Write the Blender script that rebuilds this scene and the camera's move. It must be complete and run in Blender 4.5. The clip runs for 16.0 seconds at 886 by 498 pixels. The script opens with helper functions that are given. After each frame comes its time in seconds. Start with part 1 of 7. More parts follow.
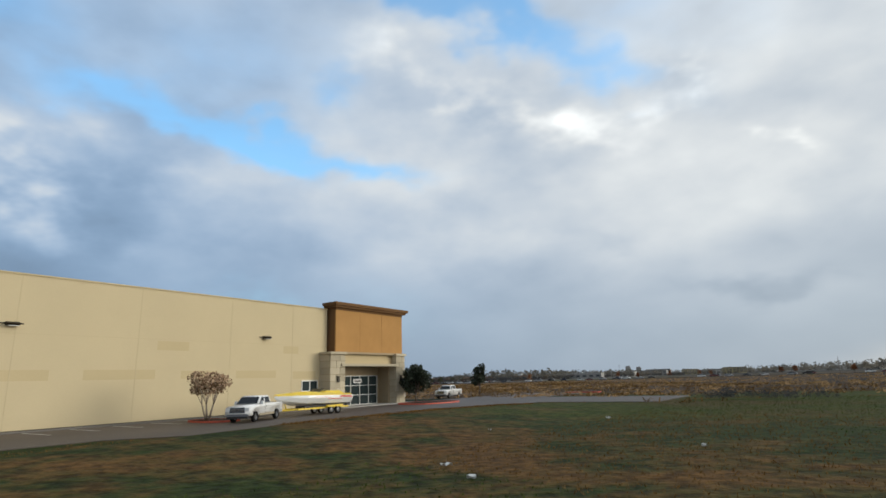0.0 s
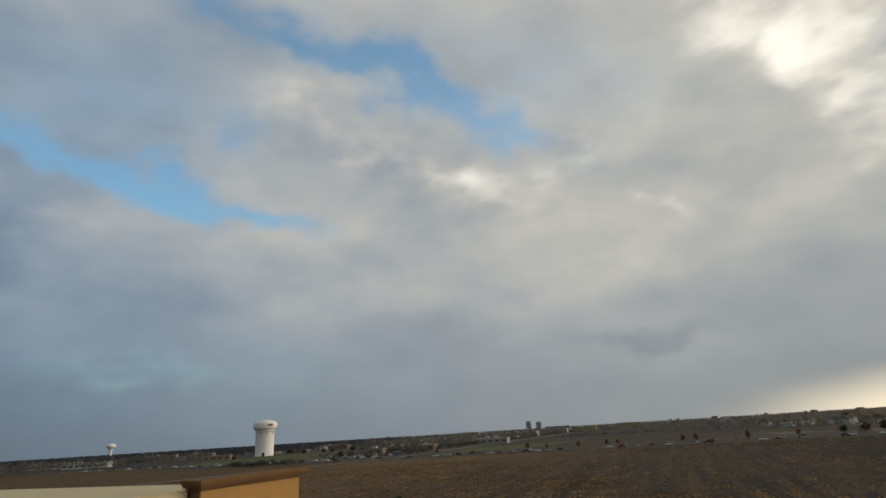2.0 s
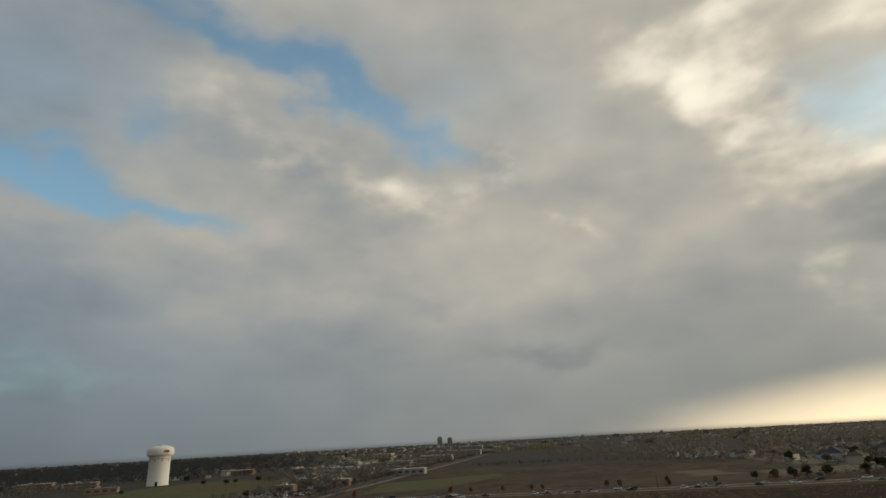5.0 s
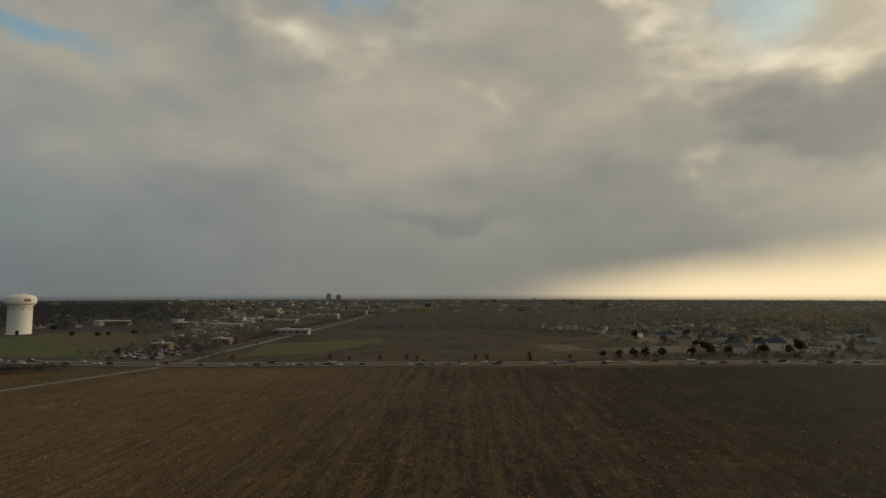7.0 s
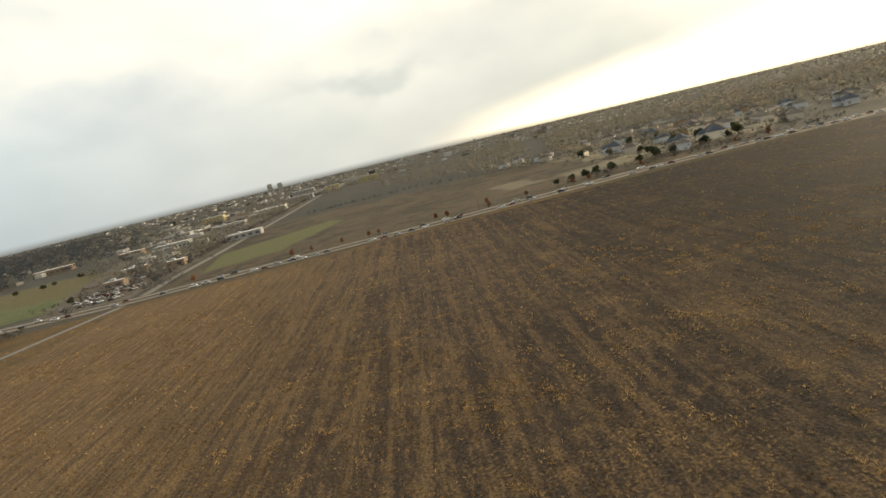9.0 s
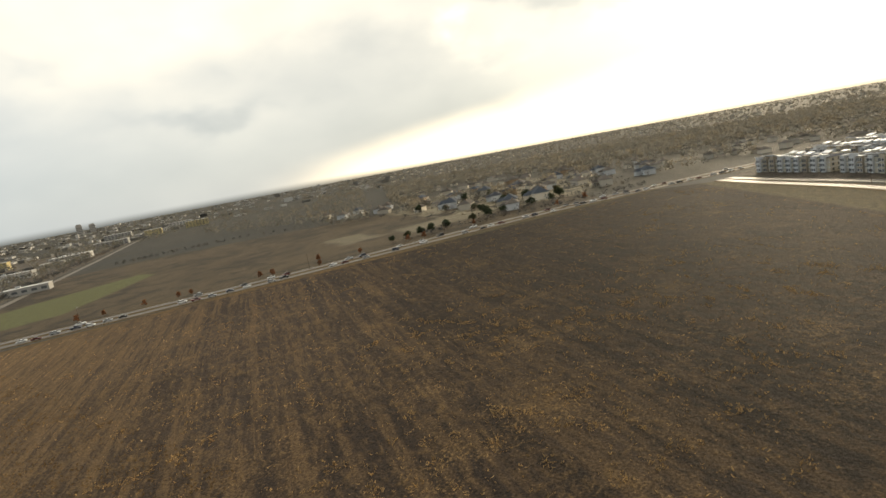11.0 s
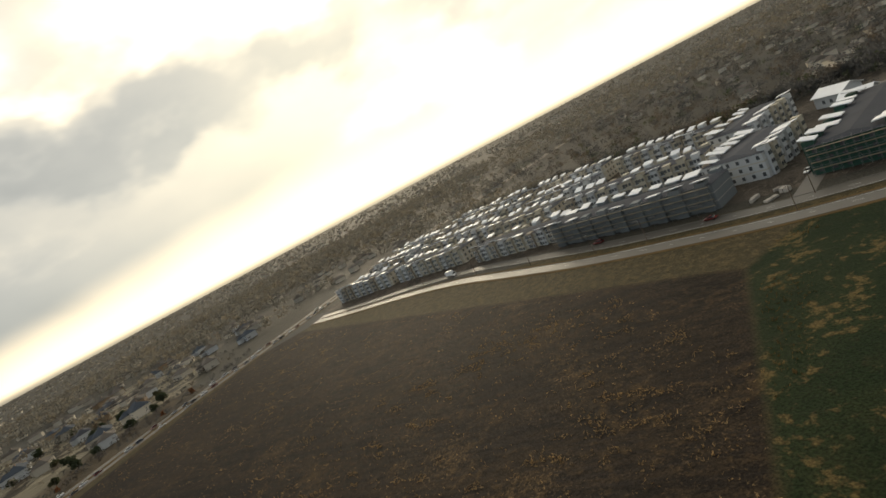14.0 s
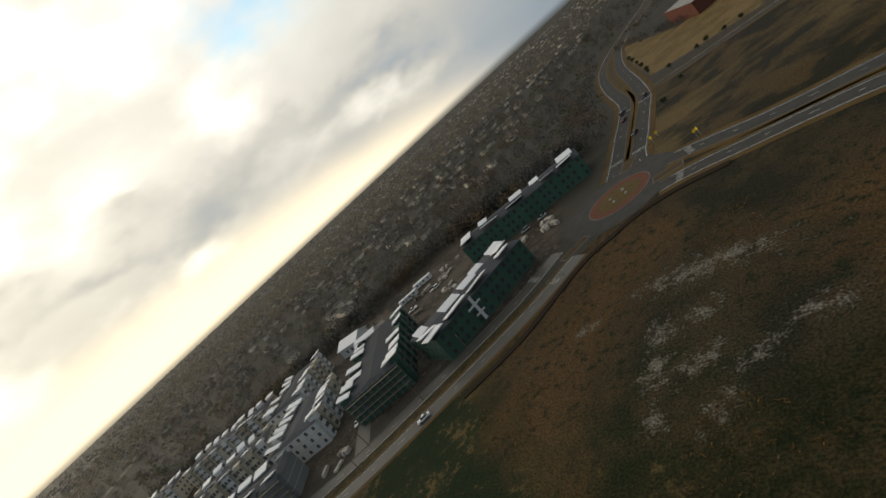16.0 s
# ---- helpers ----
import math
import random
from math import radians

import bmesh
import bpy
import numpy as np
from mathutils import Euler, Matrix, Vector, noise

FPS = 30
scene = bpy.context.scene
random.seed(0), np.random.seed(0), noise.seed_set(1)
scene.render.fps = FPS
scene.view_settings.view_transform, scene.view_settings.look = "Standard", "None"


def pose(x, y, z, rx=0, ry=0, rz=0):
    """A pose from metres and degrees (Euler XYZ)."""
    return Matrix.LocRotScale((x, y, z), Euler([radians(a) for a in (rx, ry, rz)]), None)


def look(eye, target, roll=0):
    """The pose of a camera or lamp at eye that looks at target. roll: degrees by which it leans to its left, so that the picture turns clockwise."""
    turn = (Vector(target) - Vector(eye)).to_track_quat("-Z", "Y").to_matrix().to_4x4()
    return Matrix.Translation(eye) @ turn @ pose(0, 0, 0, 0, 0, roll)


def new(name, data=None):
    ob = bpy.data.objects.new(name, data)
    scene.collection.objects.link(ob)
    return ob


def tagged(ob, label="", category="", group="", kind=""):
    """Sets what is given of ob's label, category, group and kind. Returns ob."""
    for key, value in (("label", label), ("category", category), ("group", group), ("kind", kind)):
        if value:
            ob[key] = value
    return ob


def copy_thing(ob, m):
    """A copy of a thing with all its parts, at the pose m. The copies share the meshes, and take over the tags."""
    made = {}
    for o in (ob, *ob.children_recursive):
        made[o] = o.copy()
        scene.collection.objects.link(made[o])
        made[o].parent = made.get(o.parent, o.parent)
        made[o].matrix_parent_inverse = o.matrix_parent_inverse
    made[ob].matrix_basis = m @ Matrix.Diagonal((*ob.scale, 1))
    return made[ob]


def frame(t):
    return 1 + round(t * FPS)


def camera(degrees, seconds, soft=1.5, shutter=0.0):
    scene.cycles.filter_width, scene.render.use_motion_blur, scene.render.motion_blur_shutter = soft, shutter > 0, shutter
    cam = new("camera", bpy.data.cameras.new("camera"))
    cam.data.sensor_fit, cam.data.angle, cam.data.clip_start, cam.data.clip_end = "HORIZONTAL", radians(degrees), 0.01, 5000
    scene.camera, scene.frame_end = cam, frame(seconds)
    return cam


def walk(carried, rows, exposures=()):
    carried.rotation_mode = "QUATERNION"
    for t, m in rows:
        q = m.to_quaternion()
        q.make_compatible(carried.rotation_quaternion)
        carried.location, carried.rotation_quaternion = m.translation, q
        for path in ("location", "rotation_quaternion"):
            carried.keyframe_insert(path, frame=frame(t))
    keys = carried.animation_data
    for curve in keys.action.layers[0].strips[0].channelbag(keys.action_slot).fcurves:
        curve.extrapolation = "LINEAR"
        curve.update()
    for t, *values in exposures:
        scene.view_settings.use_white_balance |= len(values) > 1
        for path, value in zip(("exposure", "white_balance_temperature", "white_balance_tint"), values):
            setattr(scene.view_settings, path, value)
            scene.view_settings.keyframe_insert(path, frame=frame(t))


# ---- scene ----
# The flight: up past a store, over a ploughed field, then a banked turn to the right.
cam = camera(76.88, 16.0, soft=1.6)
EXPOSURES = [(0.0, 0.40, 5950, 8), (0.5, -0.03, 6250, 8), (1.5, -0.18, 6500, 8), (3.0, -0.28, 6850, 8), (5.5, -0.40, 7200, 7), (6.5, -0.50, 7450, 7), (7.0, -0.62, 7750, 7), (7.5, 0.0, 7800, 7), (8.5, 0.70, 7800, 7), (9.0, 1.12, 7800, 7), (11.5, 0.95, 7450, 8), (13.0, 0.68, 7350, 8), (14.5, 0.27, 7100, 8), (16.0, 0.0, 6800, 8)]
walk(cam, [
    (0.0, pose(0.00, 0.00, 2.71, 103.28, 1.72, 0.41)),
    (0.5, pose(1.43, 2.92, 3.96, 106.29, 1.81, -10.80)),
    (1.0, pose(1.88, 6.53, 7.86, 107.64, 1.43, -7.83)),
    (1.5, pose(1.01, 10.67, 12.01, 107.90, 2.26, -12.57)),
    (2.0, pose(-1.27, 14.28, 14.68, 108.28, 3.38, -9.33)),
    (2.5, pose(-3.37, 17.44, 16.87, 108.55, 4.25, -8.19)),
    (3.0, pose(-4.97, 20.25, 19.29, 108.43, 4.34, -15.35)),
    (3.2, pose(-5.47, 21.29, 20.38, 108.36, 4.36, -18.74)),
    (5.3, pose(-5.78, 29.21, 36.61, 108.94, 2.90, -18.22)),
    (5.5, pose(-5.20, 29.61, 37.88, 108.93, 2.60, -20.07)),
    (6.0, pose(-3.36, 30.24, 40.78, 108.70, 1.38, -23.74)),
    (6.5, pose(-1.38, 30.48, 43.26, 108.62, 0.23, -31.26)),
    (7.0, pose(-0.03, 31.07, 45.55, 94.65, 0.03, -29.27)),
    (7.5, pose(0.55, 33.40, 47.88, 88.41, -0.40, -21.47)),
    (8.0, pose(1.28, 36.14, 48.88, 85.61, 8.08, -26.00)),
    (8.5, pose(2.11, 38.62, 49.38, 79.02, 15.15, -25.37)),
    (9.0, pose(2.63, 40.19, 50.08, 79.13, 13.47, -35.47)),
    (9.2, pose(3.08, 40.34, 50.37, 79.64, 12.79, -40.89)),
    (11.3, pose(25.28, 49.35, 54.31, 80.51, 12.38, -53.69)),
    (11.5, pose(26.65, 49.64, 54.91, 80.59, 15.05, -56.86)),
    (12.0, pose(29.59, 50.19, 56.75, 80.79, 19.34, -62.64)),
    (12.5, pose(32.59, 49.98, 58.52, 81.17, 21.28, -68.94)),
    (13.0, pose(36.07, 48.94, 59.62, 81.44, 22.69, -71.81)),
    (13.5, pose(39.51, 46.98, 60.81, 81.43, 24.40, -79.58)),
    (14.0, pose(42.75, 43.72, 62.53, 80.93, 27.77, -94.68)),
    (14.5, pose(45.12, 39.31, 63.50, 80.39, 31.88, -104.16)),
    (15.0, pose(47.15, 34.45, 64.86, 79.10, 35.15, -116.89)),
    (15.5, pose(47.78, 27.94, 63.83, 77.55, 38.59, -134.26)),
    (16.0, pose(48.95, 21.39, 62.94, 75.77, 41.89, -148.27)),
], exposures=EXPOSURES)

# ---------------------------------------------------------------- sky and sun
SUN_AZ, SUN_EL = 88.0, 11.0


def heading(az, el=0.0):
    a, e = radians(az), radians(el)
    return Vector((math.sin(a) * math.cos(e), math.cos(a) * math.cos(e), math.sin(e)))


class Nodes:
    """Short hand for building a node tree."""

    def __init__(self, tree):
        self.tree = tree

    def node(self, kind, operation=""):
        n = self.tree.nodes.new(kind)
        if operation:
            n.operation = operation
        return n

    def set(self, socket, value):
        if hasattr(value, "links"):
            self.tree.links.new(value, socket)
        else:
            socket.default_value = value

    def math(self, op, a, b=0.0, c=0.0):
        n = self.node("ShaderNodeMath", operation=op)
        for i, v in enumerate((a, b, c)):
            self.set(n.inputs[i], v)
        return n.outputs[0]

    def vec(self, op, a, b=(0, 0, 0), out=0):
        n = self.node("ShaderNodeVectorMath", operation=op)
        self.set(n.inputs[0], a)
        self.set(n.inputs[1], b)
        return n.outputs[out]

    def dot(self, a, b):
        return self.vec("DOT_PRODUCT", a, b, 1)

    def ramp(self, x, lo, hi, a=0.0, b=1.0, smooth=True):
        n = self.node("ShaderNodeMapRange")
        n.interpolation_type = "SMOOTHSTEP" if smooth else "LINEAR"
        for i, v in enumerate((x, lo, hi, a, b)):
            self.set(n.inputs[i], v)
        return n.outputs[0]

    def mix(self, f, a, b):
        n = self.node("ShaderNodeMix")
        n.data_type = "RGBA"
        self.set(n.inputs[0], f)
        for s, v in ((n.inputs[6], a), (n.inputs[7], b)):
            self.set(s, v if hasattr(v, "links") else (*v, 1.0))
        return n.outputs[2]

    def scaled(self, col, f):
        n = self.node("ShaderNodeVectorMath", operation="SCALE")
        self.set(n.inputs[0], col)
        self.set(n.inputs[3], f)
        return n.outputs[0]

    def noise(self, vec, scale, detail=4.0, rough=0.55, distort=0.0):
        n = self.node("ShaderNodeTexNoise")
        self.set(n.inputs["Vector"], vec)
        n.inputs["Scale"].default_value = scale
        n.inputs["Detail"].default_value = detail
        n.inputs["Roughness"].default_value = rough
        n.inputs["Distortion"].default_value = distort
        return n.outputs[0]

    def total(self, items):
        s = items[0]
        for i in items[1:]:
            s = self.math("ADD", s, i)
        return s


def build_sky():
    world = bpy.data.worlds.new("sky")
    scene.world = world
    world.use_nodes = True
    k = Nodes(world.node_tree)
    bg = world.node_tree.nodes["Background"]
    d = k.node("ShaderNodeTexCoord").outputs["Generated"]
    sep = k.node("ShaderNodeSeparateXYZ")
    k.set(sep.inputs[0], d)
    x, y, z = sep.outputs
    up = k.math("MAXIMUM", z, 0.0)
    # billows, flattened a little towards the horizon
    p = k.vec("MULTIPLY", k.vec("ADD", d, (0.4, 2.3, 0.7)), (1.0, 1.0, 1.75))
    big = k.noise(p, 3.0, 3.0, 0.45)
    fine = k.noise(p, 6.5, 4.0, 0.46)
    curl = k.node("ShaderNodeTexNoise")
    k.set(curl.inputs["Vector"], p)
    curl.inputs["Scale"].default_value, curl.inputs["Detail"].default_value, curl.inputs["Roughness"].default_value = 7.5, 3.0, 0.50
    dw = k.vec("ADD", d, k.scaled(k.vec("SUBTRACT", curl.outputs["Color"], (0.5, 0.5, 0.5)), 0.17))

    def lobes(rows, way=None):
        """Soft streaks: azimuth, elevation, half length, half breadth, tilt (degrees, rising towards the east) and amount."""
        out = None
        for az, el, long, broad, tilt, amount in rows:
            a, e, c = radians(az), radians(el), radians(tilt)
            side = Vector((math.cos(a), -math.sin(a), 0))
            over = Vector((-math.sin(a) * math.sin(e), -math.cos(a) * math.sin(e), math.cos(e)))
            u = (side * math.cos(c) + over * math.sin(c)) / radians(long)
            v = (over * math.cos(c) - side * math.sin(c)) / radians(broad)
            p = k.dot(way or dw, tuple(u))
            q = k.dot(way or dw, tuple(v))
            f = k.math("POWER", 0.3679, k.math("MULTIPLY_ADD", p, p, k.math("MULTIPLY", q, q)))
            out = k.math("MULTIPLY", f, amount) if out is None else k.math("MULTIPLY_ADD", f, amount, out)
        return out

    # breaks in the deck
    gaps = lobes([(-33, 25.5, 9, 2.2, -3, .9), (-19, 23.6, 8, 1.7, -9, 1.05), (-8, 21.4, 6, 1.1, -8, .75), (-14, 39.5, 5, 2.2, -20, .9), (-5, 38.5, 4, 1.6, -25, .8), (-12, 29, 2.2, 1.6, 20, .45),
                  (3, 37.5, 5, 2.4, -28, .85), (10, 33.8, 6, 2.0, -26, .85), (20, 29.2, 6, 1.8, -22, .65), (59, 25, 4.5, 3.4, -15, .50), (-17, 7, 12, 2.0, 0, .22), (140, 18, 5, 2.6, -30, .8),
                  (-22, 32, 11, 5.5, 0, .40), (16, 37, 16, 5, -15, .36), (-44, 31, 6, 3, 0, .7)])
    wisp = k.math("SUBTRACT", fine, 0.5)
    edge = k.math("MULTIPLY", k.math("MULTIPLY", wisp, 1.2), k.ramp(gaps, 0.0, 0.35))
    cover = k.math("SUBTRACT", 1.0, k.math("MULTIPLY", k.ramp(k.math("ADD", gaps, edge), -0.10, 1.25), 0.86))

    def ragged(rows):
        s = lobes(rows)
        return k.ramp(k.math("ADD", s, k.math("MULTIPLY", k.math("MULTIPLY", wisp, 1.7), k.ramp(s, 0.0, 0.35))), 0.06, 0.95)

    # lit billows and dark undersides
    light = ragged([(26, 27.5, 3.4, 2.4, 20, .50), (51, 34, 6, 3.4, 75, .55), (51, 27, 4.5, 3.2, -50, .72), (42, 35, 4, 2.6, 30, .34), (63, 20.5, 6, 2.2, -8, .70), (54.5, 12, 3.0, 2.0, 0, .40),
                    (-38, 17, 13, 6, 0, .26), (-2, 30, 9, 4, -25, .30), (14, 24.5, 9, 3, -12, .26), (33, 19.5, 3, 1.0, -30, .32), (37, 22.5, 4, 1.6, 0, .22), (67, 32, 7, 3.4, -20, .46), (-1, 11, 9, 3.5, 0, .10)])
    glare = ragged([(54, 22, 7, 3, 0, .30), (82, 24, 12, 5, 0, .75), (97, 7, 10, 4.5, 0, .50), (99, 22, 8, 6, 0, .35), (113, 17, 7, 4, -20, .38), (125, 26, 11, 6, 0, .48), (118, 5, 9, 3, 0, .35),
                    (131, 17, 7, 5, -30, .40), (142, 5, 12, 3, -8, .35), (58, 9, 5, 2, 0, .22), (107, 25, 6, 4, 0, .45)])
    light = k.math("MAXIMUM", light, glare)
    shade = ragged([(26, 7.6, 9, 2.2, 0, .30), (13, 15.5, 8, 3, -10, .34), (60, 16, 10, 2.8, -3, .55), (64, 14.5, 6, 4.2, 0, .40), (41, 10, 12, 3, 0, .22), (68, 13, 5, 3, 20, .45), (75, 16.5, 4, 2.2, 30, .45),
                    (88, 16.5, 7, 3.2, -5, .80), (79, 16, 11, 3.6, -5, .62), (78, 12, 6, 2.0, -25, .30), (103, 13.5, 7, 2.6, -12, .60)])
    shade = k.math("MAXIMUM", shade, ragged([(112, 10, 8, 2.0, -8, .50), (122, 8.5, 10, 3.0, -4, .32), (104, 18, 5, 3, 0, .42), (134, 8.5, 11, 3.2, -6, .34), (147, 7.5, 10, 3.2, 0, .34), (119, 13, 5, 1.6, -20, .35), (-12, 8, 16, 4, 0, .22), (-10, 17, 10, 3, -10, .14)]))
    ahead = k.math("ADD", k.ramp(k.dot(d, tuple(heading(60, 20))), -0.2, 0.75, 0.33, 0.54), k.ramp(k.dot(d, tuple(heading(118, 8))), 0.40, 1.0, 0.0, 0.50))
    soft = k.math("ADD", k.math("MULTIPLY", k.math("SUBTRACT", big, 0.5), 0.36), k.math("MULTIPLY", wisp, 0.34))
    soft = k.math("MULTIPLY", soft, k.ramp(up, 0.02, 0.30, 0.35, 1.0))
    tone = k.math("MULTIPLY", k.math("ADD", ahead, soft), k.ramp(up, 0.0, 0.30, 0.62, 1.0))
    tone = k.math("MULTIPLY", tone, k.math("SUBTRACT", 1.0, k.math("MULTIPLY", shade, 0.38)))
    tone = k.math("ADD", tone, k.math("MULTIPLY", light, 0.64))
    tone = k.math("MAXIMUM", tone, 0.12)
    warm = lobes([(SUN_AZ - 8, 8, 56, 56, 0, 1.0)], d)
    pale = k.mix(k.ramp(tone, 0.35, 0.8), (0.985, 0.985, 0.96), (1.06, 0.985, 0.85))
    tint = k.mix(k.math("MINIMUM", k.math("MULTIPLY", warm, 1.1), 1.0), k.mix(k.ramp(tone, 0.20, 0.58), (0.84, 0.955, 1.08), (0.985, 0.98, 0.955)), pale)
    cool = lobes([(-36, 20, 44, 44, 0, 1.1)], d)
    tint = k.mix(k.math("MINIMUM", k.math("MULTIPLY", cool, k.ramp(tone, 0.62, 0.22)), 1.0), tint, (0.70, 0.935, 1.24))
    cloud = k.scaled(tint, tone)
    air = k.node("ShaderNodeTexSky")
    air.sky_type, air.sun_disc, air.sun_elevation, air.sun_rotation = "NISHITA", False, radians(SUN_EL), radians(SUN_AZ)
    blue = k.vec("MULTIPLY", air.outputs[0], (0.20, 0.28, 0.31))
    sky = k.mix(cover, blue, cloud)
    # the clear, lit strip under the edge of the cloud deck
    level = k.vec("NORMALIZE", k.vec("MULTIPLY", d, (1, 1, 0)))
    toward = k.dot(level, tuple(heading(96)))
    top = k.ramp(toward, 0.46, 0.97, -0.005, 0.085, False)
    wob = k.math("MULTIPLY", k.math("SUBTRACT", fine, 0.5), 0.02)
    strip = k.ramp(k.math("SUBTRACT", k.math("ADD", top, wob), up), -0.038, 0.052)
    strip = k.math("MULTIPLY", strip, k.ramp(toward, 0.40, 0.74))
    sky = k.mix(strip, sky, (1.5, 1.27, 0.92))
    # land beyond the ground sheet, with haze and sunward glow put into its colour
    far = k.mix(k.ramp(toward, 0.4, 1.0), (0.10, 0.11, 0.115), (0.50, 0.44, 0.33))
    sky = k.mix(k.ramp(z, -0.013, 0.002), far, sky)
    k.set(bg.inputs[0], sky)
    bg.inputs[1].default_value = 1.0


build_sky()
sun_data = bpy.data.lights.new("sun", "SUN")
sun_data.energy, sun_data.angle, sun_data.color = 1.3, radians(24), (1.0, 0.88, 0.70)
sun = new("sun", sun_data)
sun.matrix_world = look(tuple(heading(SUN_AZ, SUN_EL) * 500), (0, 0, 0))

# ---------------------------------------------------------------- materials


def material(name, colour, rough=0.8, metal=0.0, grain=0.0, grain_size=1.0, stain=0.0, stain_size=0.1, bump=0.0, vary=0.0, island=0.0):
    """A surface with grain and stains at two scales; vary: by object, island: by loose piece."""
    m = bpy.data.materials.new(name)
    m.use_nodes = True
    k = Nodes(m.node_tree)
    b = m.node_tree.nodes["Principled BSDF"]
    b.inputs["Roughness"].default_value = rough
    b.inputs["Metallic"].default_value = metal
    if rough >= 0.84:
        b.inputs["Specular IOR Level"].default_value = 0.08
    pos = k.node("ShaderNodeNewGeometry").outputs["Position"]
    f = []
    g = None
    if grain:
        g = k.noise(pos, grain_size, 4.0, 0.6)
        f.append(k.math("MULTIPLY", k.math("SUBTRACT", g, 0.5), grain))
    if stain:
        f.append(k.math("MULTIPLY", k.math("SUBTRACT", k.noise(pos, stain_size, 3.0, 0.55, 0.3), 0.5), stain))
    if vary:
        f.append(k.math("MULTIPLY", k.math("SUBTRACT", k.node("ShaderNodeObjectInfo").outputs["Random"], 0.5), vary))
    if island:
        f.append(k.math("MULTIPLY", k.math("SUBTRACT", k.node("ShaderNodeNewGeometry").outputs["Random Per Island"], 0.5), island))
    if f:
        rgb = k.node("ShaderNodeRGB")
        rgb.outputs[0].default_value = (*colour, 1.0)
        k.set(b.inputs["Base Color"], k.scaled(rgb.outputs[0], k.math("MAXIMUM", k.math("ADD", 1.0, k.total(f)), 0.1)))
    else:
        b.inputs["Base Color"].default_value = (*colour, 1.0)
    if bump and g is not None:
        n = k.node("ShaderNodeBump")
        n.inputs["Strength"].default_value = bump
        n.inputs["Distance"].default_value = 0.05
        k.set(n.inputs["Height"], g)
        k.set(b.inputs["Normal"], n.outputs[0])
    return m


def ground_material():
    """Ploughed field, grassland, verges and building site, laid out by their boundaries."""
    m = bpy.data.materials.new("fields")
    m.use_nodes = True
    k = Nodes(m.node_tree)
    b = m.node_tree.nodes["Principled BSDF"]
    b.inputs["Roughness"].default_value = 0.80
    pos = k.node("ShaderNodeNewGeometry").outputs["Position"]
    n_huge = k.noise(pos, 0.0022, 4.0, 0.55, 0.5)
    n_big = k.noise(pos, 0.012, 5.0, 0.6, 0.6)
    n_mid = k.noise(pos, 0.06, 5.0, 0.62, 0.4)
    n_small = k.noise(pos, 0.33, 5.0, 0.65)
    n_fine = k.noise(pos, 1.8, 4.0, 0.65)
    wob = k.math("MULTIPLY", k.math("SUBTRACT", n_mid, 0.5), 14.0)
    wob2 = k.math("MULTIPLY", k.math("SUBTRACT", n_small, 0.5), 4.0)

    def side(a, c, soft=2.0, wobble=1.0):
        """1 on the left of the line from a to c."""
        u = Vector((c[0] - a[0], c[1] - a[1])).normalized()
        s = k.dot(k.vec("SUBTRACT", pos, (a[0], a[1], 0)), (-u.y, u.x, 0))
        s = k.math("ADD", s, k.math("MULTIPLY", k.math("ADD", wob, wob2), wobble))
        return k.ramp(s, -soft, soft)

    def area(corners, soft=2.0, wobble=1.0):
        """1 inside the convex outline, given anticlockwise."""
        f = None
        for a, c in zip(corners, corners[1:] + corners[:1]):
            s = side(a, c, soft, wobble)
            f = s if f is None else k.math("MULTIPLY", f, s)
        return f

    # rows run along the ploughing
    rows = k.node("ShaderNodeCombineXYZ")
    k.set(rows.inputs[0], k.dot(pos, (math.cos(radians(32)), -math.sin(radians(32)), 0)))
    k.set(rows.inputs[1], k.math("MULTIPLY", k.dot(pos, (math.sin(radians(32)), math.cos(radians(32)), 0)), 0.045))
    r_wide = k.noise(rows.outputs[0], 0.24, 3.0, 0.6)
    r_fine = k.noise(rows.outputs[0], 0.75, 3.0, 0.6)
    swath = k.node("ShaderNodeCombineXYZ")
    k.set(swath.inputs[0], k.dot(pos, (math.cos(radians(32)), -math.sin(radians(32)), 0)))
    k.set(swath.inputs[1], k.math("MULTIPLY", k.dot(pos, (math.sin(radians(32)), math.cos(radians(32)), 0)), 0.38))
    r_clod = k.noise(swath.outputs[0], 0.55, 5.0, 0.62)
    clump = k.ramp(k.math("ADD", k.math("MULTIPLY", n_small, 0.6), k.math("MULTIPLY", n_mid, 0.4)), 0.52, 0.62)

    # dry rough grassland everywhere by default, with woods' floor far off
    far_land = k.mix(k.ramp(n_huge, 0.35, 0.65), (0.052, 0.051, 0.045), (0.074, 0.067, 0.054))
    far_land = k.mix(k.ramp(n_big, 0.42, 0.62), far_land, (0.060, 0.054, 0.042))
    far_land = k.mix(k.ramp(n_mid, 0.5, 0.7), far_land, (0.082, 0.073, 0.057))
    col = far_land
    tan_grass = k.mix(k.ramp(n_small, 0.35, 0.65), (0.095, 0.060, 0.026), (0.165, 0.105, 0.044))
    tan_grass = k.mix(k.ramp(n_mid, 0.45, 0.7), tan_grass, (0.085, 0.060, 0.035))
    soil = k.mix(k.ramp(n_big, 0.35, 0.65), (0.040, 0.030, 0.024), (0.062, 0.046, 0.035))
    # soil grows darker towards the east
    east_tone = k.ramp(k.dot(pos, (0.85, -0.53, 0)), -30.0, 90.0, 0.95, 0.27)
    soil = k.scaled(soil, east_tone)
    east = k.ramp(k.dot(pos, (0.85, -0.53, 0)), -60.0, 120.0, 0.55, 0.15)
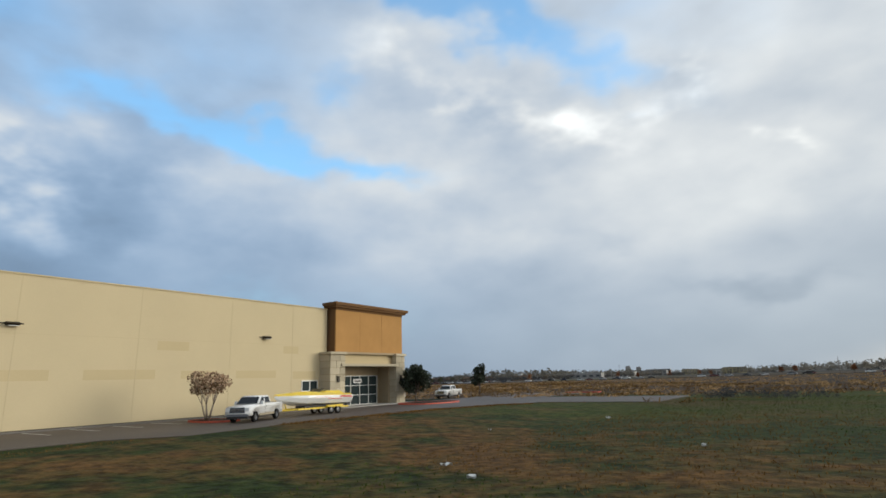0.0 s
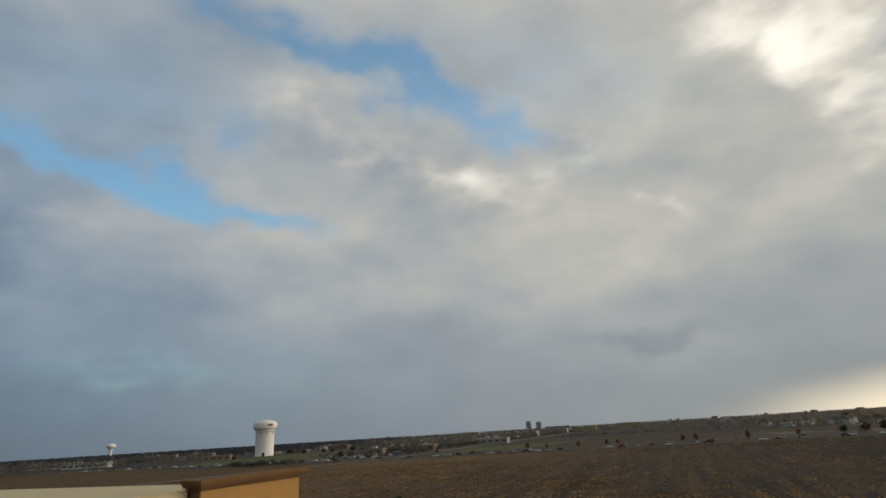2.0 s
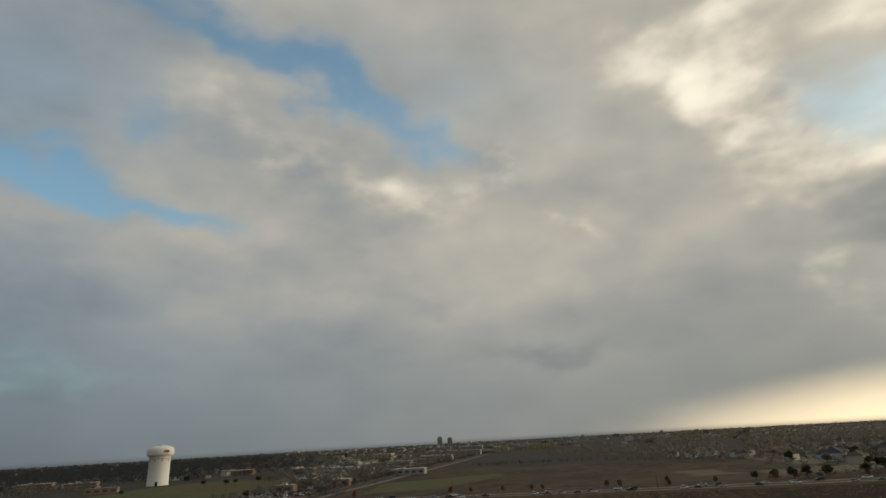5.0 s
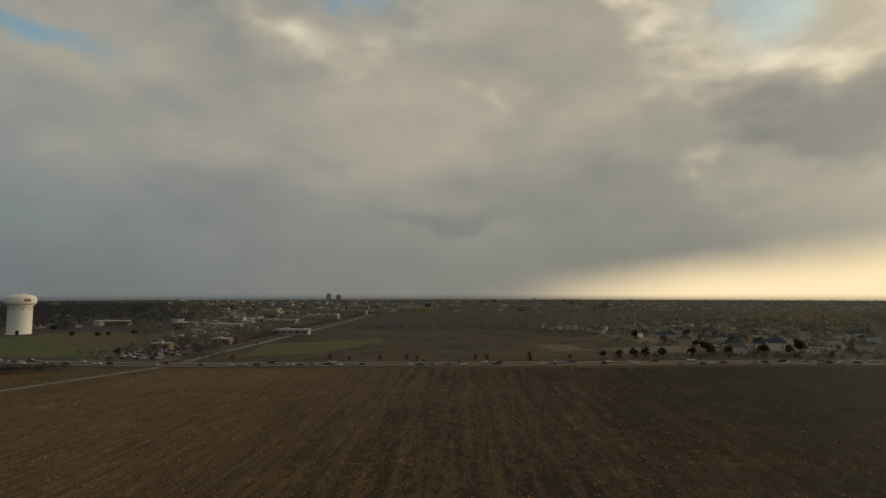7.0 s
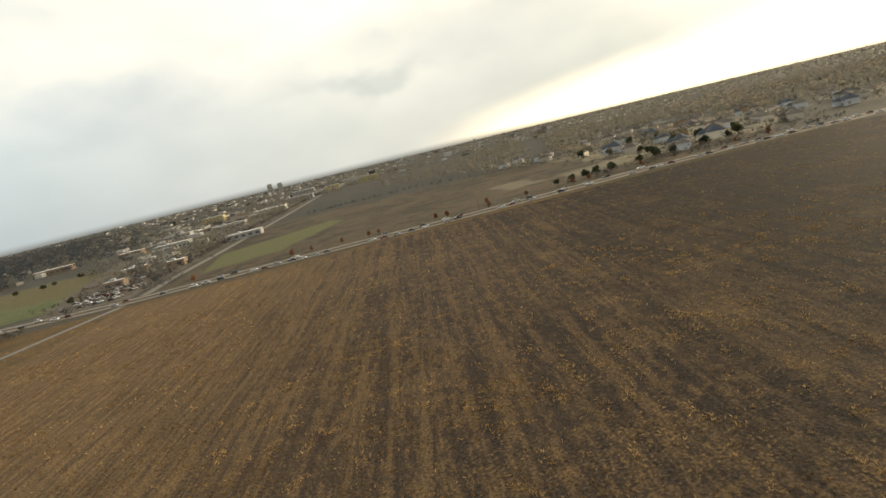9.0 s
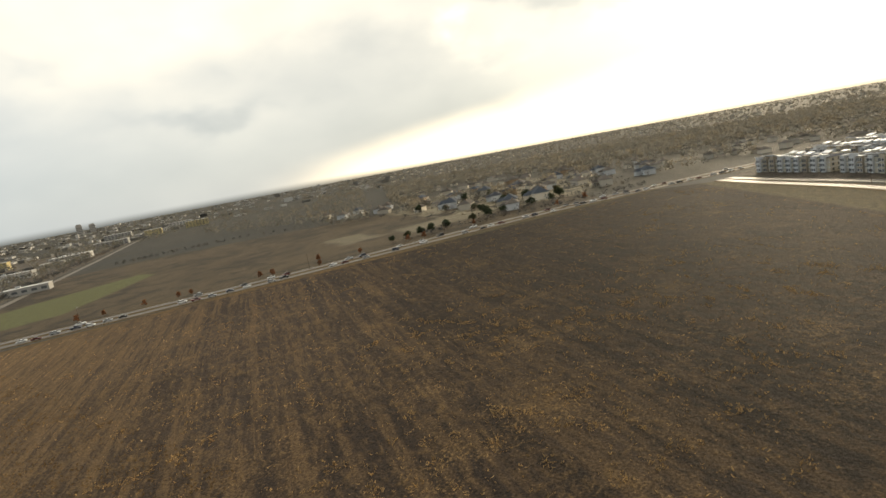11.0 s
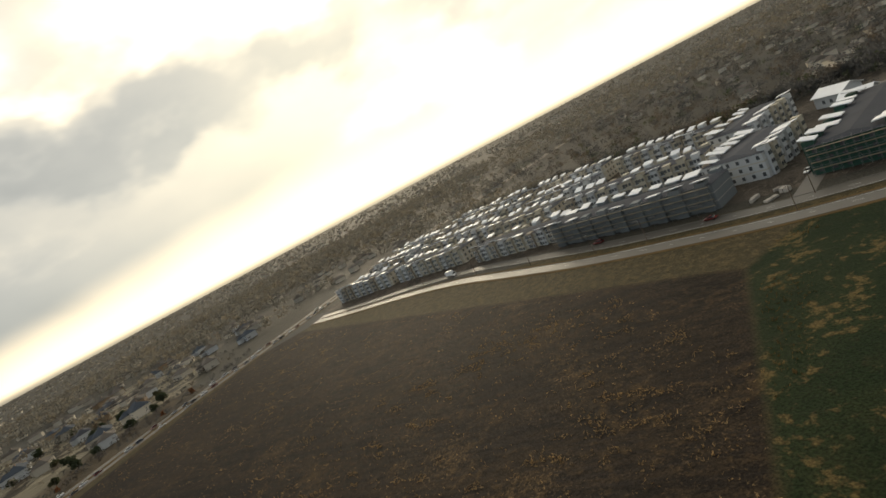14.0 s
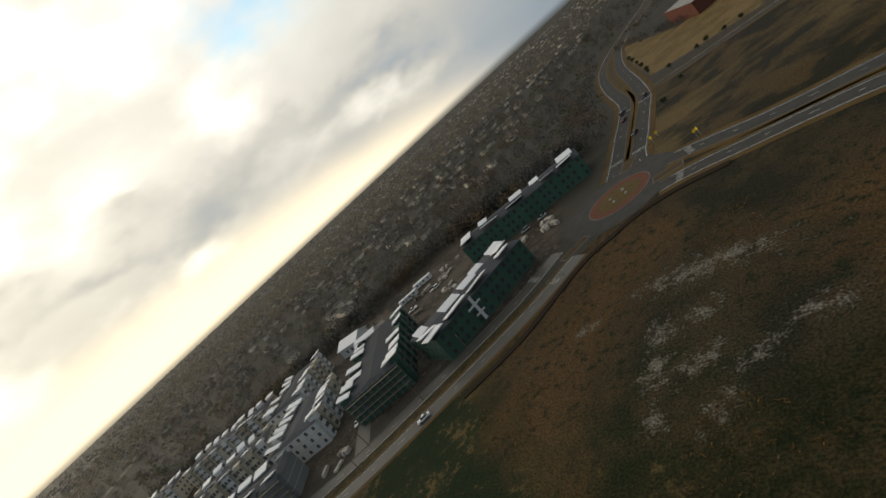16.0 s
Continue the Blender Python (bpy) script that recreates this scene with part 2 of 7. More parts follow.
    straw = k.ramp(k.math("ADD", k.math("MULTIPLY", r_wide, 0.52), k.math("MULTIPLY", r_clod, 0.48)), 0.43, 0.58)
    soil = k.mix(k.math("MULTIPLY", straw, east), soil, (0.180, 0.114, 0.058))
    soil = k.mix(k.math("MULTIPLY", k.ramp(r_fine, 0.50, 0.62), 0.55), soil, (0.030, 0.023, 0.020))
    n_tuft = k.noise(pos, 1.3, 5.0, 0.70)
    weeds = k.ramp(k.math("ADD", k.math("MULTIPLY", n_tuft, 0.62), k.math("MULTIPLY", k.noise(pos, 0.05, 5.0, 0.65), 0.38)), 0.53, 0.66)
    soil = k.mix(k.math("MULTIPLY", clump, 0.25), soil, (0.22, 0.135, 0.055))
    # darker once more over the eastern part
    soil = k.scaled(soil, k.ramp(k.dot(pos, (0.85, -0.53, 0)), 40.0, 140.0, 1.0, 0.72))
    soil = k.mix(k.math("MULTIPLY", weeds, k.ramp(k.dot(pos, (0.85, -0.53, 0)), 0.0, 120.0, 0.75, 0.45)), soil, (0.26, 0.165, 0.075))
    green = k.mix(k.ramp(n_mid, 0.35, 0.65), (0.012, 0.023, 0.008), (0.021, 0.031, 0.011))
    green = k.mix(k.ramp(n_small, 0.52, 0.68), green, (0.028, 0.030, 0.012))
    green_patch = k.mix(k.ramp(k.math("ADD", k.math("MULTIPLY", n_mid, 0.5), k.math("MULTIPLY", n_small, 0.5)), 0.53, 0.60), green, (0.12, 0.085, 0.032))
    meadow = k.mix(k.ramp(n_small, 0.35, 0.65), (0.026, 0.040, 0.010), (0.052, 0.060, 0.016))
    rough_grass = k.mix(k.ramp(k.math("ADD", k.math("MULTIPLY", n_mid, 0.65), k.math("MULTIPLY", n_small, 0.35)), 0.44, 0.56), meadow, (0.130, 0.070, 0.022))
    rough_grass = k.mix(k.ramp(n_mid, 0.55, 0.68), rough_grass, (0.058, 0.034, 0.015))

    # home side of the long road
    home = area([(-700, -700), (140, -125), (415, 100), (480, 165), (440, 209), (0, 431), (-900, 885)], 1.5, 0.15)
    home = k.math("MAXIMUM", home, area([(-2000, -2000), (-300, -900), (-150, 600), (-2000, 1500)], 5.0, 0.2))
    olive = k.mix(k.ramp(n_small, 0.4, 0.65), (0.052, 0.044, 0.022), (0.098, 0.072, 0.034))
    col = k.mix(home, col, k.mix(k.ramp(k.dot(pos, (0.85, -0.53, 0)), 30.0, 140.0), tan_grass, olive))
    plough = area([(183, -26), (470, 175), (425, 205), (20, 415), (-40, 330), (-60, 150), (-8, 92)], 2.0, 0.25)
    west = k.ramp(k.math("ADD", k.dot(pos, (0.85, -0.53, 0)), k.math("MULTIPLY", wob, 2.0)), -150.0, -20.0)
    soil = k.mix(k.math("MULTIPLY", k.math("SUBTRACT", 1.0, west), 0.75), soil, k.mix(k.ramp(r_fine, 0.4, 0.6), (0.235, 0.150, 0.072), (0.135, 0.088, 0.048)))
    soil = k.mix(k.math("MULTIPLY", k.math("MULTIPLY", k.math("SUBTRACT", 1.0, west), 0.7), k.ramp(k.math("ADD", k.math("MULTIPLY", n_small, 0.5), k.math("MULTIPLY", n_tuft, 0.5)), 0.50, 0.60)), soil, (0.046, 0.032, 0.021))
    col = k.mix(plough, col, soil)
    south = area([(-300, 260), (-300, -500), (140, -125), (196, -60), (183, -26), (-8, 92)], 1.6, 0.12)
    away = k.dot(k.vec("SUBTRACT", pos, (183, -26, 0)), (-0.526, -0.85, 0))
    away = k.math("ADD", away, k.math("MULTIPLY", k.math("SUBTRACT", n_big, 0.5), 130.0))
    brush = k.mix(k.ramp(n_mid, 0.4, 0.6), (0.028, 0.026, 0.016), (0.058, 0.044, 0.024))
    s_col = k.mix(k.ramp(away, 40.0, 70.0), green_patch, k.mix(k.ramp(n_small, 0.5, 0.66), k.mix(k.ramp(n_big, 0.40, 0.60), brush, (0.096, 0.058, 0.025)), (0.020, 0.025, 0.012)))
    chalk = None
    for cx, cy, turn, l, w in ((98.6, -88.8, 174, 15.4, 5.5), (87.3, -88.8, 165, 14.8, 5), (93.7, -72.8, 30, 6, 4), (102.1, -71.0, 105, 6.1, 4.5), (92.9, -58.6, 40, 6, 4), (82.7, -56.3, 30, 6, 3.5), (72.5, -63.2, -175, 7.0, 3.5), (123.3, -82.8, 20, 5, 3), (102, -60, 95, 8, 4), (88.5, -46, 60, 5, 3.5), (100.5, -47, 100, 4, 3.5)):
        q = k.vec("SUBTRACT", pos, (cx, cy, 0))
        u, v = Vector((math.cos(radians(turn)), math.sin(radians(turn)), 0)), Vector((-math.sin(radians(turn)), math.cos(radians(turn)), 0))
        r2 = k.math("ADD", k.math("POWER", k.math("ABSOLUTE", k.dot(q, tuple(u / l))), 2.0), k.math("POWER", k.math("ABSOLUTE", k.dot(q, tuple(v / w))), 2.0))
        e = k.math("SUBTRACT", 1.0, k.math("SQRT", r2))
        chalk = e if chalk is None else k.math("MAXIMUM", chalk, e)
    chalk = k.math("ADD", k.math("MAXIMUM", chalk, -2.0), k.math("ADD", k.math("MULTIPLY", k.math("SUBTRACT", n_small, 0.5), 4.6), k.math("MULTIPLY", k.math("SUBTRACT", n_fine, 0.5), 2.6)))
    s_col = k.mix(k.math("MULTIPLY", k.ramp(chalk, 0.15, 1.4), 0.66), s_col, (0.25, 0.225, 0.19))
    col = k.mix(south, col, s_col)
    # a stretch of darker green in the meadow
    dark_green = area([(30, -62), (62, -58), (90, -48), (118, -30), (112, 12), (40, 12)], 10.0, 1.2)
    col = k.mix(k.math("MULTIPLY", dark_green, k.ramp(n_small, 0.70, 0.40)), col, k.mix(k.ramp(n_mid, 0.4, 0.62), (0.014, 0.019, 0.007), (0.032, 0.030, 0.012)))
    verge = area([(-150, -225), (100, -268), (134, -262), (124, -185), (108, -165), (60, -140), (-150, -60)], 1.5, 0.1)
    col = k.mix(verge, col, k.mix(k.ramp(n_mid, 0.42, 0.6), brush, (0.085, 0.058, 0.026)))
    col = k.mix(k.math("MULTIPLY", verge, k.ramp(n_big, 0.50, 0.62)), col, (0.15, 0.105, 0.045))
    take_off = area([(-60, 0), (-20, -40), (48, -32), (46, 50), (20, 110), (-30, 40)], 8.0, 0.8)
    col = k.mix(take_off, col, rough_grass)
    lawn = area([(-1, 41), (17, 33), (60, 18), (75, 50), (41, 80), (19, 76), (-1, 60)], 3.0, 0.4)
    col = k.mix(lawn, col, k.mix(k.ramp(n_mid, 0.50, 0.64), k.mix(k.ramp(n_small, 0.4, 0.7), (0.046, 0.062, 0.010), (0.082, 0.078, 0.017)), (0.090, 0.064, 0.022)))
    # beyond the long road
    beyond = area([(40, 440), (440, 235), (560, 360), (480, 520), (300, 700), (210, 750)], 4.0, 0.4)
    b_col = k.mix(k.ramp(k.math("ADD", k.math("MULTIPLY", n_big, 0.5), k.math("MULTIPLY", n_mid, 0.5)), 0.42, 0.56), (0.052, 0.041, 0.029), (0.098, 0.074, 0.046))
    col = k.mix(beyond, col, b_col)
    strip = area([(75, 470), (130, 460), (225, 545), (225, 575), (110, 560)], 3.0, 0.3)
    col = k.mix(strip, col, (0.115, 0.115, 0.050))
    hill = area([(-150, 590), (-10, 505), (0, 575), (-20, 780), (-110, 800), (-160, 660)], 3.0, 0.4)
    col = k.mix(hill, col, k.mix(k.ramp(n_mid, 0.4, 0.6), (0.085, 0.105, 0.040), (0.12, 0.125, 0.055)))
    hill_top = area([(-60, 640), (0, 590), (60, 700), (-20, 830), (-90, 830)], 12.0, 0.8)
    col = k.mix(hill_top, col, (0.12, 0.10, 0.045))
    town = area([(22, 452), (250, 830), (520, 1300), (300, 1420), (60, 900), (-30, 500)], 6.0, 0.6)
    col = k.mix(town, col, k.mix(k.ramp(n_small, 0.42, 0.55), (0.085, 0.083, 0.080), k.mix(k.ramp(n_mid, 0.45, 0.6), (0.120, 0.085, 0.055), (0.17, 0.14, 0.10))))
    bare = area([(335, 345), (400, 318), (432, 340), (400, 372), (350, 380)], 9.0, 1.4)
    col = k.mix(bare, col, (0.175, 0.150, 0.104))
    bare2 = area([(300, 385), (330, 372), (352, 420), (325, 440)], 7.0, 1.3)
    col = k.mix(bare2, col, (0.165, 0.140, 0.096))
    pale = area([(395, 345), (470, 262), (640, 300), (720, 420), (640, 560), (480, 520)], 10.0, 1.2)
    col = k.mix(k.math("MULTIPLY", pale, k.ramp(n_mid, 0.44, 0.54)), col, (0.25, 0.215, 0.15))
    floor_w = area([(142, -222), (215, -190), (262, -240), (560, 20), (1100, 20), (1100, -900), (200, -900)], 3.0, 0.3)
    col = k.mix(k.math("MULTIPLY", floor_w, k.ramp(n_mid, 0.72, 0.5, 0.5, 1.0)), col, (0.036, 0.034, 0.029))
    east_floor = area([(560, 20), (1100, -900), (2600, -900), (2600, 700), (700, 150), (560, 90)], 8.0, 0.8)
    col = k.mix(east_floor, col, k.mix(k.ramp(n_mid, 0.4, 0.62), (0.046, 0.042, 0.035), (0.070, 0.060, 0.046)))
    site = area([(148, -130), (173, -215), (262, -238), (548, 0), (560, 80), (490, 150)], 1.5, 0.2)
    col = k.mix(site, col, k.mix(k.ramp(n_mid, 0.4, 0.6), (0.052, 0.043, 0.034), (0.098, 0.080, 0.062)))
    col = k.mix(k.math("MULTIPLY", site, k.ramp(n_small, 0.52, 0.66)), col, (0.15, 0.125, 0.098))
    east_lot = k.math("MAXIMUM", area([(75, -282), (70, -370), (126, -380), (150, -345), (133, -297)], 2.0, 0.1), area([(126, -380), (183, -464), (167, -399), (150, -345)], 2.0, 0.1))
    col = k.mix(east_lot, col, k.mix(k.ramp(n_mid, 0.4, 0.6), (0.16, 0.11, 0.045), (0.22, 0.15, 0.065)))
    col = k.scaled(col, k.math("ADD", 0.42, k.math("MULTIPLY", k.ramp(n_fine, 0.33, 0.67), 0.80)))
    k.set(b.inputs["Base Color"], col)
    k.set(b.inputs["Specular IOR Level"], k.ramp(home, 0.0, 1.0, 0.10, 0.06))
    bump = k.node("ShaderNodeBump")
    bump.inputs["Strength"].default_value = 0.9
    bump.inputs["Distance"].default_value = 0.5
    k.set(bump.inputs["Height"], k.math("ADD", k.math("MULTIPLY", n_small, 0.7), k.math("MULTIPLY", n_fine, 0.3)))
    k.set(b.inputs["Normal"], bump.outputs[0])
    return m


def glass_material(name, colour=(0.03, 0.04, 0.05), rough=0.08, gloss=0.45):
    m = bpy.data.materials.new(name)
    m.use_nodes = True
    b = m.node_tree.nodes["Principled BSDF"]
    b.inputs["Base Color"].default_value = (*colour, 1.0)
    b.inputs["Roughness"].default_value = rough
    b.inputs["Specular IOR Level"].default_value = gloss
    return m


FIELDS = ground_material()
ROAD_GREY = material("worn_grey_road", (0.125, 0.105, 0.080), 0.75, grain=0.4, grain_size=4.0, stain=0.6, stain_size=0.08)
ASPHALT = material("asphalt", (0.066, 0.064, 0.060), 0.85, grain=0.5, grain_size=9.0, stain=0.7, stain_size=0.25, bump=0.2)
DRIVE = material("damp_brown_asphalt", (0.066, 0.050, 0.039), 0.62, grain=0.4, grain_size=9.0, stain=0.8, stain_size=0.22, bump=0.2)
CONCRETE_ROAD = material("pale_road_concrete", (0.115, 0.104, 0.090), 0.7, grain=0.3, grain_size=3.0, stain=0.6, stain_size=0.06)
GLARE_ROAD = material("smooth_worn_road", (0.078, 0.071, 0.061), 0.48, grain=0.4, grain_size=3.0, stain=0.6, stain_size=0.06)
GLARE_ROAD.node_tree.nodes["Principled BSDF"].inputs["Specular IOR Level"].default_value = 0.26
KERB = material("dull_kerb", (0.15, 0.14, 0.125), 0.85, grain=0.3, grain_size=4.0)
CONCRETE = material("concrete", (0.34, 0.32, 0.29), 0.8, grain=0.3, grain_size=4.0, stain=0.3, stain_size=0.4)
PAINT_WHITE = material("road_paint", (0.50, 0.50, 0.48), 0.7, grain=0.5, grain_size=5.0)
WORN_PAINT = material("worn_road_paint", (0.34, 0.335, 0.315), 0.7, grain=0.8, grain_size=3.0)
KERB_RED = material("red_kerb_paint", (0.50, 0.085, 0.045), 0.6, grain=0.4, grain_size=4.0)
PAVERS = material("red_pavers", (0.140, 0.060, 0.042), 0.85, grain=0.5, grain_size=2.0, stain=0.4, stain_size=0.2)
DRY_GRASS = material("dry_grass", (0.165, 0.095, 0.033), 0.9, island=0.9)
DRY_TUFT = material("dry_tufts", (0.43, 0.275, 0.120), 0.9, island=1.2)
GREEN_GRASS = material("green_grass", (0.060, 0.086, 0.020), 0.9, island=0.9)
VERGE = material("dry_verge", (0.105, 0.068, 0.028), 0.95, grain=0.8, grain_size=1.5, stain=1.0, stain_size=0.12, bump=0.4)
MULCH = material("mulch", (0.060, 0.042, 0.032), 0.95, grain=0.7, grain_size=6.0, bump=0.5)
STUCCO = material("cream_stucco", (0.56, 0.47, 0.30), 0.9, grain=0.10, grain_size=12.0, stain=0.14, stain_size=0.25, bump=0.1)
STUCCO_DULL = material("cream_stucco_repainted", (0.52, 0.425, 0.255), 0.9, grain=0.10, grain_size=12.0, stain=0.12, stain_size=0.3)
JOINT = material("panel_joint_sealant", (0.53, 0.443, 0.282), 0.9)
OCHRE = material("ochre_stucco", (0.42, 0.235, 0.085), 0.9, grain=0.14, grain_size=9.0, stain=0.30, stain_size=0.45, bump=0.1)
OCHRE_JOINT = material("ochre_joint_sealant", (0.33, 0.18, 0.064), 0.9)
CORNICE = material("brown_cornice", (0.17, 0.095, 0.045), 0.85, grain=0.2, grain_size=6.0, stain=0.2, stain_size=0.4)
STONE = material("limestone_blocks", (0.46, 0.40, 0.29), 0.85, grain=0.25, grain_size=5.0, vary=0.35, bump=0.3)
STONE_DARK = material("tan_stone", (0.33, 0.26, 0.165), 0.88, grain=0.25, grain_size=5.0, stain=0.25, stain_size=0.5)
STORE_GLASS = glass_material("store_glass", (0.030, 0.042, 0.044), 0.05, 0.3)
WINDOW_GLASS = glass_material("window_glass", (0.10, 0.105, 0.11), 0.12)
CAR_GLASS = glass_material("car_glass", (0.008, 0.009, 0.010), 0.12)
ALUMINIUM = material("white_aluminium", (0.62, 0.62, 0.60), 0.45, 0.2, grain=0.1, grain_size=8.0)
DARK_METAL = material("dark_bronze_metal", (0.045, 0.038, 0.030), 0.5, 0.6, grain=0.2, grain_size=8.0)
STEEL = material("galvanised_steel", (0.42, 0.43, 0.44), 0.45, 0.8, grain=0.3, grain_size=5.0)
RUBBER = material("tyre_rubber", (0.018, 0.018, 0.018), 0.85, grain=0.3, grain_size=20.0)
CHROME = material("chrome", (0.60, 0.61, 0.62), 0.22, 1.0, grain=0.1, grain_size=9.0)
BLACK_TRIM = material("black_trim", (0.020, 0.020, 0.021), 0.6, grain=0.2, grain_size=9.0)
RIM = material("dull_wheel_rim", (0.16, 0.16, 0.165), 0.4, 0.9, grain=0.1, grain_size=9.0)
LAMP_LENS = material("lamp_lens", (0.70, 0.70, 0.68), 0.15, grain=0.1, grain_size=9.0)
RED_LENS = material("red_lens", (0.35, 0.015, 0.012), 0.2, grain=0.1, grain_size=9.0)


def paint(name, colour):
    return material(name, colour, 0.28, 0.0, grain=0.06, grain_size=2.0, stain=0.12, stain_size=0.8)


WHITE_PAINT = paint("white_car_paint", (0.74, 0.74, 0.73))
SILVER_PAINT = paint("silver_car_paint", (0.36, 0.37, 0.38))
BLACK_PAINT = paint("black_car_paint", (0.020, 0.020, 0.023))
RED_PAINT = paint("red_car_paint", (0.13, 0.020, 0.017))
BLUE_PAINT = paint("blue_car_paint", (0.028, 0.038, 0.065))
TAN_TRIM = paint("tan_lower_paint", (0.36, 0.31, 0.22))
GEL_WHITE = paint("white_gelcoat", (0.72, 0.72, 0.70))
GEL_YELLOW = paint("yellow_gelcoat", (0.72, 0.52, 0.035))
GEL_RED = paint("red_gelcoat", (0.50, 0.030, 0.020))
TANK_WHITE = material("white_tank_paint", (0.78, 0.76, 0.71), 0.6, grain=0.05, grain_size=0.6, stain=0.12, stain_size=0.12)
TANK_BAND = material("dull_grey_band", (0.40, 0.36, 0.31), 0.7, grain=0.2, grain_size=0.5)
BARK = material("bark", (0.12, 0.095, 0.075), 0.9, grain=0.5, grain_size=6.0, bump=0.4)
PALE_BARK = material("pale_bark", (0.34, 0.28, 0.22), 0.85, grain=0.4, grain_size=6.0)
OAK_LEAF = material("oak_leaves", (0.026, 0.036, 0.018), 0.8, island=1.0)
TAN_LEAF = material("tan_seed_heads", (0.36, 0.25, 0.16), 0.9, island=0.8)
RUST_LEAF = material("rust_leaves", (0.20, 0.085, 0.040), 0.9, island=0.9)



def wood_material(name, a, c, e, through_light=0.68):
    """Leafless crowns: brown, olive and grey by tree and by stretch of wood."""
    m = material(name, a, 0.95)
    k = Nodes(m.node_tree)
    geo = k.node("ShaderNodeNewGeometry")
    f = geo.outputs["Random Per Island"]
    n = k.noise(geo.outputs["Position"], 0.03, 4.0, 0.6)
    col = k.mix(f, a, c)
    col = k.mix(k.ramp(n, 0.46, 0.62), col, e)
    col = k.scaled(col, k.math("ADD", 0.8, k.math("MULTIPLY", f, 0.4)))
    b = m.node_tree.nodes["Principled BSDF"]
    k.set(b.inputs["Base Color"], col)
    # open twigs pass part of the light that falls on their far side
    thin = k.node("ShaderNodeBsdfTranslucent")
    k.set(thin.inputs[0], k.scaled(col, 1.6))
    both = k.node("ShaderNodeMixShader")
    both.inputs[0].default_value = through_light
    k.set(both.inputs[1], b.outputs[0])
    k.set(both.inputs[2], thin.outputs[0])
    k.set(m.node_tree.nodes["Material Output"].inputs[0], both.outputs[0])
    return m


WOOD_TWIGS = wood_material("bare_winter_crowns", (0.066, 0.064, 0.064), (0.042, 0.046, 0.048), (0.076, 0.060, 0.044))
# far crowns are paler: distance haze is put into their colour
HAZED_TWIGS = wood_material("hazed_bare_crowns", (0.125, 0.116, 0.100), (0.095, 0.095, 0.086), (0.130, 0.112, 0.084))
# northern crowns carry the blue of distant air in their colour
HAZE_BLUE_TWIGS = wood_material("haze_blue_crowns", (0.056, 0.062, 0.070), (0.042, 0.048, 0.056), (0.064, 0.062, 0.060), 0.5)
WOOD_GREEN = wood_material("evergreen_crowns", (0.060, 0.068, 0.040), (0.045, 0.058, 0.034), (0.070, 0.070, 0.038), 0.35)
ROOF_DARK = material("charcoal_shingles", (0.065, 0.068, 0.078), 0.85, grain=0.4, grain_size=2.0, stain=0.4, stain_size=0.12, vary=0.3)
ROOF_WHITE = material("white_roof_membrane", (0.78, 0.785, 0.80), 0.5, grain=0.08, grain_size=2.0, stain=0.15, stain_size=0.25, vary=0.12)
WALL_CREAM = material("cream_house_wrap", (0.52, 0.465, 0.365), 0.85, grain=0.12, grain_size=1.5, stain=0.2, stain_size=0.12, vary=0.15)
WALL_WHITE = material("white_house_wrap", (0.56, 0.565, 0.56), 0.8, grain=0.1, grain_size=1.5, stain=0.2, stain_size=0.12, vary=0.15)
WALL_TAN = material("tan_brick_veneer", (0.30, 0.215, 0.14), 0.9, grain=0.2, grain_size=1.5, stain=0.3, stain_size=0.12, vary=0.3)
WALL_DUN = material("dun_sheathing", (0.36, 0.31, 0.245), 0.9, grain=0.2, grain_size=1.5, stain=0.3, stain_size=0.12, vary=0.2)
WALL_GREY = material("grey_sheathing", (0.19, 0.205, 0.21), 0.85, grain=0.2, grain_size=1.5, stain=0.3, stain_size=0.12, vary=0.15)
WALL_GREEN = material("green_sheathing", (0.030, 0.082, 0.058), 0.8, grain=0.35, grain_size=1.2, stain=0.7, stain_size=0.12, vary=0.2)
PLANK = material("scaffold_planks", (0.26, 0.22, 0.16), 0.9, grain=0.3, grain_size=2.0)
TUBE = material("scaffold_tubes", (0.20, 0.21, 0.21), 0.5, 0.6, grain=0.2, grain_size=2.0)
HOUSE_WALL = material("pale_house_walls", (0.56, 0.50, 0.41), 0.85, grain=0.2, grain_size=0.8, vary=0.6, island=0.7)
HOUSE_ROOF = material("weathered_roofs", (0.105, 0.092, 0.080), 0.9, grain=0.3, grain_size=0.8, vary=0.6, island=0.8)
BRICK_TOWN = material("brick_town_walls", (0.26, 0.19, 0.14), 0.85, grain=0.2, grain_size=0.6, vary=0.5, island=0.8)
YELLOW_WALL = material("yellow_render", (0.42, 0.35, 0.19), 0.85, grain=0.15, grain_size=0.6)
PALE_WALL = material("pale_render", (0.33, 0.32, 0.30), 0.85, grain=0.15, grain_size=0.6, vary=0.6, island=1.3)
POLE_WOOD = material("pole_wood", (0.13, 0.10, 0.075), 0.9, grain=0.4, grain_size=5.0)
LITTER_WHITE = material("white_paper", (0.70, 0.70, 0.68), 0.9, grain=0.1, grain_size=8.0)

# ---------------------------------------------------------------- mesh helpers


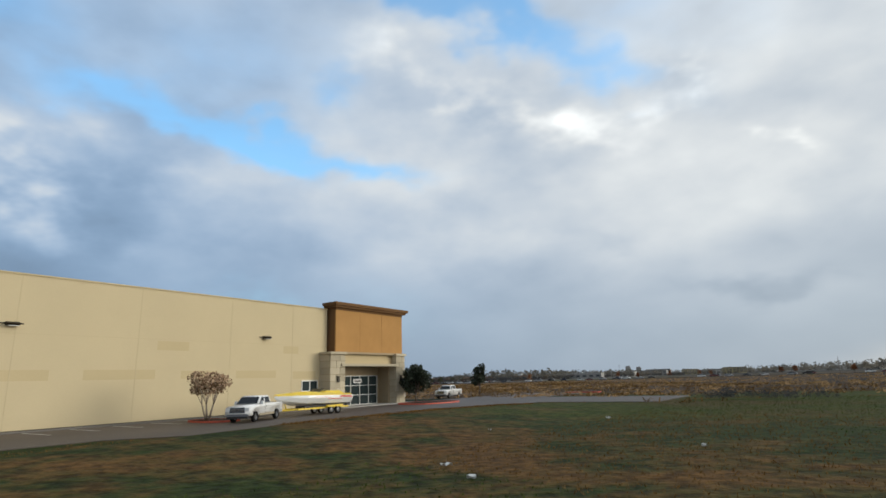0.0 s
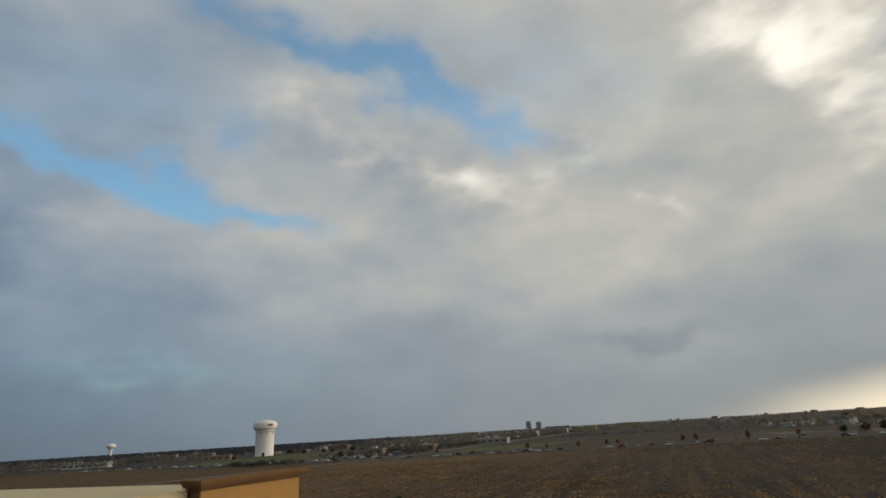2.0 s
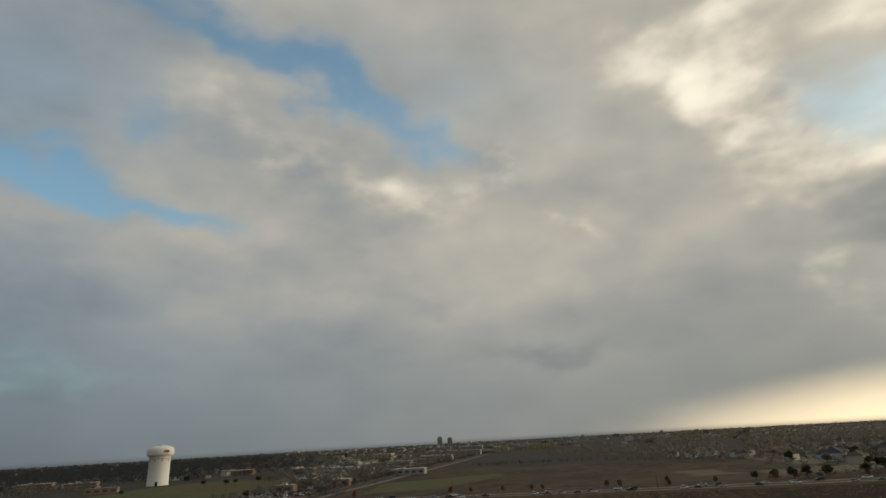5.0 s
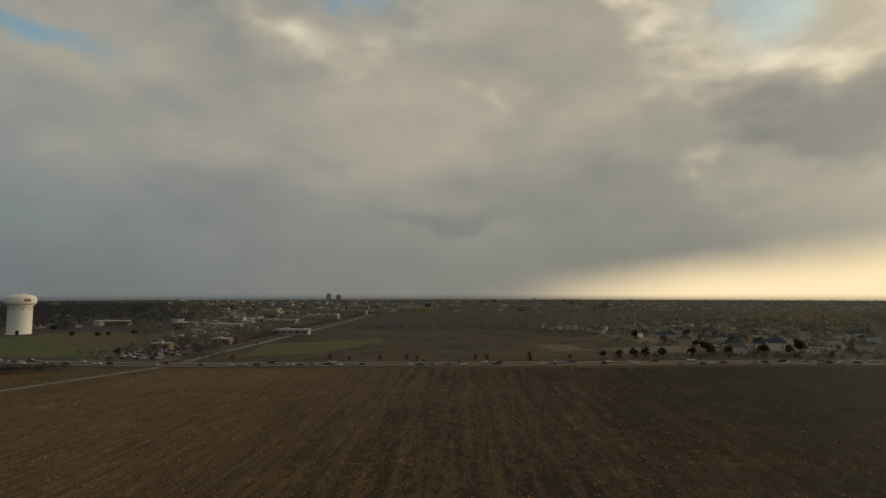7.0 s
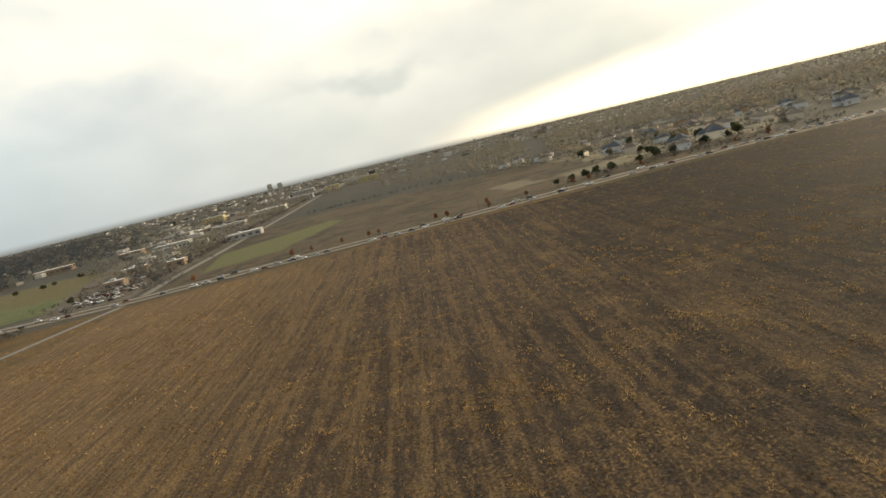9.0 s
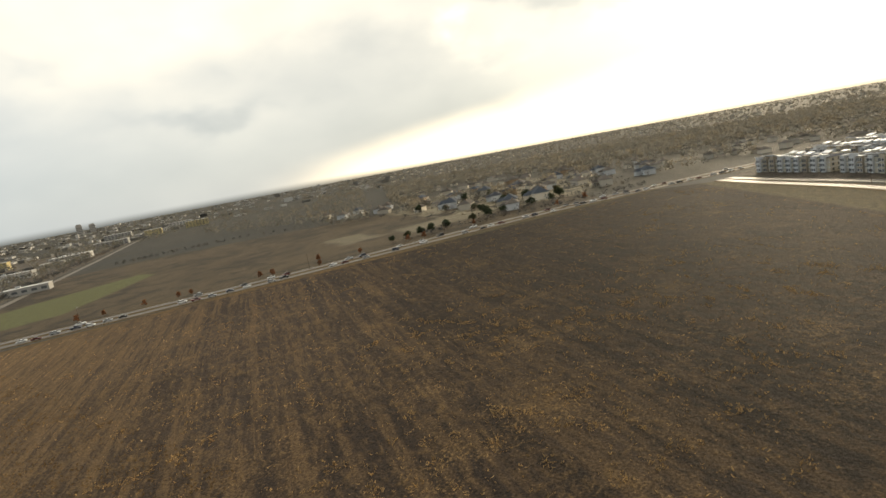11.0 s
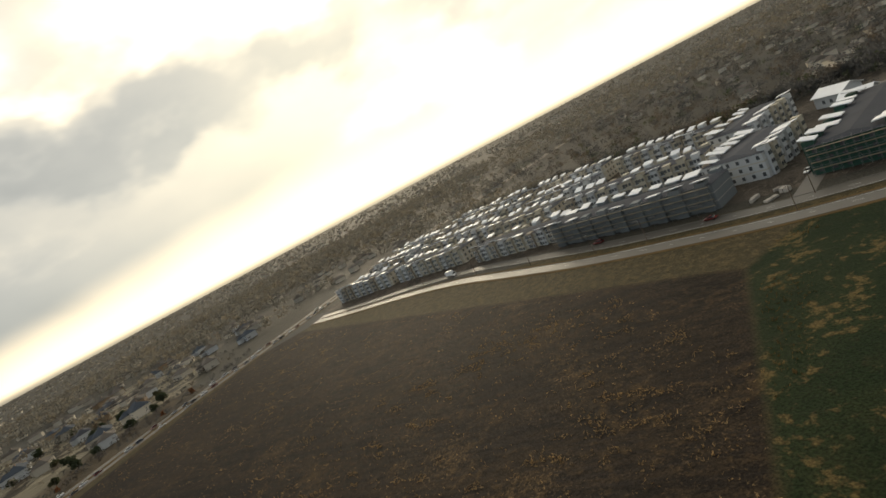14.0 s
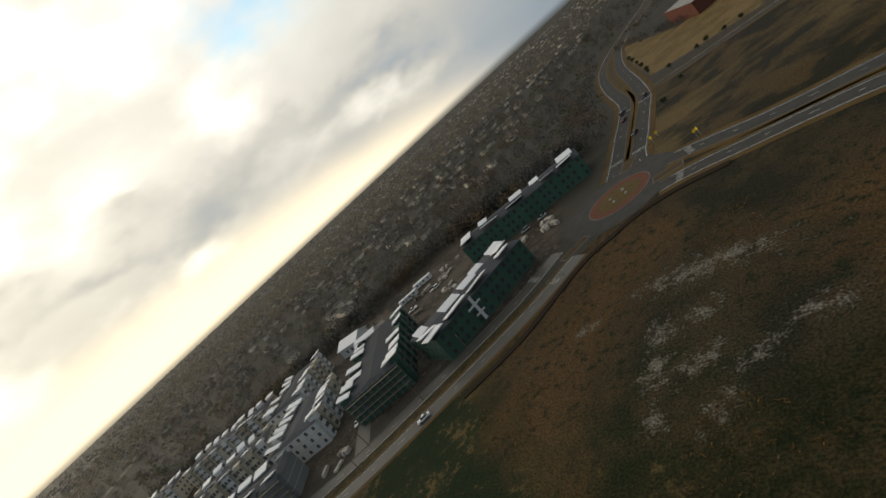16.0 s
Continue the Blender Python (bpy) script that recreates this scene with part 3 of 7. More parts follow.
class Solid:
    """Collects simple solids into one mesh."""

    def __init__(self):
        self.v, self.f = [], []

    def add(self, verts, faces, m=None):
        n = len(self.v)
        self.v += [tuple(m @ Vector(p)) for p in verts] if m else [tuple(p) for p in verts]
        self.f += [tuple(i + n for i in f) for f in faces]
        return self

    def box(self, x0, x1, y0, y1, z0, z1, m=None, tx=0.0, ty=0.0):
        """A box; tx, ty draw its top in on each side."""
        p = [(x0, y0, z0), (x1, y0, z0), (x1, y1, z0), (x0, y1, z0),
             (x0 + tx, y0 + ty, z1), (x1 - tx, y0 + ty, z1), (x1 - tx, y1 - ty, z1), (x0 + tx, y1 - ty, z1)]
        return self.add(p, [(3, 2, 1, 0), (4, 5, 6, 7), (0, 1, 5, 4), (1, 2, 6, 5), (2, 3, 7, 6), (3, 0, 4, 7)], m)

    def tube(self, a, b, r0, r1=None, n=8, m=None):
        """A tapered round bar from a to b."""
        a, b = Vector(a), Vector(b)
        r1 = r0 if r1 is None else r1
        q = (b - a).to_track_quat("Z", "Y")
        p = []
        for c, r in ((a, r0), (b, r1)):
            p += [c + q @ Vector((r * math.cos(i * math.tau / n), r * math.sin(i * math.tau / n), 0)) for i in range(n)]
        f = [(i, (i + 1) % n, n + (i + 1) % n, n + i) for i in range(n)]
        return self.add(p, f + [tuple(range(n - 1, -1, -1)), tuple(range(n, 2 * n))], m)

    def lathe(self, profile, n=32, m=None):
        """Turns (radius, height) pairs about z."""
        p = [(r * math.cos(i * math.tau / n), r * math.sin(i * math.tau / n), z) for r, z in profile for i in range(n)]
        f = [(j * n + i, j * n + (i + 1) % n, (j + 1) * n + (i + 1) % n, (j + 1) * n + i) for j in range(len(profile) - 1) for i in range(n)]
        return self.add(p, f, m)

    def prism(self, outline, y0, y1, inset=0.0, m=None):
        """An outline in x, z drawn from y0 to y1, with edges drawn in by inset at both ends."""
        n = len(outline)
        cx = sum(p[0] for p in outline) / n
        cz = sum(p[1] for p in outline) / n
        rings = []
        s = [(y0, inset), (y0 + inset * 0.8, 0.0), (y1 - inset * 0.8, 0.0), (y1, inset)] if inset else [(y0, 0), (y1, 0)]
        for y, d in s:
            for x, z in outline:
                e = math.hypot(x - cx, z - cz) or 1.0
                rings.append((x - d * (x - cx) / e, y, z - d * (z - cz) / e))
        f = [(j * n + i, j * n + (i + 1) % n, (j + 1) * n + (i + 1) % n, (j + 1) * n + i) for j in range(len(s) - 1) for i in range(n)]
        f += [tuple(range(n - 1, -1, -1)), tuple(range((len(s) - 1) * n, len(s) * n))]
        return self.add(rings, f, m)

    def gable(self, x0, x1, y0, y1, z0, z1, over=0.4, thick=0.25, m=None):
        """A pitched roof with its ridge along x."""
        yc = (y0 + y1) / 2
        a, b, c, d = x0 - over, x1 + over, y0 - over, y1 + over
        p = [(a, c, z0), (b, c, z0), (b, yc, z1), (a, yc, z1), (a, d, z0), (b, d, z0)]
        p += [(q[0], q[1], q[2] - thick) for q in p]
        f = [(0, 1, 2, 3), (3, 2, 5, 4), (7, 6, 9, 8), (8, 9, 10, 11), (0, 6, 7, 1), (4, 5, 11, 10), (0, 3, 9, 6), (3, 4, 10, 9), (1, 7, 8, 2), (2, 8, 11, 5)]
        return self.add(p, f, m)

    def hip(self, x0, x1, y0, y1, z0, z1, over=0.5, m=None):
        """A hipped roof with its ridge along the longer side."""
        a, b, c, d = x0 - over, x1 + over, y0 - over, y1 + over
        if b - a >= d - c:
            h = (d - c) / 2
            top = [(a + h, (c + d) / 2, z1), (b - h, (c + d) / 2, z1)]
            f = [(0, 1, 5, 4), (2, 3, 4, 5), (3, 0, 4), (1, 2, 5)]
        else:
            h = (b - a) / 2
            top = [((a + b) / 2, c + h, z1), ((a + b) / 2, d - h, z1)]
            f = [(1, 2, 5, 4), (3, 0, 4, 5), (0, 1, 4), (2, 3, 5)]
        return self.add([(a, c, z0), (b, c, z0), (b, d, z0), (a, d, z0)] + top, f + [(3, 2, 1, 0)], m)

    def mesh(self, name, mat, smooth=False):
        me = bpy.data.meshes.new(name)
        me.from_pydata(self.v, [], self.f)
        me.materials.append(mat)
        if smooth:
            me.polygons.foreach_set("use_smooth", [True] * len(me.polygons))
        me.update()
        return me


def thing(name, m, label, category, group="", kind=""):
    ob = new(name)
    ob.empty_display_size = 0.5
    ob.matrix_world = m
    return tagged(ob, label, category, group, kind)


def part(name, solid, mat, parent, label="", m=None, smooth=False):
    ob = new(name, solid if isinstance(solid, bpy.types.Mesh) else solid.mesh(name, mat, smooth))
    ob.parent = parent
    if m is not None:
        ob.matrix_basis = m
    return tagged(ob, label)


def whole(name, solid, mat, label, category, group="", kind="", m=None, smooth=False):
    ob = new(name, solid if isinstance(solid, bpy.types.Mesh) else solid.mesh(name, mat, smooth))
    if m is not None:
        ob.matrix_world = m
    return tagged(ob, label, category, group, kind)


def smooth_line(points, step=4.0):
    """A Catmull-Rom line through the points."""
    pts = [Vector((p[0], p[1])) for p in points]
    pts = [2 * pts[0] - pts[1]] + pts + [2 * pts[-1] - pts[-2]]
    out = []
    for a, b, c, d in zip(pts, pts[1:], pts[2:], pts[3:]):
        n = max(2, int((c - b).length / step))
        for i in range(n):
            t = i / n
            out.append(0.5 * (2 * b + (c - a) * t + (2 * a - 5 * b + 4 * c - d) * t * t + (3 * b - a - 3 * c + d) * t ** 3))
    return out + [pts[-2]]


def offset_line(line, d):
    """The line moved d metres to its right."""
    out = []
    for i, p in enumerate(line):
        u = (line[min(i + 1, len(line) - 1)] - line[max(i - 1, 0)]).normalized()
        out.append(p + d * Vector((u.y, -u.x)))
    return out


def ribbon(solid, line, left, right, z, depth=0.0):
    """A strip along a line, between two distances to its right; depth gives it sides."""
    a, b = offset_line(line, left), offset_line(line, right)
    n = len(line)
    v = [(p.x, p.y, z) for p in a] + [(p.x, p.y, z) for p in b]
    f = [(i, n + i, n + i + 1, i + 1) for i in range(n - 1)]
    if depth:
        v += [(p.x, p.y, z - depth) for p in a] + [(p.x, p.y, z - depth) for p in b]
        for i in range(n - 1):
            f += [(i, i + 1, 2 * n + i + 1, 2 * n + i), (n + i + 1, n + i, 3 * n + i, 3 * n + i + 1)]
    solid.add(v, [tuple(reversed(q)) for q in f])
    return solid


def dashes(solid, line, at, width, on, off, z):
    """Broken line paint."""
    run, piece, lit = 0.0, [], True
    for a, b in zip(line, line[1:]):
        if lit:
            piece.append(a)
        run += (b - a).length
        if run >= (on if lit else off):
            if lit and len(piece) > 1:
                ribbon(solid, piece, at - width / 2, at + width / 2, z)
            run, piece, lit = 0.0, [], not lit
    return solid

# ---------------------------------------------------------------- ground and roads
g = Solid()
radii = [0, 30, 80, 160, 300, 520, 900, 1500, 2400, 3600, 4980]
for r0, r1 in zip(radii, radii[1:]):
    for i in range(48):
        a, b = i * math.tau / 48, (i + 1) * math.tau / 48
        q = [(r0 * math.cos(a), r0 * math.sin(a), 0), (r1 * math.cos(a), r1 * math.sin(a), 0), (r1 * math.cos(b), r1 * math.sin(b), 0), (r0 * math.cos(b), r0 * math.sin(b), 0)]
        g.add(q, [(0, 1, 2, 3)] if r0 else [(0, 1, 2)])
whole("ground", g, FIELDS, "brown ploughed field, dry grass and green meadow", "ground", kind="structure")


def road(name, points, width, mat, label, kerbs=True, lines=(), edge=(), step=4.0, z=0.06, verge=0.0):
    """A road strip with kerbs and painted lines; lines: broken, edge: solid, by their place across."""
    line = smooth_line(points, step)
    top = thing(name, Matrix(), label, "road", kind="structure")
    part("surface", ribbon(Solid(), line, -width / 2, width / 2, z, z + 0.1), mat, top)
    if kerbs:
        for s in (-1, 1):
            e = s * (width / 2 + 0.15)
            part("kerb", ribbon(Solid(), line, e - 0.11, e + 0.11, z + 0.13, z + 0.25), KERB, top)
    for sgn in (-1, 1) if verge else ():
        e = sorted((sgn * (width / 2 + 0.28), sgn * (width / 2 + 0.28 + verge)))
        part("verge", ribbon(Solid(), line, e[0], e[1], z + 0.03, 0.12), VERGE, top, "dry tan grass verge")
    for at in lines:
        part("lane_line", dashes(Solid(), smooth_line(points, 1.5), at, 0.16, 3.0, 7.0, z + 0.008), PAINT_WHITE, top)
    for at in edge:
        part("edge_line", ribbon(Solid(), line, at - 0.10, at + 0.10, z + 0.008), PAINT_WHITE, top)
    return top, line


ROUND = Vector((128.3, -155.5))
NEAR_WAY = [(138, -126), (152, -103), (178, -74), (204, -48), (240, -20), (266, -2), (302, 19), (342, 42), (378, 71), (412, 105), (440, 132), (462, 152)]
FAR_WAY = [(150, -136), (162, -114), (188, -84), (214, -58), (249, -31), (275, -14), (310, 6), (350, 30), (388, 62), (420, 97), (448, 126), (470, 148)]
road("boulevard_near_way", NEAR_WAY, 7.2, GLARE_ROAD, "pale concrete carriageway with worn white lines", verge=1.6, lines=(0.0,), edge=(3.2,))
road("boulevard_far_way", FAR_WAY, 7.2, GLARE_ROAD, "pale concrete carriageway beside the building site", lines=(0.0,), edge=(-3.2,))
road("boulevard_south_near", [(111, -143.5), (104.5, -144), (95.5, -143), (87, -141.2), (69, -138), (50, -133.5), (20, -124), (-40, -100), (-140, -60)], 7.4, ASPHALT, "grey carriageway leaving the roundabout", verge=2.4, lines=(0.0,), edge=(-3.2, 3.2))
road("boulevard_south_far", [(109, -162), (101, -160), (90.5, -156), (81, -152.3), (68, -149), (46, -145), (16, -137), (-44, -114), (-144, -75)], 7.4, ASPHALT, "grey carriageway leaving the roundabout beside dry verges", verge=2.4, lines=(0.0,), edge=(-3.2,))
road("cross_road_west_way", [(123, -177), (125, -186), (126.5, -205), (130, -236), (134, -266), (149.6, -319), (167, -373), (181, -429), (187.5, -470), (188, -520), (178, -640), (150, -900)], 7.0, ASPHALT, "grey carriageway running into the woods", verge=2.4, lines=(0.0,), edge=(3.0,))
road("cross_road_east_way", [(135, -177), (136.5, -194), (139.5, -217), (144.5, -259), (150, -284), (166, -326), (184, -380), (194.5, -423), (199, -460), (200, -489), (198, -530), (189, -640), (160, -900)], 7.0, ASPHALT, "grey carriageway running beside the trees", verge=2.4, lines=(0.0,), edge=(-3.0,))
road("lot_road", [(141, -269), (125, -270), (101, -268), (75, -268), (40, -264), (0, -250), (-80, -220)], 7.0, ASPHALT, "narrow grey side road through dry grass", verge=2.4, edge=(-3.0,), z=0.05)
LONG_ROAD = [(-330, 690), (-240, 636), (-165, 585), (-122, 549), (-84, 522), (-46, 492), (-8, 462), (30, 436), (75, 414), (142, 377), (206, 341), (270, 309), (335, 277), (396, 243), (450, 207), (500, 172), (560, 130), (640, 60), (760, -60), (900, -220)]
long_line = smooth_line(LONG_ROAD)
road("long_road_near_way", offset_line(smooth_line(LONG_ROAD, 12), 6.2), 7.0, CONCRETE_ROAD, "grey carriageway with queuing traffic", verge=2.6, lines=(0.0,), edge=(3.1,))
road("long_road_far_way", offset_line(smooth_line(LONG_ROAD, 12), -6.2), 7.0, CONCRETE_ROAD, "grey carriageway beyond a grass median", verge=2.4, lines=(0.0,), edge=(-3.1,))
road("farm_lane", [(-300, 130), (-190, 235), (-91, 330), (-54, 366), (2, 414), (26, 433)], 5.6, CONCRETE_ROAD, "pale unmarked lane through dry grass", kerbs=False, z=0.045)
road("town_avenue", [(30, 442), (62, 500), (104, 568), (160, 662), (222, 766), (330, 950), (460, 1177), (640, 1480), (860, 1850)], 7.5, ROAD_GREY, "pale avenue leading to the town", kerbs=False, z=0.045)
road("site_road", [(211, -66), (222, -80), (236, -100), (252, -128), (268, -152), (292, -172)], 6.5, CONCRETE_ROAD, "dusty pale site road between building shells", kerbs=False, z=0.045)
# junction where both roads meet
j = Solid()
j.add([(x, y, 0.05) for x, y in ((458, 146), (474, 140), (500, 160), (512, 176), (486, 196), (462, 206), (446, 190))], [tuple(range(7))])
whole("junction", j, ASPHALT, "grey junction of two roads", "road", kind="structure")

# roundabout
ring = thing("roundabout", pose(ROUND.x, ROUND.y, 0), "grey roundabout with a red paved apron and grassy island", "roundabout", kind="structure")
N = 48


def disc(r0, r1, z, n=N):
    s = Solid()
    if r0 == 0:
        s.add([(r1 * math.cos(i * math.tau / n), r1 * math.sin(i * math.tau / n), z) for i in range(n)], [tuple(range(n))])
    else:
        p = [(r * math.cos(i * math.tau / n), r * math.sin(i * math.tau / n), z) for r in (r0, r1) for i in range(n)]
        s.add(p, [(i, n + i, n + (i + 1) % n, (i + 1) % n) for i in range(n)])
    return s


part("carriageway", disc(12.4, 22.5, 0.075), ASPHALT, ring)
part("apron_kerb", Solid().lathe([(12.5, 0.0), (12.5, 0.19), (12.1, 0.21), (12.1, 0.0)], N), KERB, ring)
part("apron", disc(8.6, 12.15, 0.20), PAVERS, ring, "red paved apron")
part("island", disc(0, 8.7, 0.24), material("island_grass", (0.11, 0.078, 0.036), 0.95, grain=0.8, grain_size=1.2, stain=0.6, stain_size=0.3), ring, "dry grass island")
for a in (20, 95, 200, 290):
    c = heading(a) * 3.5
    part("marker", Solid().box(c.x - 0.5, c.x + 0.5, c.y - 0.5, c.y + 0.5, 0.24, 0.75, tx=0.2, ty=0.2), CONCRETE, ring, "small pale stone")
# splitter islands and zebra bars
SPLITTER = material("dry_island_earth", (0.085, 0.060, 0.035), 0.95, grain=0.6, grain_size=2.0)
for x, y, az, w, l in ((109, -152.5, 80, 5.0, 11), (129, -181, 8, 5.0, 11), (141, -132, 38, 4.5, 12)):
    m = pose(x, y, 0, 0, 0, -az)
    isl = thing("splitter_island", m, "small dry earth traffic island with a pale kerb", "traffic island", kind="structure")
    part("kerb", Solid().box(-w / 2, w / 2, -l / 2, l / 2, 0, 0.20, tx=0.12, ty=0.12), KERB, isl)
    part("paving", Solid().box(-w / 2 + 0.4, w / 2 - 0.4, -l / 2 + 0.4, l / 2 - 0.4, 0.1, 0.215), SPLITTER, isl)
for x, y, az, w in ((104, -144, 90, 7), (102, -160, 70, 7), (125.4, -190, 4, 7), (136.4, -190, 4, 7), (146, -117, 36, 7), (157, -125, 36, 7), (133, -259, 8, 7), (144.5, -259, 8, 7)):
    zebra = thing("zebra_crossing", pose(x, y, 0.075, 0, 0, -az), "worn white crossing bars on the road", "road marking", kind="structure")
    for i in range(6):
        c = -w / 2 + 0.6 + i * (w - 1.2) / 5
        part("bar", Solid().box(c - 0.22, c + 0.22, -1.2, 1.2, 0, 0.012), WORN_PAINT, zebra)
# bare earth strip beside the field
bank = ribbon(Solid(), smooth_line([(165, -74), (149, -91), (139, -110.6), (132.5, -121), (125.7, -126), (117, -132.5), (104, -135.5), (88, -134)]), -1.3, 1.3, 0.32, 0.4)
whole("earth_bank", bank, material("turned_earth", (0.030, 0.021, 0.015), 0.95, grain=0.7, grain_size=1.5, bump=0.5), "dark strip of bare turned earth", "bank", kind="structure")

# ---------------------------------------------------------------- the store
STORE = pose(-29.53, 43.85, 0, 0, 0, -34)          # x: out from the long wall, y: along it
WALL_TOP = 11.4


def at_store(x, y, z=0.0, turn=0.0):
    return STORE @ pose(x, y, z, 0, 0, turn)


store = thing("store_building", STORE, "large cream stucco store with an ochre entrance tower", "store")
part("wall", Solid().box(-55, 0, -70, 27.6, 0, WALL_TOP), STUCCO, store, "cream stucco panel wall")
part("wall", Solid().box(-55, -4.4, 27.6, 40.2, 0, WALL_TOP - 0.4), STUCCO, store)
part("coping", Solid().box(-0.35, 0.07, -70, 27.6, WALL_TOP, WALL_TOP + 0.12), STUCCO_DULL, store)
for y in (-30.5, -21.5, -12.5, -3.5, 5.5, 14.6, 22.4):
    part("joint", Solid().box(0, 0.012, y - 0.03, y + 0.03, 0, WALL_TOP), JOINT, store)
part("joint", Solid().box(0, 0.010, -70, 27.6, 7.02, 7.06), JOINT, store)
for y0, y1, z0, z1 in ((-5.2, -1.0, 3.6, 4.4), (1.4, 7.2, 3.6, 4.4), (9.6, 13.0, 3.6, 4.3), (15.4, 20.3, 3.55, 4.3), (7.2, 10.2, 6.1, 6.9), (21.2, 23.3, 6.1, 6.9), (22.6, 25.9, 3.4, 4.2)):
    part("repainted_patch", Solid().box(0, 0.006, y0, y1, z0, z1), STUCCO_DULL, store, "slightly darker repainted patch")
for y in (-26.4, -3.8, 18.8):
    lamp = part("wall_lamp", Solid().prism([(0.0, 7.55), (0.42, 7.58), (0.55, 7.72), (0.30, 7.84), (0.0, 7.86)], y - 0.42, y + 0.42, 0.05), DARK_METAL, store, "dark bronze wall pack lamp")
    part("lens", Solid().box(0.06, 0.46, y - 0.34, y + 0.34, 7.525, 7.56), LAMP_LENS, lamp)
    part("bracket", Solid().tube((0, y - 0.75, 7.74), (0.02, y + 0.75, 7.74), 0.05), DARK_METAL, lamp)


def glazed(name, parent, y0, y1, z0, z1, x, cols, rows, frame_mat, glass_mat, bar=0.08, label=""):
    """A window grid facing +x: frame bars and panes of their own."""
    top = part(name, Solid().box(x - 0.10, x - 0.06, y0, y1, z0, z1), frame_mat, parent, label)
    for i in range(cols + 1):
        y = y0 + (y1 - y0) * i / cols
        part("mullion", Solid().box(x - 0.06, x + 0.05, y - bar / 2, y + bar / 2, z0 - bar / 2, z1 + bar / 2), frame_mat, top)
    for j in range(rows + 1):
        z = z0 + (z1 - z0) * j / rows
        part("transom", Solid().box(x - 0.06, x + 0.045, y0 - bar / 2, y1 + bar / 2, z - bar / 2, z + bar / 2), frame_mat, top)
    for i in range(cols):
        for j in range(rows):
            a, b = y0 + (y1 - y0) * i / cols, y0 + (y1 - y0) * (i + 1) / cols
            c, d = z0 + (z1 - z0) * j / rows, z0 + (z1 - z0) * (j + 1) / rows
            part("pane", Solid().box(x - 0.06, x - 0.02, a + bar / 2, b - bar / 2, c + bar / 2, d - bar / 2), glass_mat, top)
    return top


glazed("window", store, 23.9, 26.2, 0.95, 3.15, 0.03, 2, 2, ALUMINIUM, STORE_GLASS, 0.10, "small white-framed window grid")
# entrance tower
T0, T1 = 27.9, 40.4
tower = part("tower", Solid().box(-0.5, 1.15, T0, T1, 6.2, 11.55), OCHRE, store, "ochre stucco entrance tower")
for y in (T0 + 4.2, T0 + 8.3):
    part("joint", Solid().box(1.15, 1.162, y - 0.02, y + 0.02, 6.45, 11.3), OCHRE_JOINT, tower)
corn = Solid()
for (o0, z0), (o1, z1) in zip([(0.05, 11.35), (0.12, 11.62), (0.42, 11.86), (0.62, 12.0)], [(0.05, 11.62), (0.40, 11.86), (0.62, 12.0), (0.66, 12.22)]):
    corn.box(-0.5, 1.15 + o1, T0 - o1, T1 + o1, z0, z1, tx=0.0)
part("cornice", corn, CORNICE, tower, "brown stepped cornice")
part("sill_band", Solid().box(1.0, 1.45, T0 - 0.05, T1 + 0.05, 6.16, 6.42, tx=0.06, ty=0.06), STONE_DARK, tower)
# shade on the tower's end, put in as a brown cornice-coloured skin
part("shaded_cheek", Solid().box(-0.45, 1.0, T0 - 0.02, T0 + 0.3, 6.2, 11.4), CORNICE, tower)
# stone piers, each of coursed blocks
blocks = {}


def block_mesh(w, d, h):
    key = (round(w, 2), round(d, 2), round(h, 2))
    if key not in blocks:
        b = 0.03
        blocks[key] = Solid().box(0, w, 0, d, 0, h - 0.02, tx=b, ty=b).mesh("stone", STONE)
    return blocks[key]


for y0, y1 in ((26.55, 28.95), (38.4, 40.2)):
    pier = part("pier", Solid().box(-0.5, 1.62, y0 + 0.05, y1 - 0.05, 0, 6.1), STONE_DARK, store, "pale limestone pier")
    for c in range(8):
        z = c * 0.76
        shift = 0.35 if c % 2 else -0.25
        mid = (y0 + y1) / 2 + shift
        for a, b in ((y0, mid - 0.015), (mid + 0.015, y1)):
            part("stone", block_mesh(0.20, b - a, 0.745), STONE, pier, m=pose(1.55, a, z))
        for side_y in (y0 - 0.01, y1 - 0.12):
            part("stone", block_mesh(2.0, 0.13, 0.745), STONE, pier, m=pose(-0.45, side_y, z))
    part("cap", Solid().box(-0.6, 1.95, y0 - 0.2, y1 + 0.2, 6.08, 6.36, tx=0.08, ty=0.08), STONE, pier)
    yc = (y0 + y1) / 2
    sconce = part("sconce", Solid().box(1.74, 1.98, yc - 0.14, yc + 0.14, 2.9, 3.5, tx=0.05, ty=0.04), DARK_METAL, pier, "dark wall lantern")
    part("sconce_cap", Solid().box(1.72, 2.04, yc - 0.18, yc + 0.18, 3.5, 3.58), DARK_METAL, pier)
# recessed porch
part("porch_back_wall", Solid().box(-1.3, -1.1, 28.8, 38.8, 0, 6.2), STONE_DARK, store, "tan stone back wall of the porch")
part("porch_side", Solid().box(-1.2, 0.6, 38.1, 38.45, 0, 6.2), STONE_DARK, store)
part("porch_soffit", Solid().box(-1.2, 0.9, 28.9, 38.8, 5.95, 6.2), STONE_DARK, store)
part("lintel", Solid().box(0.2, 0.95, 28.9, 38.5, 4.85, 6.15), STUCCO_DULL, store, "tan stucco wall over the canopy")
part("lintel_band", Solid().box(-1.0, 1.95, 28.2, 38.75, 4.72, 5.0, tx=0.06, ty=0.03), STONE, store, "pale stone canopy ledge")
glazed("shop_front", store, 29.3, 37.5, 0.15, 3.62, -0.85, 5, 3, ALUMINIUM, STORE_GLASS, 0.075, "aluminium shop front with dark panes")
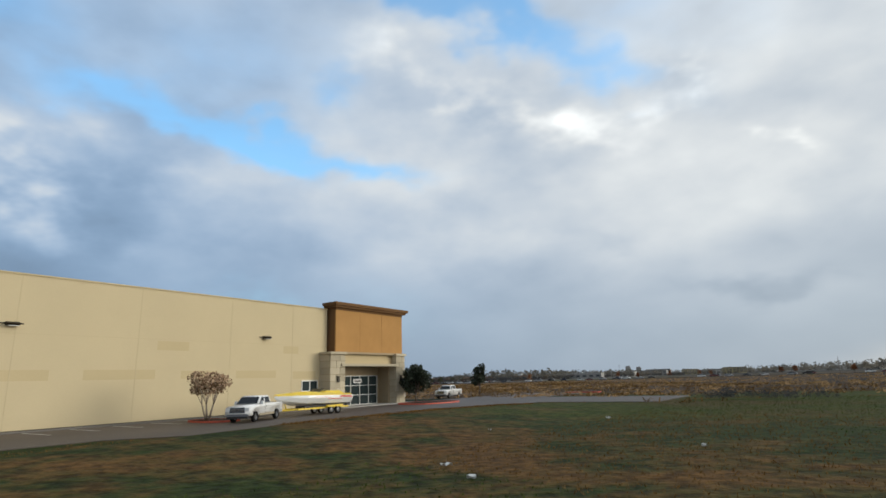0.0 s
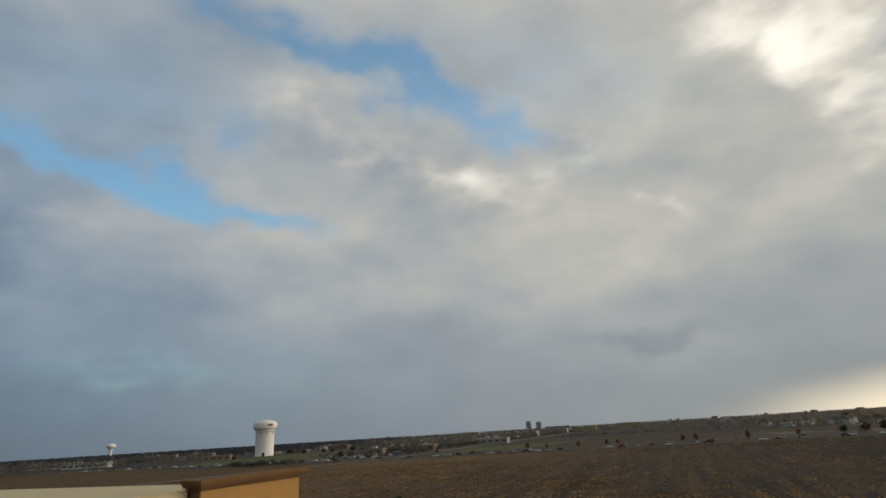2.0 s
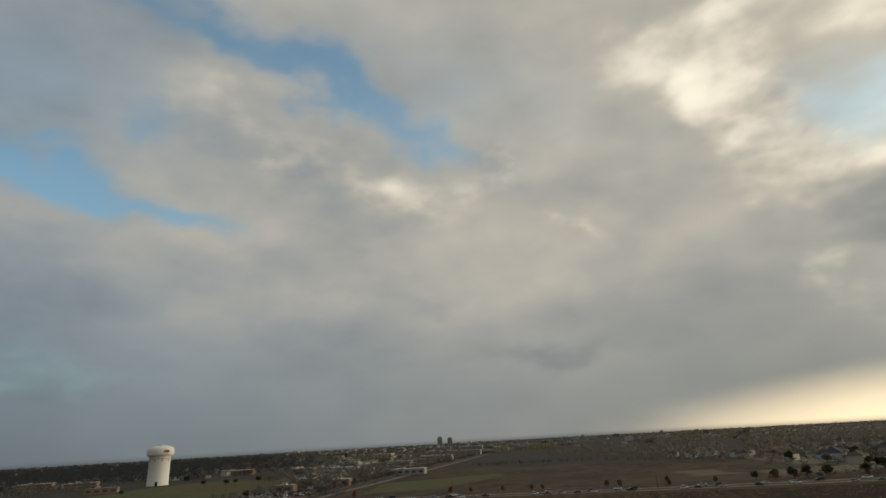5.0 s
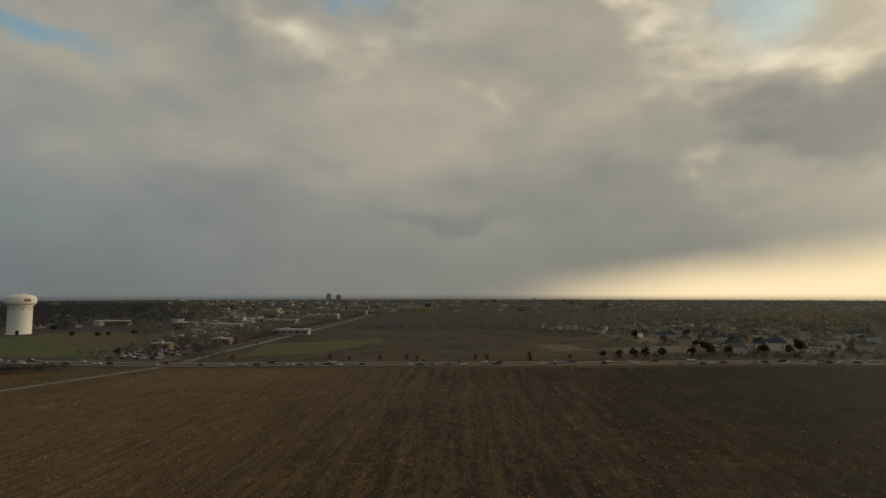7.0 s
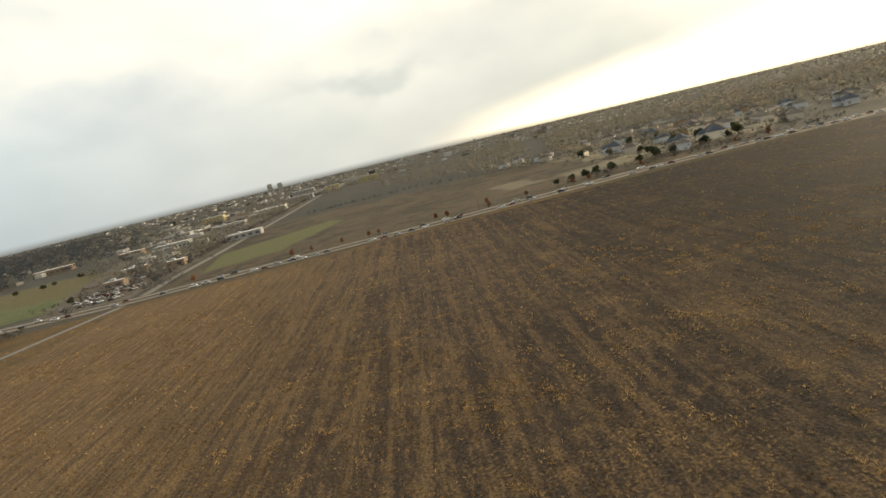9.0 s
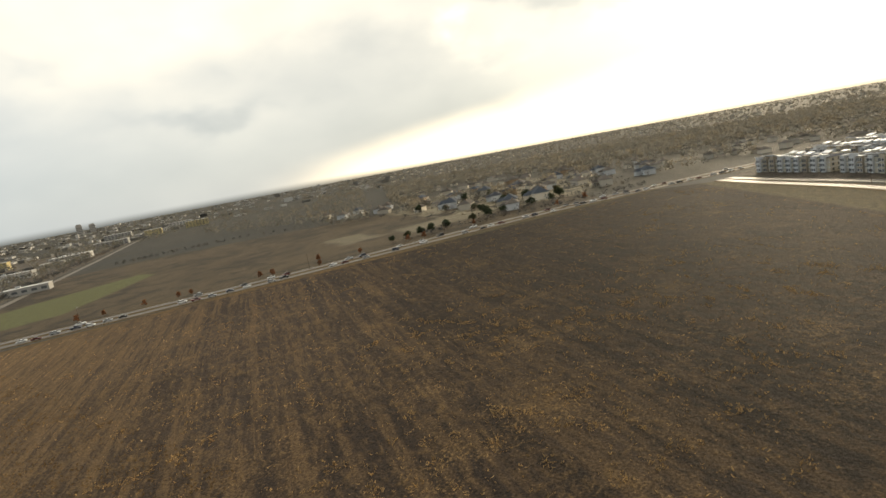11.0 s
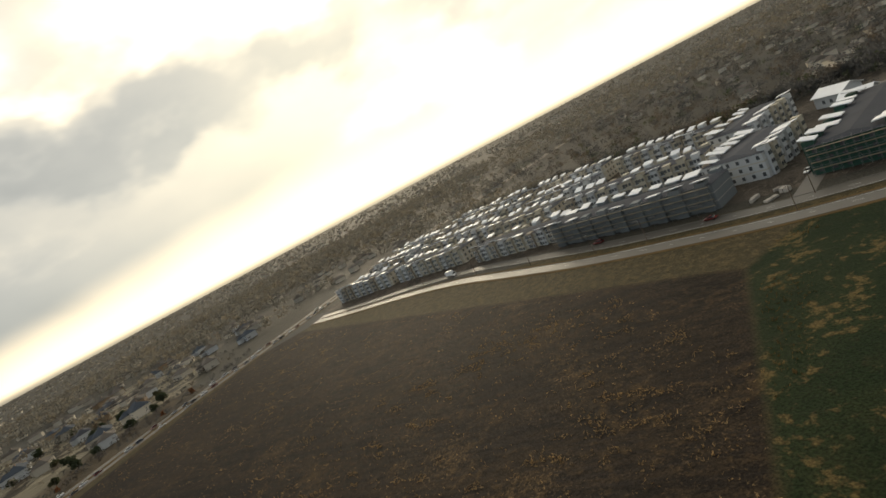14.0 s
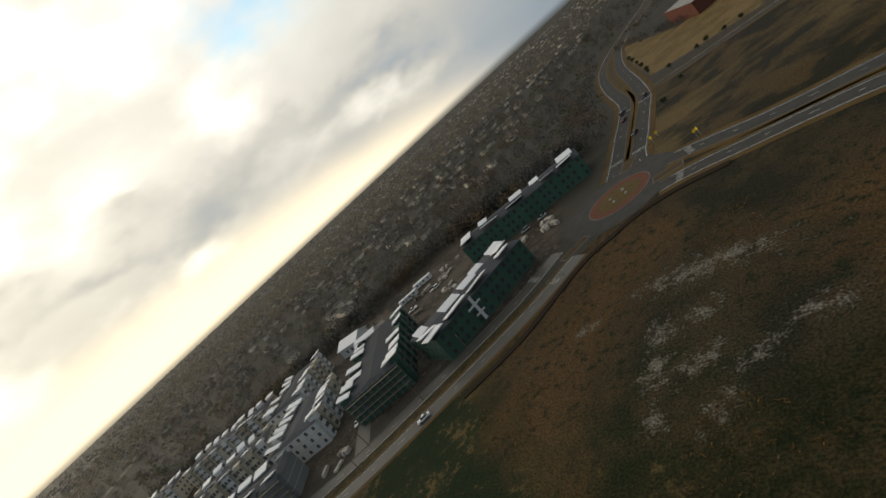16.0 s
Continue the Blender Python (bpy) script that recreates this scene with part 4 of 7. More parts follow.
sign = part("door_sign", Solid().box(-0.79, -0.76, 33.0, 34.5, 2.75, 3.25), LITTER_WHITE, store, "white paper notice")
part("sign_bar", Solid().box(-0.758, -0.75, 33.2, 34.3, 2.92, 3.06), DARK_METAL, sign)

# drive, kerbed beds
drive = thing("drive", STORE, "dark worn asphalt drive along the store", "road", kind="structure")
part("asphalt", Solid().box(1.6, 14.6, -70, 76, 0, 0.05), DRIVE, drive)
part("asphalt", Solid().add([(x, y, z) for z in (0.0, 0.048) for x, y in ((14.6, -4), (17.5, 0), (20.0, 8), (20.8, 40), (14.6, 40))], [(4, 3, 2, 1, 0), (5, 6, 7, 8, 9), (0, 1, 6, 5), (1, 2, 7, 6), (2, 3, 8, 7), (3, 4, 9, 8)]), DRIVE, drive)
part("asphalt", Solid().box(14.6, 34.0, 40, 56, 0, 0.046), DRIVE, drive)
part("wall_bed", Solid().box(0.02, 1.5, -70, 27.2, 0, 0.14), MULCH, drive)
part("bed_kerb", Solid().box(1.48, 1.72, -70, 27.2, 0, 0.17, tx=0.02), KERB, drive)
part("porch_slab", Solid().box(-2.4, 3.4, 27.0, 41.4, 0, 0.13), CONCRETE, drive)
for y in range(-12, 27, 3):
    part("bay_line", Solid().box(2.2, 6.6, y - 0.06, y + 0.06, 0.05, 0.058), PAINT_WHITE, drive)


bank = Solid()
stations = [(-26, 0.0), (-18, 0.25), (-8, 0.5), (4, 0.62), (16, 0.6), (26, 0.42), (34, 0.15), (39, 0.0)]
profile = [(20.6, -0.05), (21.3, 0.35), (22.4, 0.85), (24.0, 1.0), (27.0, 0.8), (31.0, 0.4), (37.0, -0.05)]
bank.add([(x + (0.25 * math.sin(y * 1.3) if 0 < i < 6 else 0), y, max(-0.05, h * z)) for y, h in stations for i, (x, z) in enumerate(profile)],
         [(j * 7 + i, j * 7 + i + 1, (j + 1) * 7 + i + 1, (j + 1) * 7 + i) for j in range(len(stations) - 1) for i in range(6)])
whole("grass_bank", bank, FIELDS, "low rough grass bank beside the drive", "bank", kind="structure", m=STORE, smooth=True)


def tree_island(x, y, w, l):
    isl = thing("kerb_island", at_store(x, y), "mulched planting island with a red-painted kerb", "kerb island", kind="structure")
    n, pts = 20, []
    for i in range(n):
        a = i * math.tau / n
        pts.append((w / 2 * math.copysign(abs(math.cos(a)) ** 0.7, math.cos(a)), l / 2 * math.copysign(abs(math.sin(a)) ** 0.7, math.sin(a))))
    s = Solid()
    v = [(px, py, z) for z in (0, 0.2) for px, py in pts] + [(px * 0.93, py * 0.95, 0.2) for px, py in pts]
    s.add(v, [(i, (i + 1) % n, n + (i + 1) % n, n + i) for i in range(n)] + [(n + i, n + (i + 1) % n, 2 * n + (i + 1) % n, 2 * n + i) for i in range(n)])
    part("kerb", s, KERB_RED, isl, "red-painted kerb")
    part("bed", Solid().add([(px * 0.94, py * 0.96, 0.16) for px, py in pts], [tuple(range(n))]), MULCH, isl)


tree_island(6.9, 8.6, 4.6, 3.0)
tree_island(6.8, 38.6, 6.0, 8.5)
tree_island(13.0, 75.0, 6.0, 4.0)

# ---------------------------------------------------------------- vehicles


def wheel_part(parent, x, y, r, w, m_side=1):
    tyre = part("wheel", wheel_mesh(r, w), RUBBER, parent, m=pose(x, y, r, 0, 0, 0 if m_side > 0 else 180))
    part("rim", rim_mesh(r, w), RIM, tyre)


wheel_cache = {}


def wheel_mesh(r, w):
    if ("t", r, w) not in wheel_cache:
        s = Solid().lathe([(r * 0.62, -w / 2), (r * 0.93, -w / 2), (r, -w * 0.36), (r, w * 0.36), (r * 0.93, w / 2), (r * 0.62, w / 2)], 20, pose(0, 0, 0, -90))
        wheel_cache[("t", r, w)] = s.mesh("wheel", RUBBER, True)
    return wheel_cache[("t", r, w)]


def rim_mesh(r, w):
    if ("r", r, w) not in wheel_cache:
        s = Solid().lathe([(0.001, w * 0.30), (r * 0.2, w * 0.34), (r * 0.5, w * 0.22), (r * 0.64, w * 0.46), (r * 0.64, -w * 0.4), (0.001, -w * 0.4)], 20, pose(0, 0, 0, -90))
        wheel_cache[("r", r, w)] = s.mesh("rim", RIM)
    return wheel_cache[("r", r, w)]


def rounded(solid, width, segments=2):
    """The solid with its sharper edges rounded off."""
    bm = bmesh.new()
    vs = [bm.verts.new(p) for p in solid.v]
    for f in solid.f:
        bm.faces.new([vs[i] for i in f])
    bmesh.ops.recalc_face_normals(bm, faces=bm.faces[:])
    sharp = [e for e in bm.edges if len(e.link_faces) == 2 and e.calc_face_angle(0.0) > 0.45]
    bmesh.ops.bevel(bm, geom=sharp, offset=width, segments=segments, affect="EDGES", clamp_overlap=True)
    bm.verts.index_update()
    out = Solid()
    out.add([tuple(v.co) for v in bm.verts], [tuple(v.index for v in f.verts) for f in bm.faces])
    bm.free()
    return out


def pickup(m, label, body=WHITE_PAINT, lower=None, group=""):
    """Nose towards +x, wheels on z = 0."""
    top = thing("pickup_truck", m, label, "pickup truck", group)
    hull = [(2.92, 0.52), (2.96, 0.78), (2.90, 1.10), (2.62, 1.20), (1.55, 1.28), (1.50, 1.30), (-0.75, 1.30), (-0.80, 1.34), (-2.88, 1.34), (-2.93, 1.25), (-2.93, 0.55),
            (-2.45, 0.50), (-2.40, 0.80), (-2.15, 1.0), (-1.70, 1.0), (-1.45, 0.80), (-1.38, 0.46), (1.28, 0.46), (1.36, 0.80), (1.60, 1.0), (2.05, 1.0), (2.30, 0.80), (2.36, 0.50)]
    part("body", rounded(Solid().prism(hull, -0.99, 0.99), 0.07), body, top, smooth=True)
    if lower:
        part("lower_trim", Solid().box(-1.36, 1.26, -1.0, 1.0, 0.44, 0.62), lower, top, "tan lower body paint")
    cab = [(1.52, 1.28), (0.78, 1.88), (0.45, 1.95), (-0.40, 1.95), (-0.62, 1.90), (-0.80, 1.30)]
    s = Solid()
    n = len(cab)
    v = [(x, y * (0.97 - 0.20 * (z - 1.28)), z) for y in (-1, 1) for x, z in cab]
    s.add(v, [(i, (i + 1) % n, n + (i + 1) % n, n + i) for i in range(n)] + [tuple(range(n - 1, -1, -1)), tuple(range(n, 2 * n))])
    part("cab", rounded(s, 0.06), body, top, smooth=True)
    ws = Solid().add([(1.47, -0.84, 1.345), (1.47, 0.84, 1.345), (0.86, 0.74, 1.842), (0.86, -0.74, 1.842)], [(0, 1, 2, 3)], Matrix.Translation((0.02, 0, 0.02)))
    part("windscreen", ws, CAR_GLASS, top)
    part("rear_window", Solid().box(-0.735, -0.715, -0.70, 0.70, 1.42, 1.82, pose(-0.02, 0, 0, 0, -6)), CAR_GLASS, top)
    for sgn in (-1, 1):
        for x0, x1, xt0, xt1 in ((0.42, 1.20, 0.42, 0.80), (-0.58, 0.32, -0.45, 0.32)):
            y0, y1 = sgn * 0.955, sgn * 0.862
            q = [(x0, y0, 1.40), (x1, y0, 1.40), (xt1, y1, 1.84), (xt0, y1, 1.84)]
            part("side_window", Solid().add(q, [(0, 1, 2, 3) if sgn < 0 else (3, 2, 1, 0)]), CAR_GLASS, top)
        part("mirror", Solid().box(0.95, 1.20, sgn * 1.12 - 0.10, sgn * 1.12 + 0.10, 1.30, 1.55, tx=0.03, ty=0.02), body, top)
        part("headlight", Solid().box(2.72, 2.955, sgn * 0.78 - 0.15, sgn * 0.78 + 0.15, 0.86, 1.10, tx=0.03), LAMP_LENS, top)
        part("tail_light", Solid().box(-2.955, -2.88, sgn * 0.88 - 0.10, sgn * 0.88 + 0.10, 0.85, 1.22), RED_LENS, top)
        for x in (1.83, -1.92):
            wheel_part(top, x, sgn * 0.86, 0.40, 0.27, sgn)
        part("door_line", Solid().box(0.35, 0.365, sgn * 0.992 - 0.005, sgn * 0.992 + 0.005, 0.6, 1.28), BLACK_TRIM, top)
        part("door_handle", Solid().box(0.12, 0.30, sgn * 1.0 - 0.02, sgn * 1.0 + 0.02, 1.10, 1.15), CHROME, top)
    part("grille", Solid().box(2.80, 2.985, -0.64, 0.64, 0.72, 1.14, tx=0.02, ty=0.05), CHROME, top)
    part("grille_mesh", Solid().box(2.93, 2.996, -0.57, 0.57, 0.77, 1.09), BLACK_TRIM, top)
    for z in (0.87, 0.97):
        part("grille_bar", Solid().box(2.95, 3.01, -0.57, 0.57, z, z + 0.04), CHROME, top)
    part("front_bumper", Solid().box(2.70, 2.99, -0.93, 0.93, 0.48, 0.66, tx=0.06, ty=0.10), RIM, top)
    part("air_dam", Solid().box(2.66, 2.96, -0.88, 0.88, 0.30, 0.46, ty=0.03), BLACK_TRIM, top)
    part("rear_bumper", Solid().box(-3.08, -2.86, -0.96, 0.96, 0.50, 0.70, tx=0.03, ty=0.03), CHROME, top)
    part("bed_floor", Solid().box(-2.82, -0.90, -0.82, 0.82, 1.335, 1.348), BLACK_TRIM, top, "dark open load bed")
    part("chassis", Solid().box(-2.8, 2.7, -0.62, 0.62, 0.30, 0.55), BLACK_TRIM, top)
    return top


def toward(x, y, az, z=0.05):
    """A pose at x, y whose +x points along the compass direction az."""
    return pose(x, y, z, 0, 0, 90 - az)


pickup(toward(-15.6, 46.9, 188), "white crew-cab pickup with tan lower trim towing a boat", WHITE_PAINT, TAN_TRIM)
pickup(toward(0.2, 90.5, 205), "white crew-cab pickup parked beside a small tree", WHITE_PAINT)
pickup(toward(-8.9, 87.5, 140), "white pickup parked behind the stone pier", WHITE_PAINT)


def boat_on_trailer(m):
    tr = thing("boat_trailer", m, "yellow tandem-axle boat trailer hitched to a pickup", "boat trailer")
    for sgn in (-1, 1):
        part("rail", Solid().box(-3.9, 2.6, sgn * 0.80 - 0.06, sgn * 0.80 + 0.06, 0.50, 0.64), GEL_YELLOW, tr, "yellow painted rail")
        part("tongue_arm", Solid().tube((2.5, sgn * 0.80, 0.57), (4.9, sgn * 0.06, 0.52), 0.06, n=6), GEL_YELLOW, tr)
        part("mudguard", Solid().prism([(-2.75, 0.66), (-2.6, 0.80), (-0.75, 0.80), (-0.6, 0.66), (-0.6, 0.62), (-2.75, 0.62)], sgn * 1.13 - 0.14, sgn * 1.13 + 0.14), GEL_YELLOW, tr)
        for x in (-2.12, -1.23):
            wheel_part(tr, x, sgn * 1.10, 0.36, 0.22, sgn)
        part("bunk", Solid().box(-3.6, 1.6, sgn * 0.52 - 0.07, sgn * 0.52 + 0.07, 0.64, 0.80), BLACK_TRIM, tr)
    for x in (-3.7, -1.7, 0.4, 2.3):
        part("cross_beam", Solid().box(x - 0.05, x + 0.05, -0.80, 0.80, 0.48, 0.58), GEL_YELLOW, tr)
    part("winch_post", Solid().tube((3.2, 0, 0.55), (3.45, 0, 1.25), 0.05, n=6), GEL_YELLOW, tr)
    part("jack", Solid().tube((4.4, 0.12, 0.15), (4.4, 0.12, 0.95), 0.04, n=8), STEEL, tr)

    boat = thing("speedboat", m, "white and yellow speedboat with red side flashes", "boat")
    st = [(-4.3, 1.10, 0.78, 0.95, 1.62), (-2.5, 1.20, 0.76, 0.95, 1.66), (-0.5, 1.20, 0.76, 0.97, 1.72), (1.5, 1.02, 0.80, 1.05, 1.76), (3.0, 0.66, 0.94, 1.22, 1.78), (4.1, 0.24, 1.22, 1.45, 1.78), (4.6, 0.02, 1.62, 1.68, 1.77)]

    def ring_at(x, b, keel, chine, sheer):
        return [(x, 0, keel), (x, b * 0.78, chine), (x, b, (chine + sheer) / 2 + 0.1), (x, b * 0.97, sheer), (x, -b * 0.97, sheer), (x, -b, (chine + sheer) / 2 + 0.1), (x, -b * 0.78, chine)]

    s = Solid()
    v = [p for row in st for p in ring_at(*row)]
    f = [(j * 7 + i, j * 7 + (i + 1) % 7, (j + 1) * 7 + (i + 1) % 7, (j + 1) * 7 + i) for j in range(len(st) - 1) for i in range(7) if i != 3]
    s.add(v, [tuple(reversed(q)) for q in f] + [tuple(range(7))])
    part("hull", s, GEL_WHITE, boat)
    d = Solid()
    dv = []
    for x, b, keel, chine, sheer in st:
        crown = 0.16 + 0.22 * max(0.0, 1 - abs(x - 1.0) / 2.6)
        dv += [(x, b * 0.99, sheer - 0.02), (x, b * 0.6, sheer + crown), (x, -b * 0.6, sheer + crown), (x, -b * 0.99, sheer - 0.02)]
    d.add(dv, [(j * 4 + i, j * 4 + i + 1, (j + 1) * 4 + i + 1, (j + 1) * 4 + i) for j in range(len(st) - 1) for i in range(3)] + [(0, 3, 2, 1)])
    part("deck", d, GEL_YELLOW, boat, "yellow deck and cover")
    part("cockpit_cover", Solid().box(-3.4, -0.6, -0.85, 0.85, 1.70, 2.08, tx=0.5, ty=0.3), GEL_YELLOW, boat, "yellow cockpit cover")
    part("windscreen", Solid().prism([(0.1, 1.9), (-0.6, 2.3), (-0.66, 2.28), (0.0, 1.9)], -0.7, 0.7), CAR_GLASS, boat)
    for sgn in (-1, 1):
        for x0, x1, z0, z1 in ((-4.1, -2.2, 1.42, 1.60), (-2.6, -0.6, 1.30, 1.40), (-1.2, 1.2, 1.50, 1.57)):
            q = [(x0, sgn * 1.235, z0), (x1, sgn * 1.235, z0 + 0.06), (x1 - 0.25, sgn * 1.235, z1), (x0 + 0.2, sgn * 1.225, z1 - 0.03)]
            part("flash", Solid().add(q, [(0, 1, 2, 3) if sgn < 0 else (3, 2, 1, 0)]), GEL_RED, boat, "red painted flash")
    part("outdrive", Solid().box(-4.75, -4.3, -0.25, 0.25, 0.62, 1.25, tx=0.1, ty=0.05), BLACK_TRIM, boat)


boat_on_trailer(toward(-12.5, 53.6, 212))

# ---------------------------------------------------------------- trees
rng = np.random.default_rng(7)


def leaf_cloud(centres, radii_, count, size, flat=0.8):
    """Many small leaf quads through a set of lobes."""
    which = rng.integers(0, len(centres), count)
    c = np.asarray(centres)[which]
    r = np.asarray(radii_)[which][:, None]
    d = rng.normal(size=(count, 3))
    d /= np.linalg.norm(d, axis=1)[:, None]
    p = c + d * r * rng.uniform(0.35, 1.0, (count, 1)) ** 0.6 * np.array([1, 1, flat])
    a = rng.normal(size=(count, 3))
    a /= np.linalg.norm(a, axis=1)[:, None]
    b = np.cross(a, rng.normal(size=(count, 3)))
    b /= np.linalg.norm(b, axis=1)[:, None] + 1e-9
    s = size * rng.uniform(0.6, 1.4, (count, 1))
    q = np.stack([p - a * s, p + b * s * 0.7, p + a * s, p - b * s * 0.7], 1).reshape(-1, 3)
    return q, np.arange(count * 4).reshape(-1, 4)


def array_mesh(name, v, f, mat):
    me = bpy.data.meshes.new(name)
    me.from_pydata(v.tolist(), [], f.tolist())
    me.materials.append(mat)
    return me


def tree(name, m, label, height, spread, leaf_mat, leaves, leaf_size, trunk_h, trunk_r, stems=1, bark=BARK, lobes=9, group=""):
    top = thing(name, m, label, "tree", group)
    wood, centres, sizes = Solid(), [], []
    for s in range(stems):
        a0 = s * math.tau / stems + 0.4
        lean = 0.0 if stems == 1 else 0.35
        base = Vector((0.12 * math.cos(a0) * (stems > 1), 0.12 * math.sin(a0) * (stems > 1), 0))
        fork = base + Vector((lean * math.cos(a0), lean * math.sin(a0), trunk_h))
        wood.tube(base, fork, trunk_r, trunk_r * 0.72, 8)
        per = max(2, lobes // stems)
        for i in range(per):
            a = a0 + (i / per - 0.5) * (math.tau if stems == 1 else 1.9) + rng.uniform(-0.3, 0.3)
            u = rng.uniform(0.12, 0.86) if stems == 1 else rng.uniform(0.35, 0.82)
            r = spread * (math.sqrt(max(0.05, 1 - ((u - 0.42) / 0.55) ** 2)) * rng.uniform(0.25, 0.72) if stems == 1 else rng.uniform(0.35, 0.75))
            tip = Vector((r * math.cos(a), r * math.sin(a), trunk_h + (height - trunk_h) * u))
            mid = fork.lerp(tip, 0.5) + Vector((0, 0, 0.12 * height * rng.uniform(-0.2, 0.6)))
            wood.tube(fork, mid, trunk_r * 0.5, trunk_r * 0.3, 6)
            wood.tube(mid, tip, trunk_r * 0.3, trunk_r * 0.1, 5)
            for _ in range(3):
                t2 = mid.lerp(tip, rng.uniform(0.2, 0.9))
                wood.tube(t2, t2 + Vector(rng.normal(size=3)) * spread * 0.18 + Vector((0, 0, spread * 0.15)), trunk_r * 0.14, trunk_r * 0.04, 4)
            centres.append(tuple(tip))
            sizes.append(spread * rng.uniform(0.28, 0.48))
    centres.append((0, 0, trunk_h + (height - trunk_h) * 0.62))
    sizes.append(spread * 0.5)
    part("trunk", wood, bark, top, smooth=True)
    v, f = leaf_cloud(centres, sizes, leaves, leaf_size)
    part("crown", array_mesh("crown", v, f, leaf_mat), leaf_mat, top)
    return top


tree("crape_myrtle", at_store(6.9, 8.0, 0.16), "multi-stemmed crape myrtle with dry tan seed heads", 3.9, 1.75, TAN_LEAF, 1900, 0.10, 1.25, 0.075, stems=5, bark=PALE_BARK, lobes=15)
tree("live_oak", pose(-4.1, 74.6, 0.16), "dark dense live oak on a kerbed island", 4.7, 2.15, OAK_LEAF, 5200, 0.13, 1.1, 0.12, lobes=22)
tree("live_oak", pose(6.2, 110, 0), "small dark oak at the end of the drive", 5.8, 1.9, OAK_LEAF, 2600, 0.15, 1.5, 0.13, lobes=16)
# litter on the grass
for x, y, a, b, turn in ((-0.1, 19.1, 0.42, 0.16, 20), (0.6, 16.6, 0.26, 0.20, 70), (10.3, 37.5, 0.30, 0.18, 10), (-9.0, 22.0, 0.2, 0.14, 40), (9.5, 22.0, 0.18, 0.12, 50), (2.2, 31.0, 0.18, 0.12, 5)):
    s = Solid()
    n = 6
    v = [(a * (i / (n - 1) - 0.5), b * (j - 0.5), 0.10 + 0.05 * math.sin(i * 2.1 + j * 1.7)) for i in range(n) for j in range(2)]
    v += [(p[0], p[1], p[2] - 0.012) for p in v]
    k0 = 2 * n
    f = [(2 * i, 2 * i + 1, 2 * i + 3, 2 * i + 2) for i in range(n - 1)]
    s.add(v, f + [tuple(k0 + q for q in reversed(w)) for w in f])
    whole("paper_scrap", s, LITTER_WHITE, "crumpled white scrap of paper lying in the grass", "litter", "scraps on the grass", m=pose(x, y, 0, 0, 0, turn))

# ---------------------------------------------------------------- water tower
wt = thing("water_tower", pose(-110, 842, 0), "white water tower with a wide bowl on a thick shaft", "water tower")
part("shaft", Solid().lathe([(12.7, 0), (12.1, 1.0), (12.1, 31.6), (12.9, 33.4)], 40), TANK_WHITE, wt, smooth=True)
part("bowl", Solid().lathe([(12.9, 33.4), (15.2, 35.0), (15.5, 35.8), (15.5, 41.2), (14.7, 43.0), (11.0, 45.0), (5.6, 46.1), (0.01, 46.5)], 40), TANK_WHITE, wt, smooth=True)
part("band", Solid().lathe([(12.12, 30.4), (12.35, 30.4), (12.35, 31.2), (12.12, 31.2)], 40), TANK_BAND, wt, "thin dull band under the bowl")
for i in range(4):
    a = math.radians(-60 + i * 40)
    part("vent", Solid().box(-0.5, 0.5, -0.12, 0.12, -0.9, 0.9), DARK_METAL, wt, m=pose(12.12 * math.sin(a), -12.12 * math.cos(a), 29.0, 0, 0, math.degrees(a)))
part("rail", Solid().lathe([(3.2, 45.9), (3.2, 47.0), (3.1, 47.0), (3.1, 45.9)], 16), STEEL, wt)
part("emblem", Solid().box(1.5, 9.0, -15.3, -13.3, 38.0, 40.6, pose(0, 0, 0, 0, 0, 10)), material("faded_red_emblem", (0.42, 0.13, 0.07), 0.7, grain=0.3, grain_size=0.5), wt, "faded red lettering band")
part("door", Solid().box(-1.5, 1.5, -12.9, -12.0, 0, 4.5), DARK_METAL, wt)

# a second, small tower on the skyline
far_spot = heading(-19.85) * 1900
wt2 = thing("water_tower", pose(far_spot.x, far_spot.y, 0), "small pale water tower far off on the skyline", "water tower")
part("stem", Solid().lathe([(6.0, 0), (3.6, 4.0), (3.4, 24.0), (5.0, 28.0)], 20), TANK_WHITE, wt2, smooth=True)
part("tank", Solid().lathe([(5.0, 28.0), (10.5, 31.5), (12.0, 35.0), (11.0, 38.5), (6.5, 41.0), (0.01, 42.0)], 20), TANK_WHITE, wt2, smooth=True)

# ---------------------------------------------------------------- apartment blocks under construction
win_cache = {}


def window_piece(w, h):
    """A dark pane with a pale frame, facing -y, its centre at the origin."""
    if (w, h) not in win_cache:
        f = Solid()
        for x0, x1, z0, z1 in ((-w / 2 - 0.1, w / 2 + 0.1, h / 2, h / 2 + 0.12), (-w / 2 - 0.1, w / 2 + 0.1, -h / 2 - 0.12, -h / 2), (-w / 2 - 0.1, -w / 2, -h / 2, h / 2), (w / 2, w / 2 + 0.1, -h / 2, h / 2)):
            f.box(x0, x1, -0.10, 0.04, z0, z1)
        g = Solid().box(-w / 2, w / 2, -0.035, 0.04, -h / 2, h / 2)
        win_cache[(w, h)] = (g.mesh("window", WINDOW_GLASS), f.mesh("frame", ALUMINIUM))
    return win_cache[(w, h)]


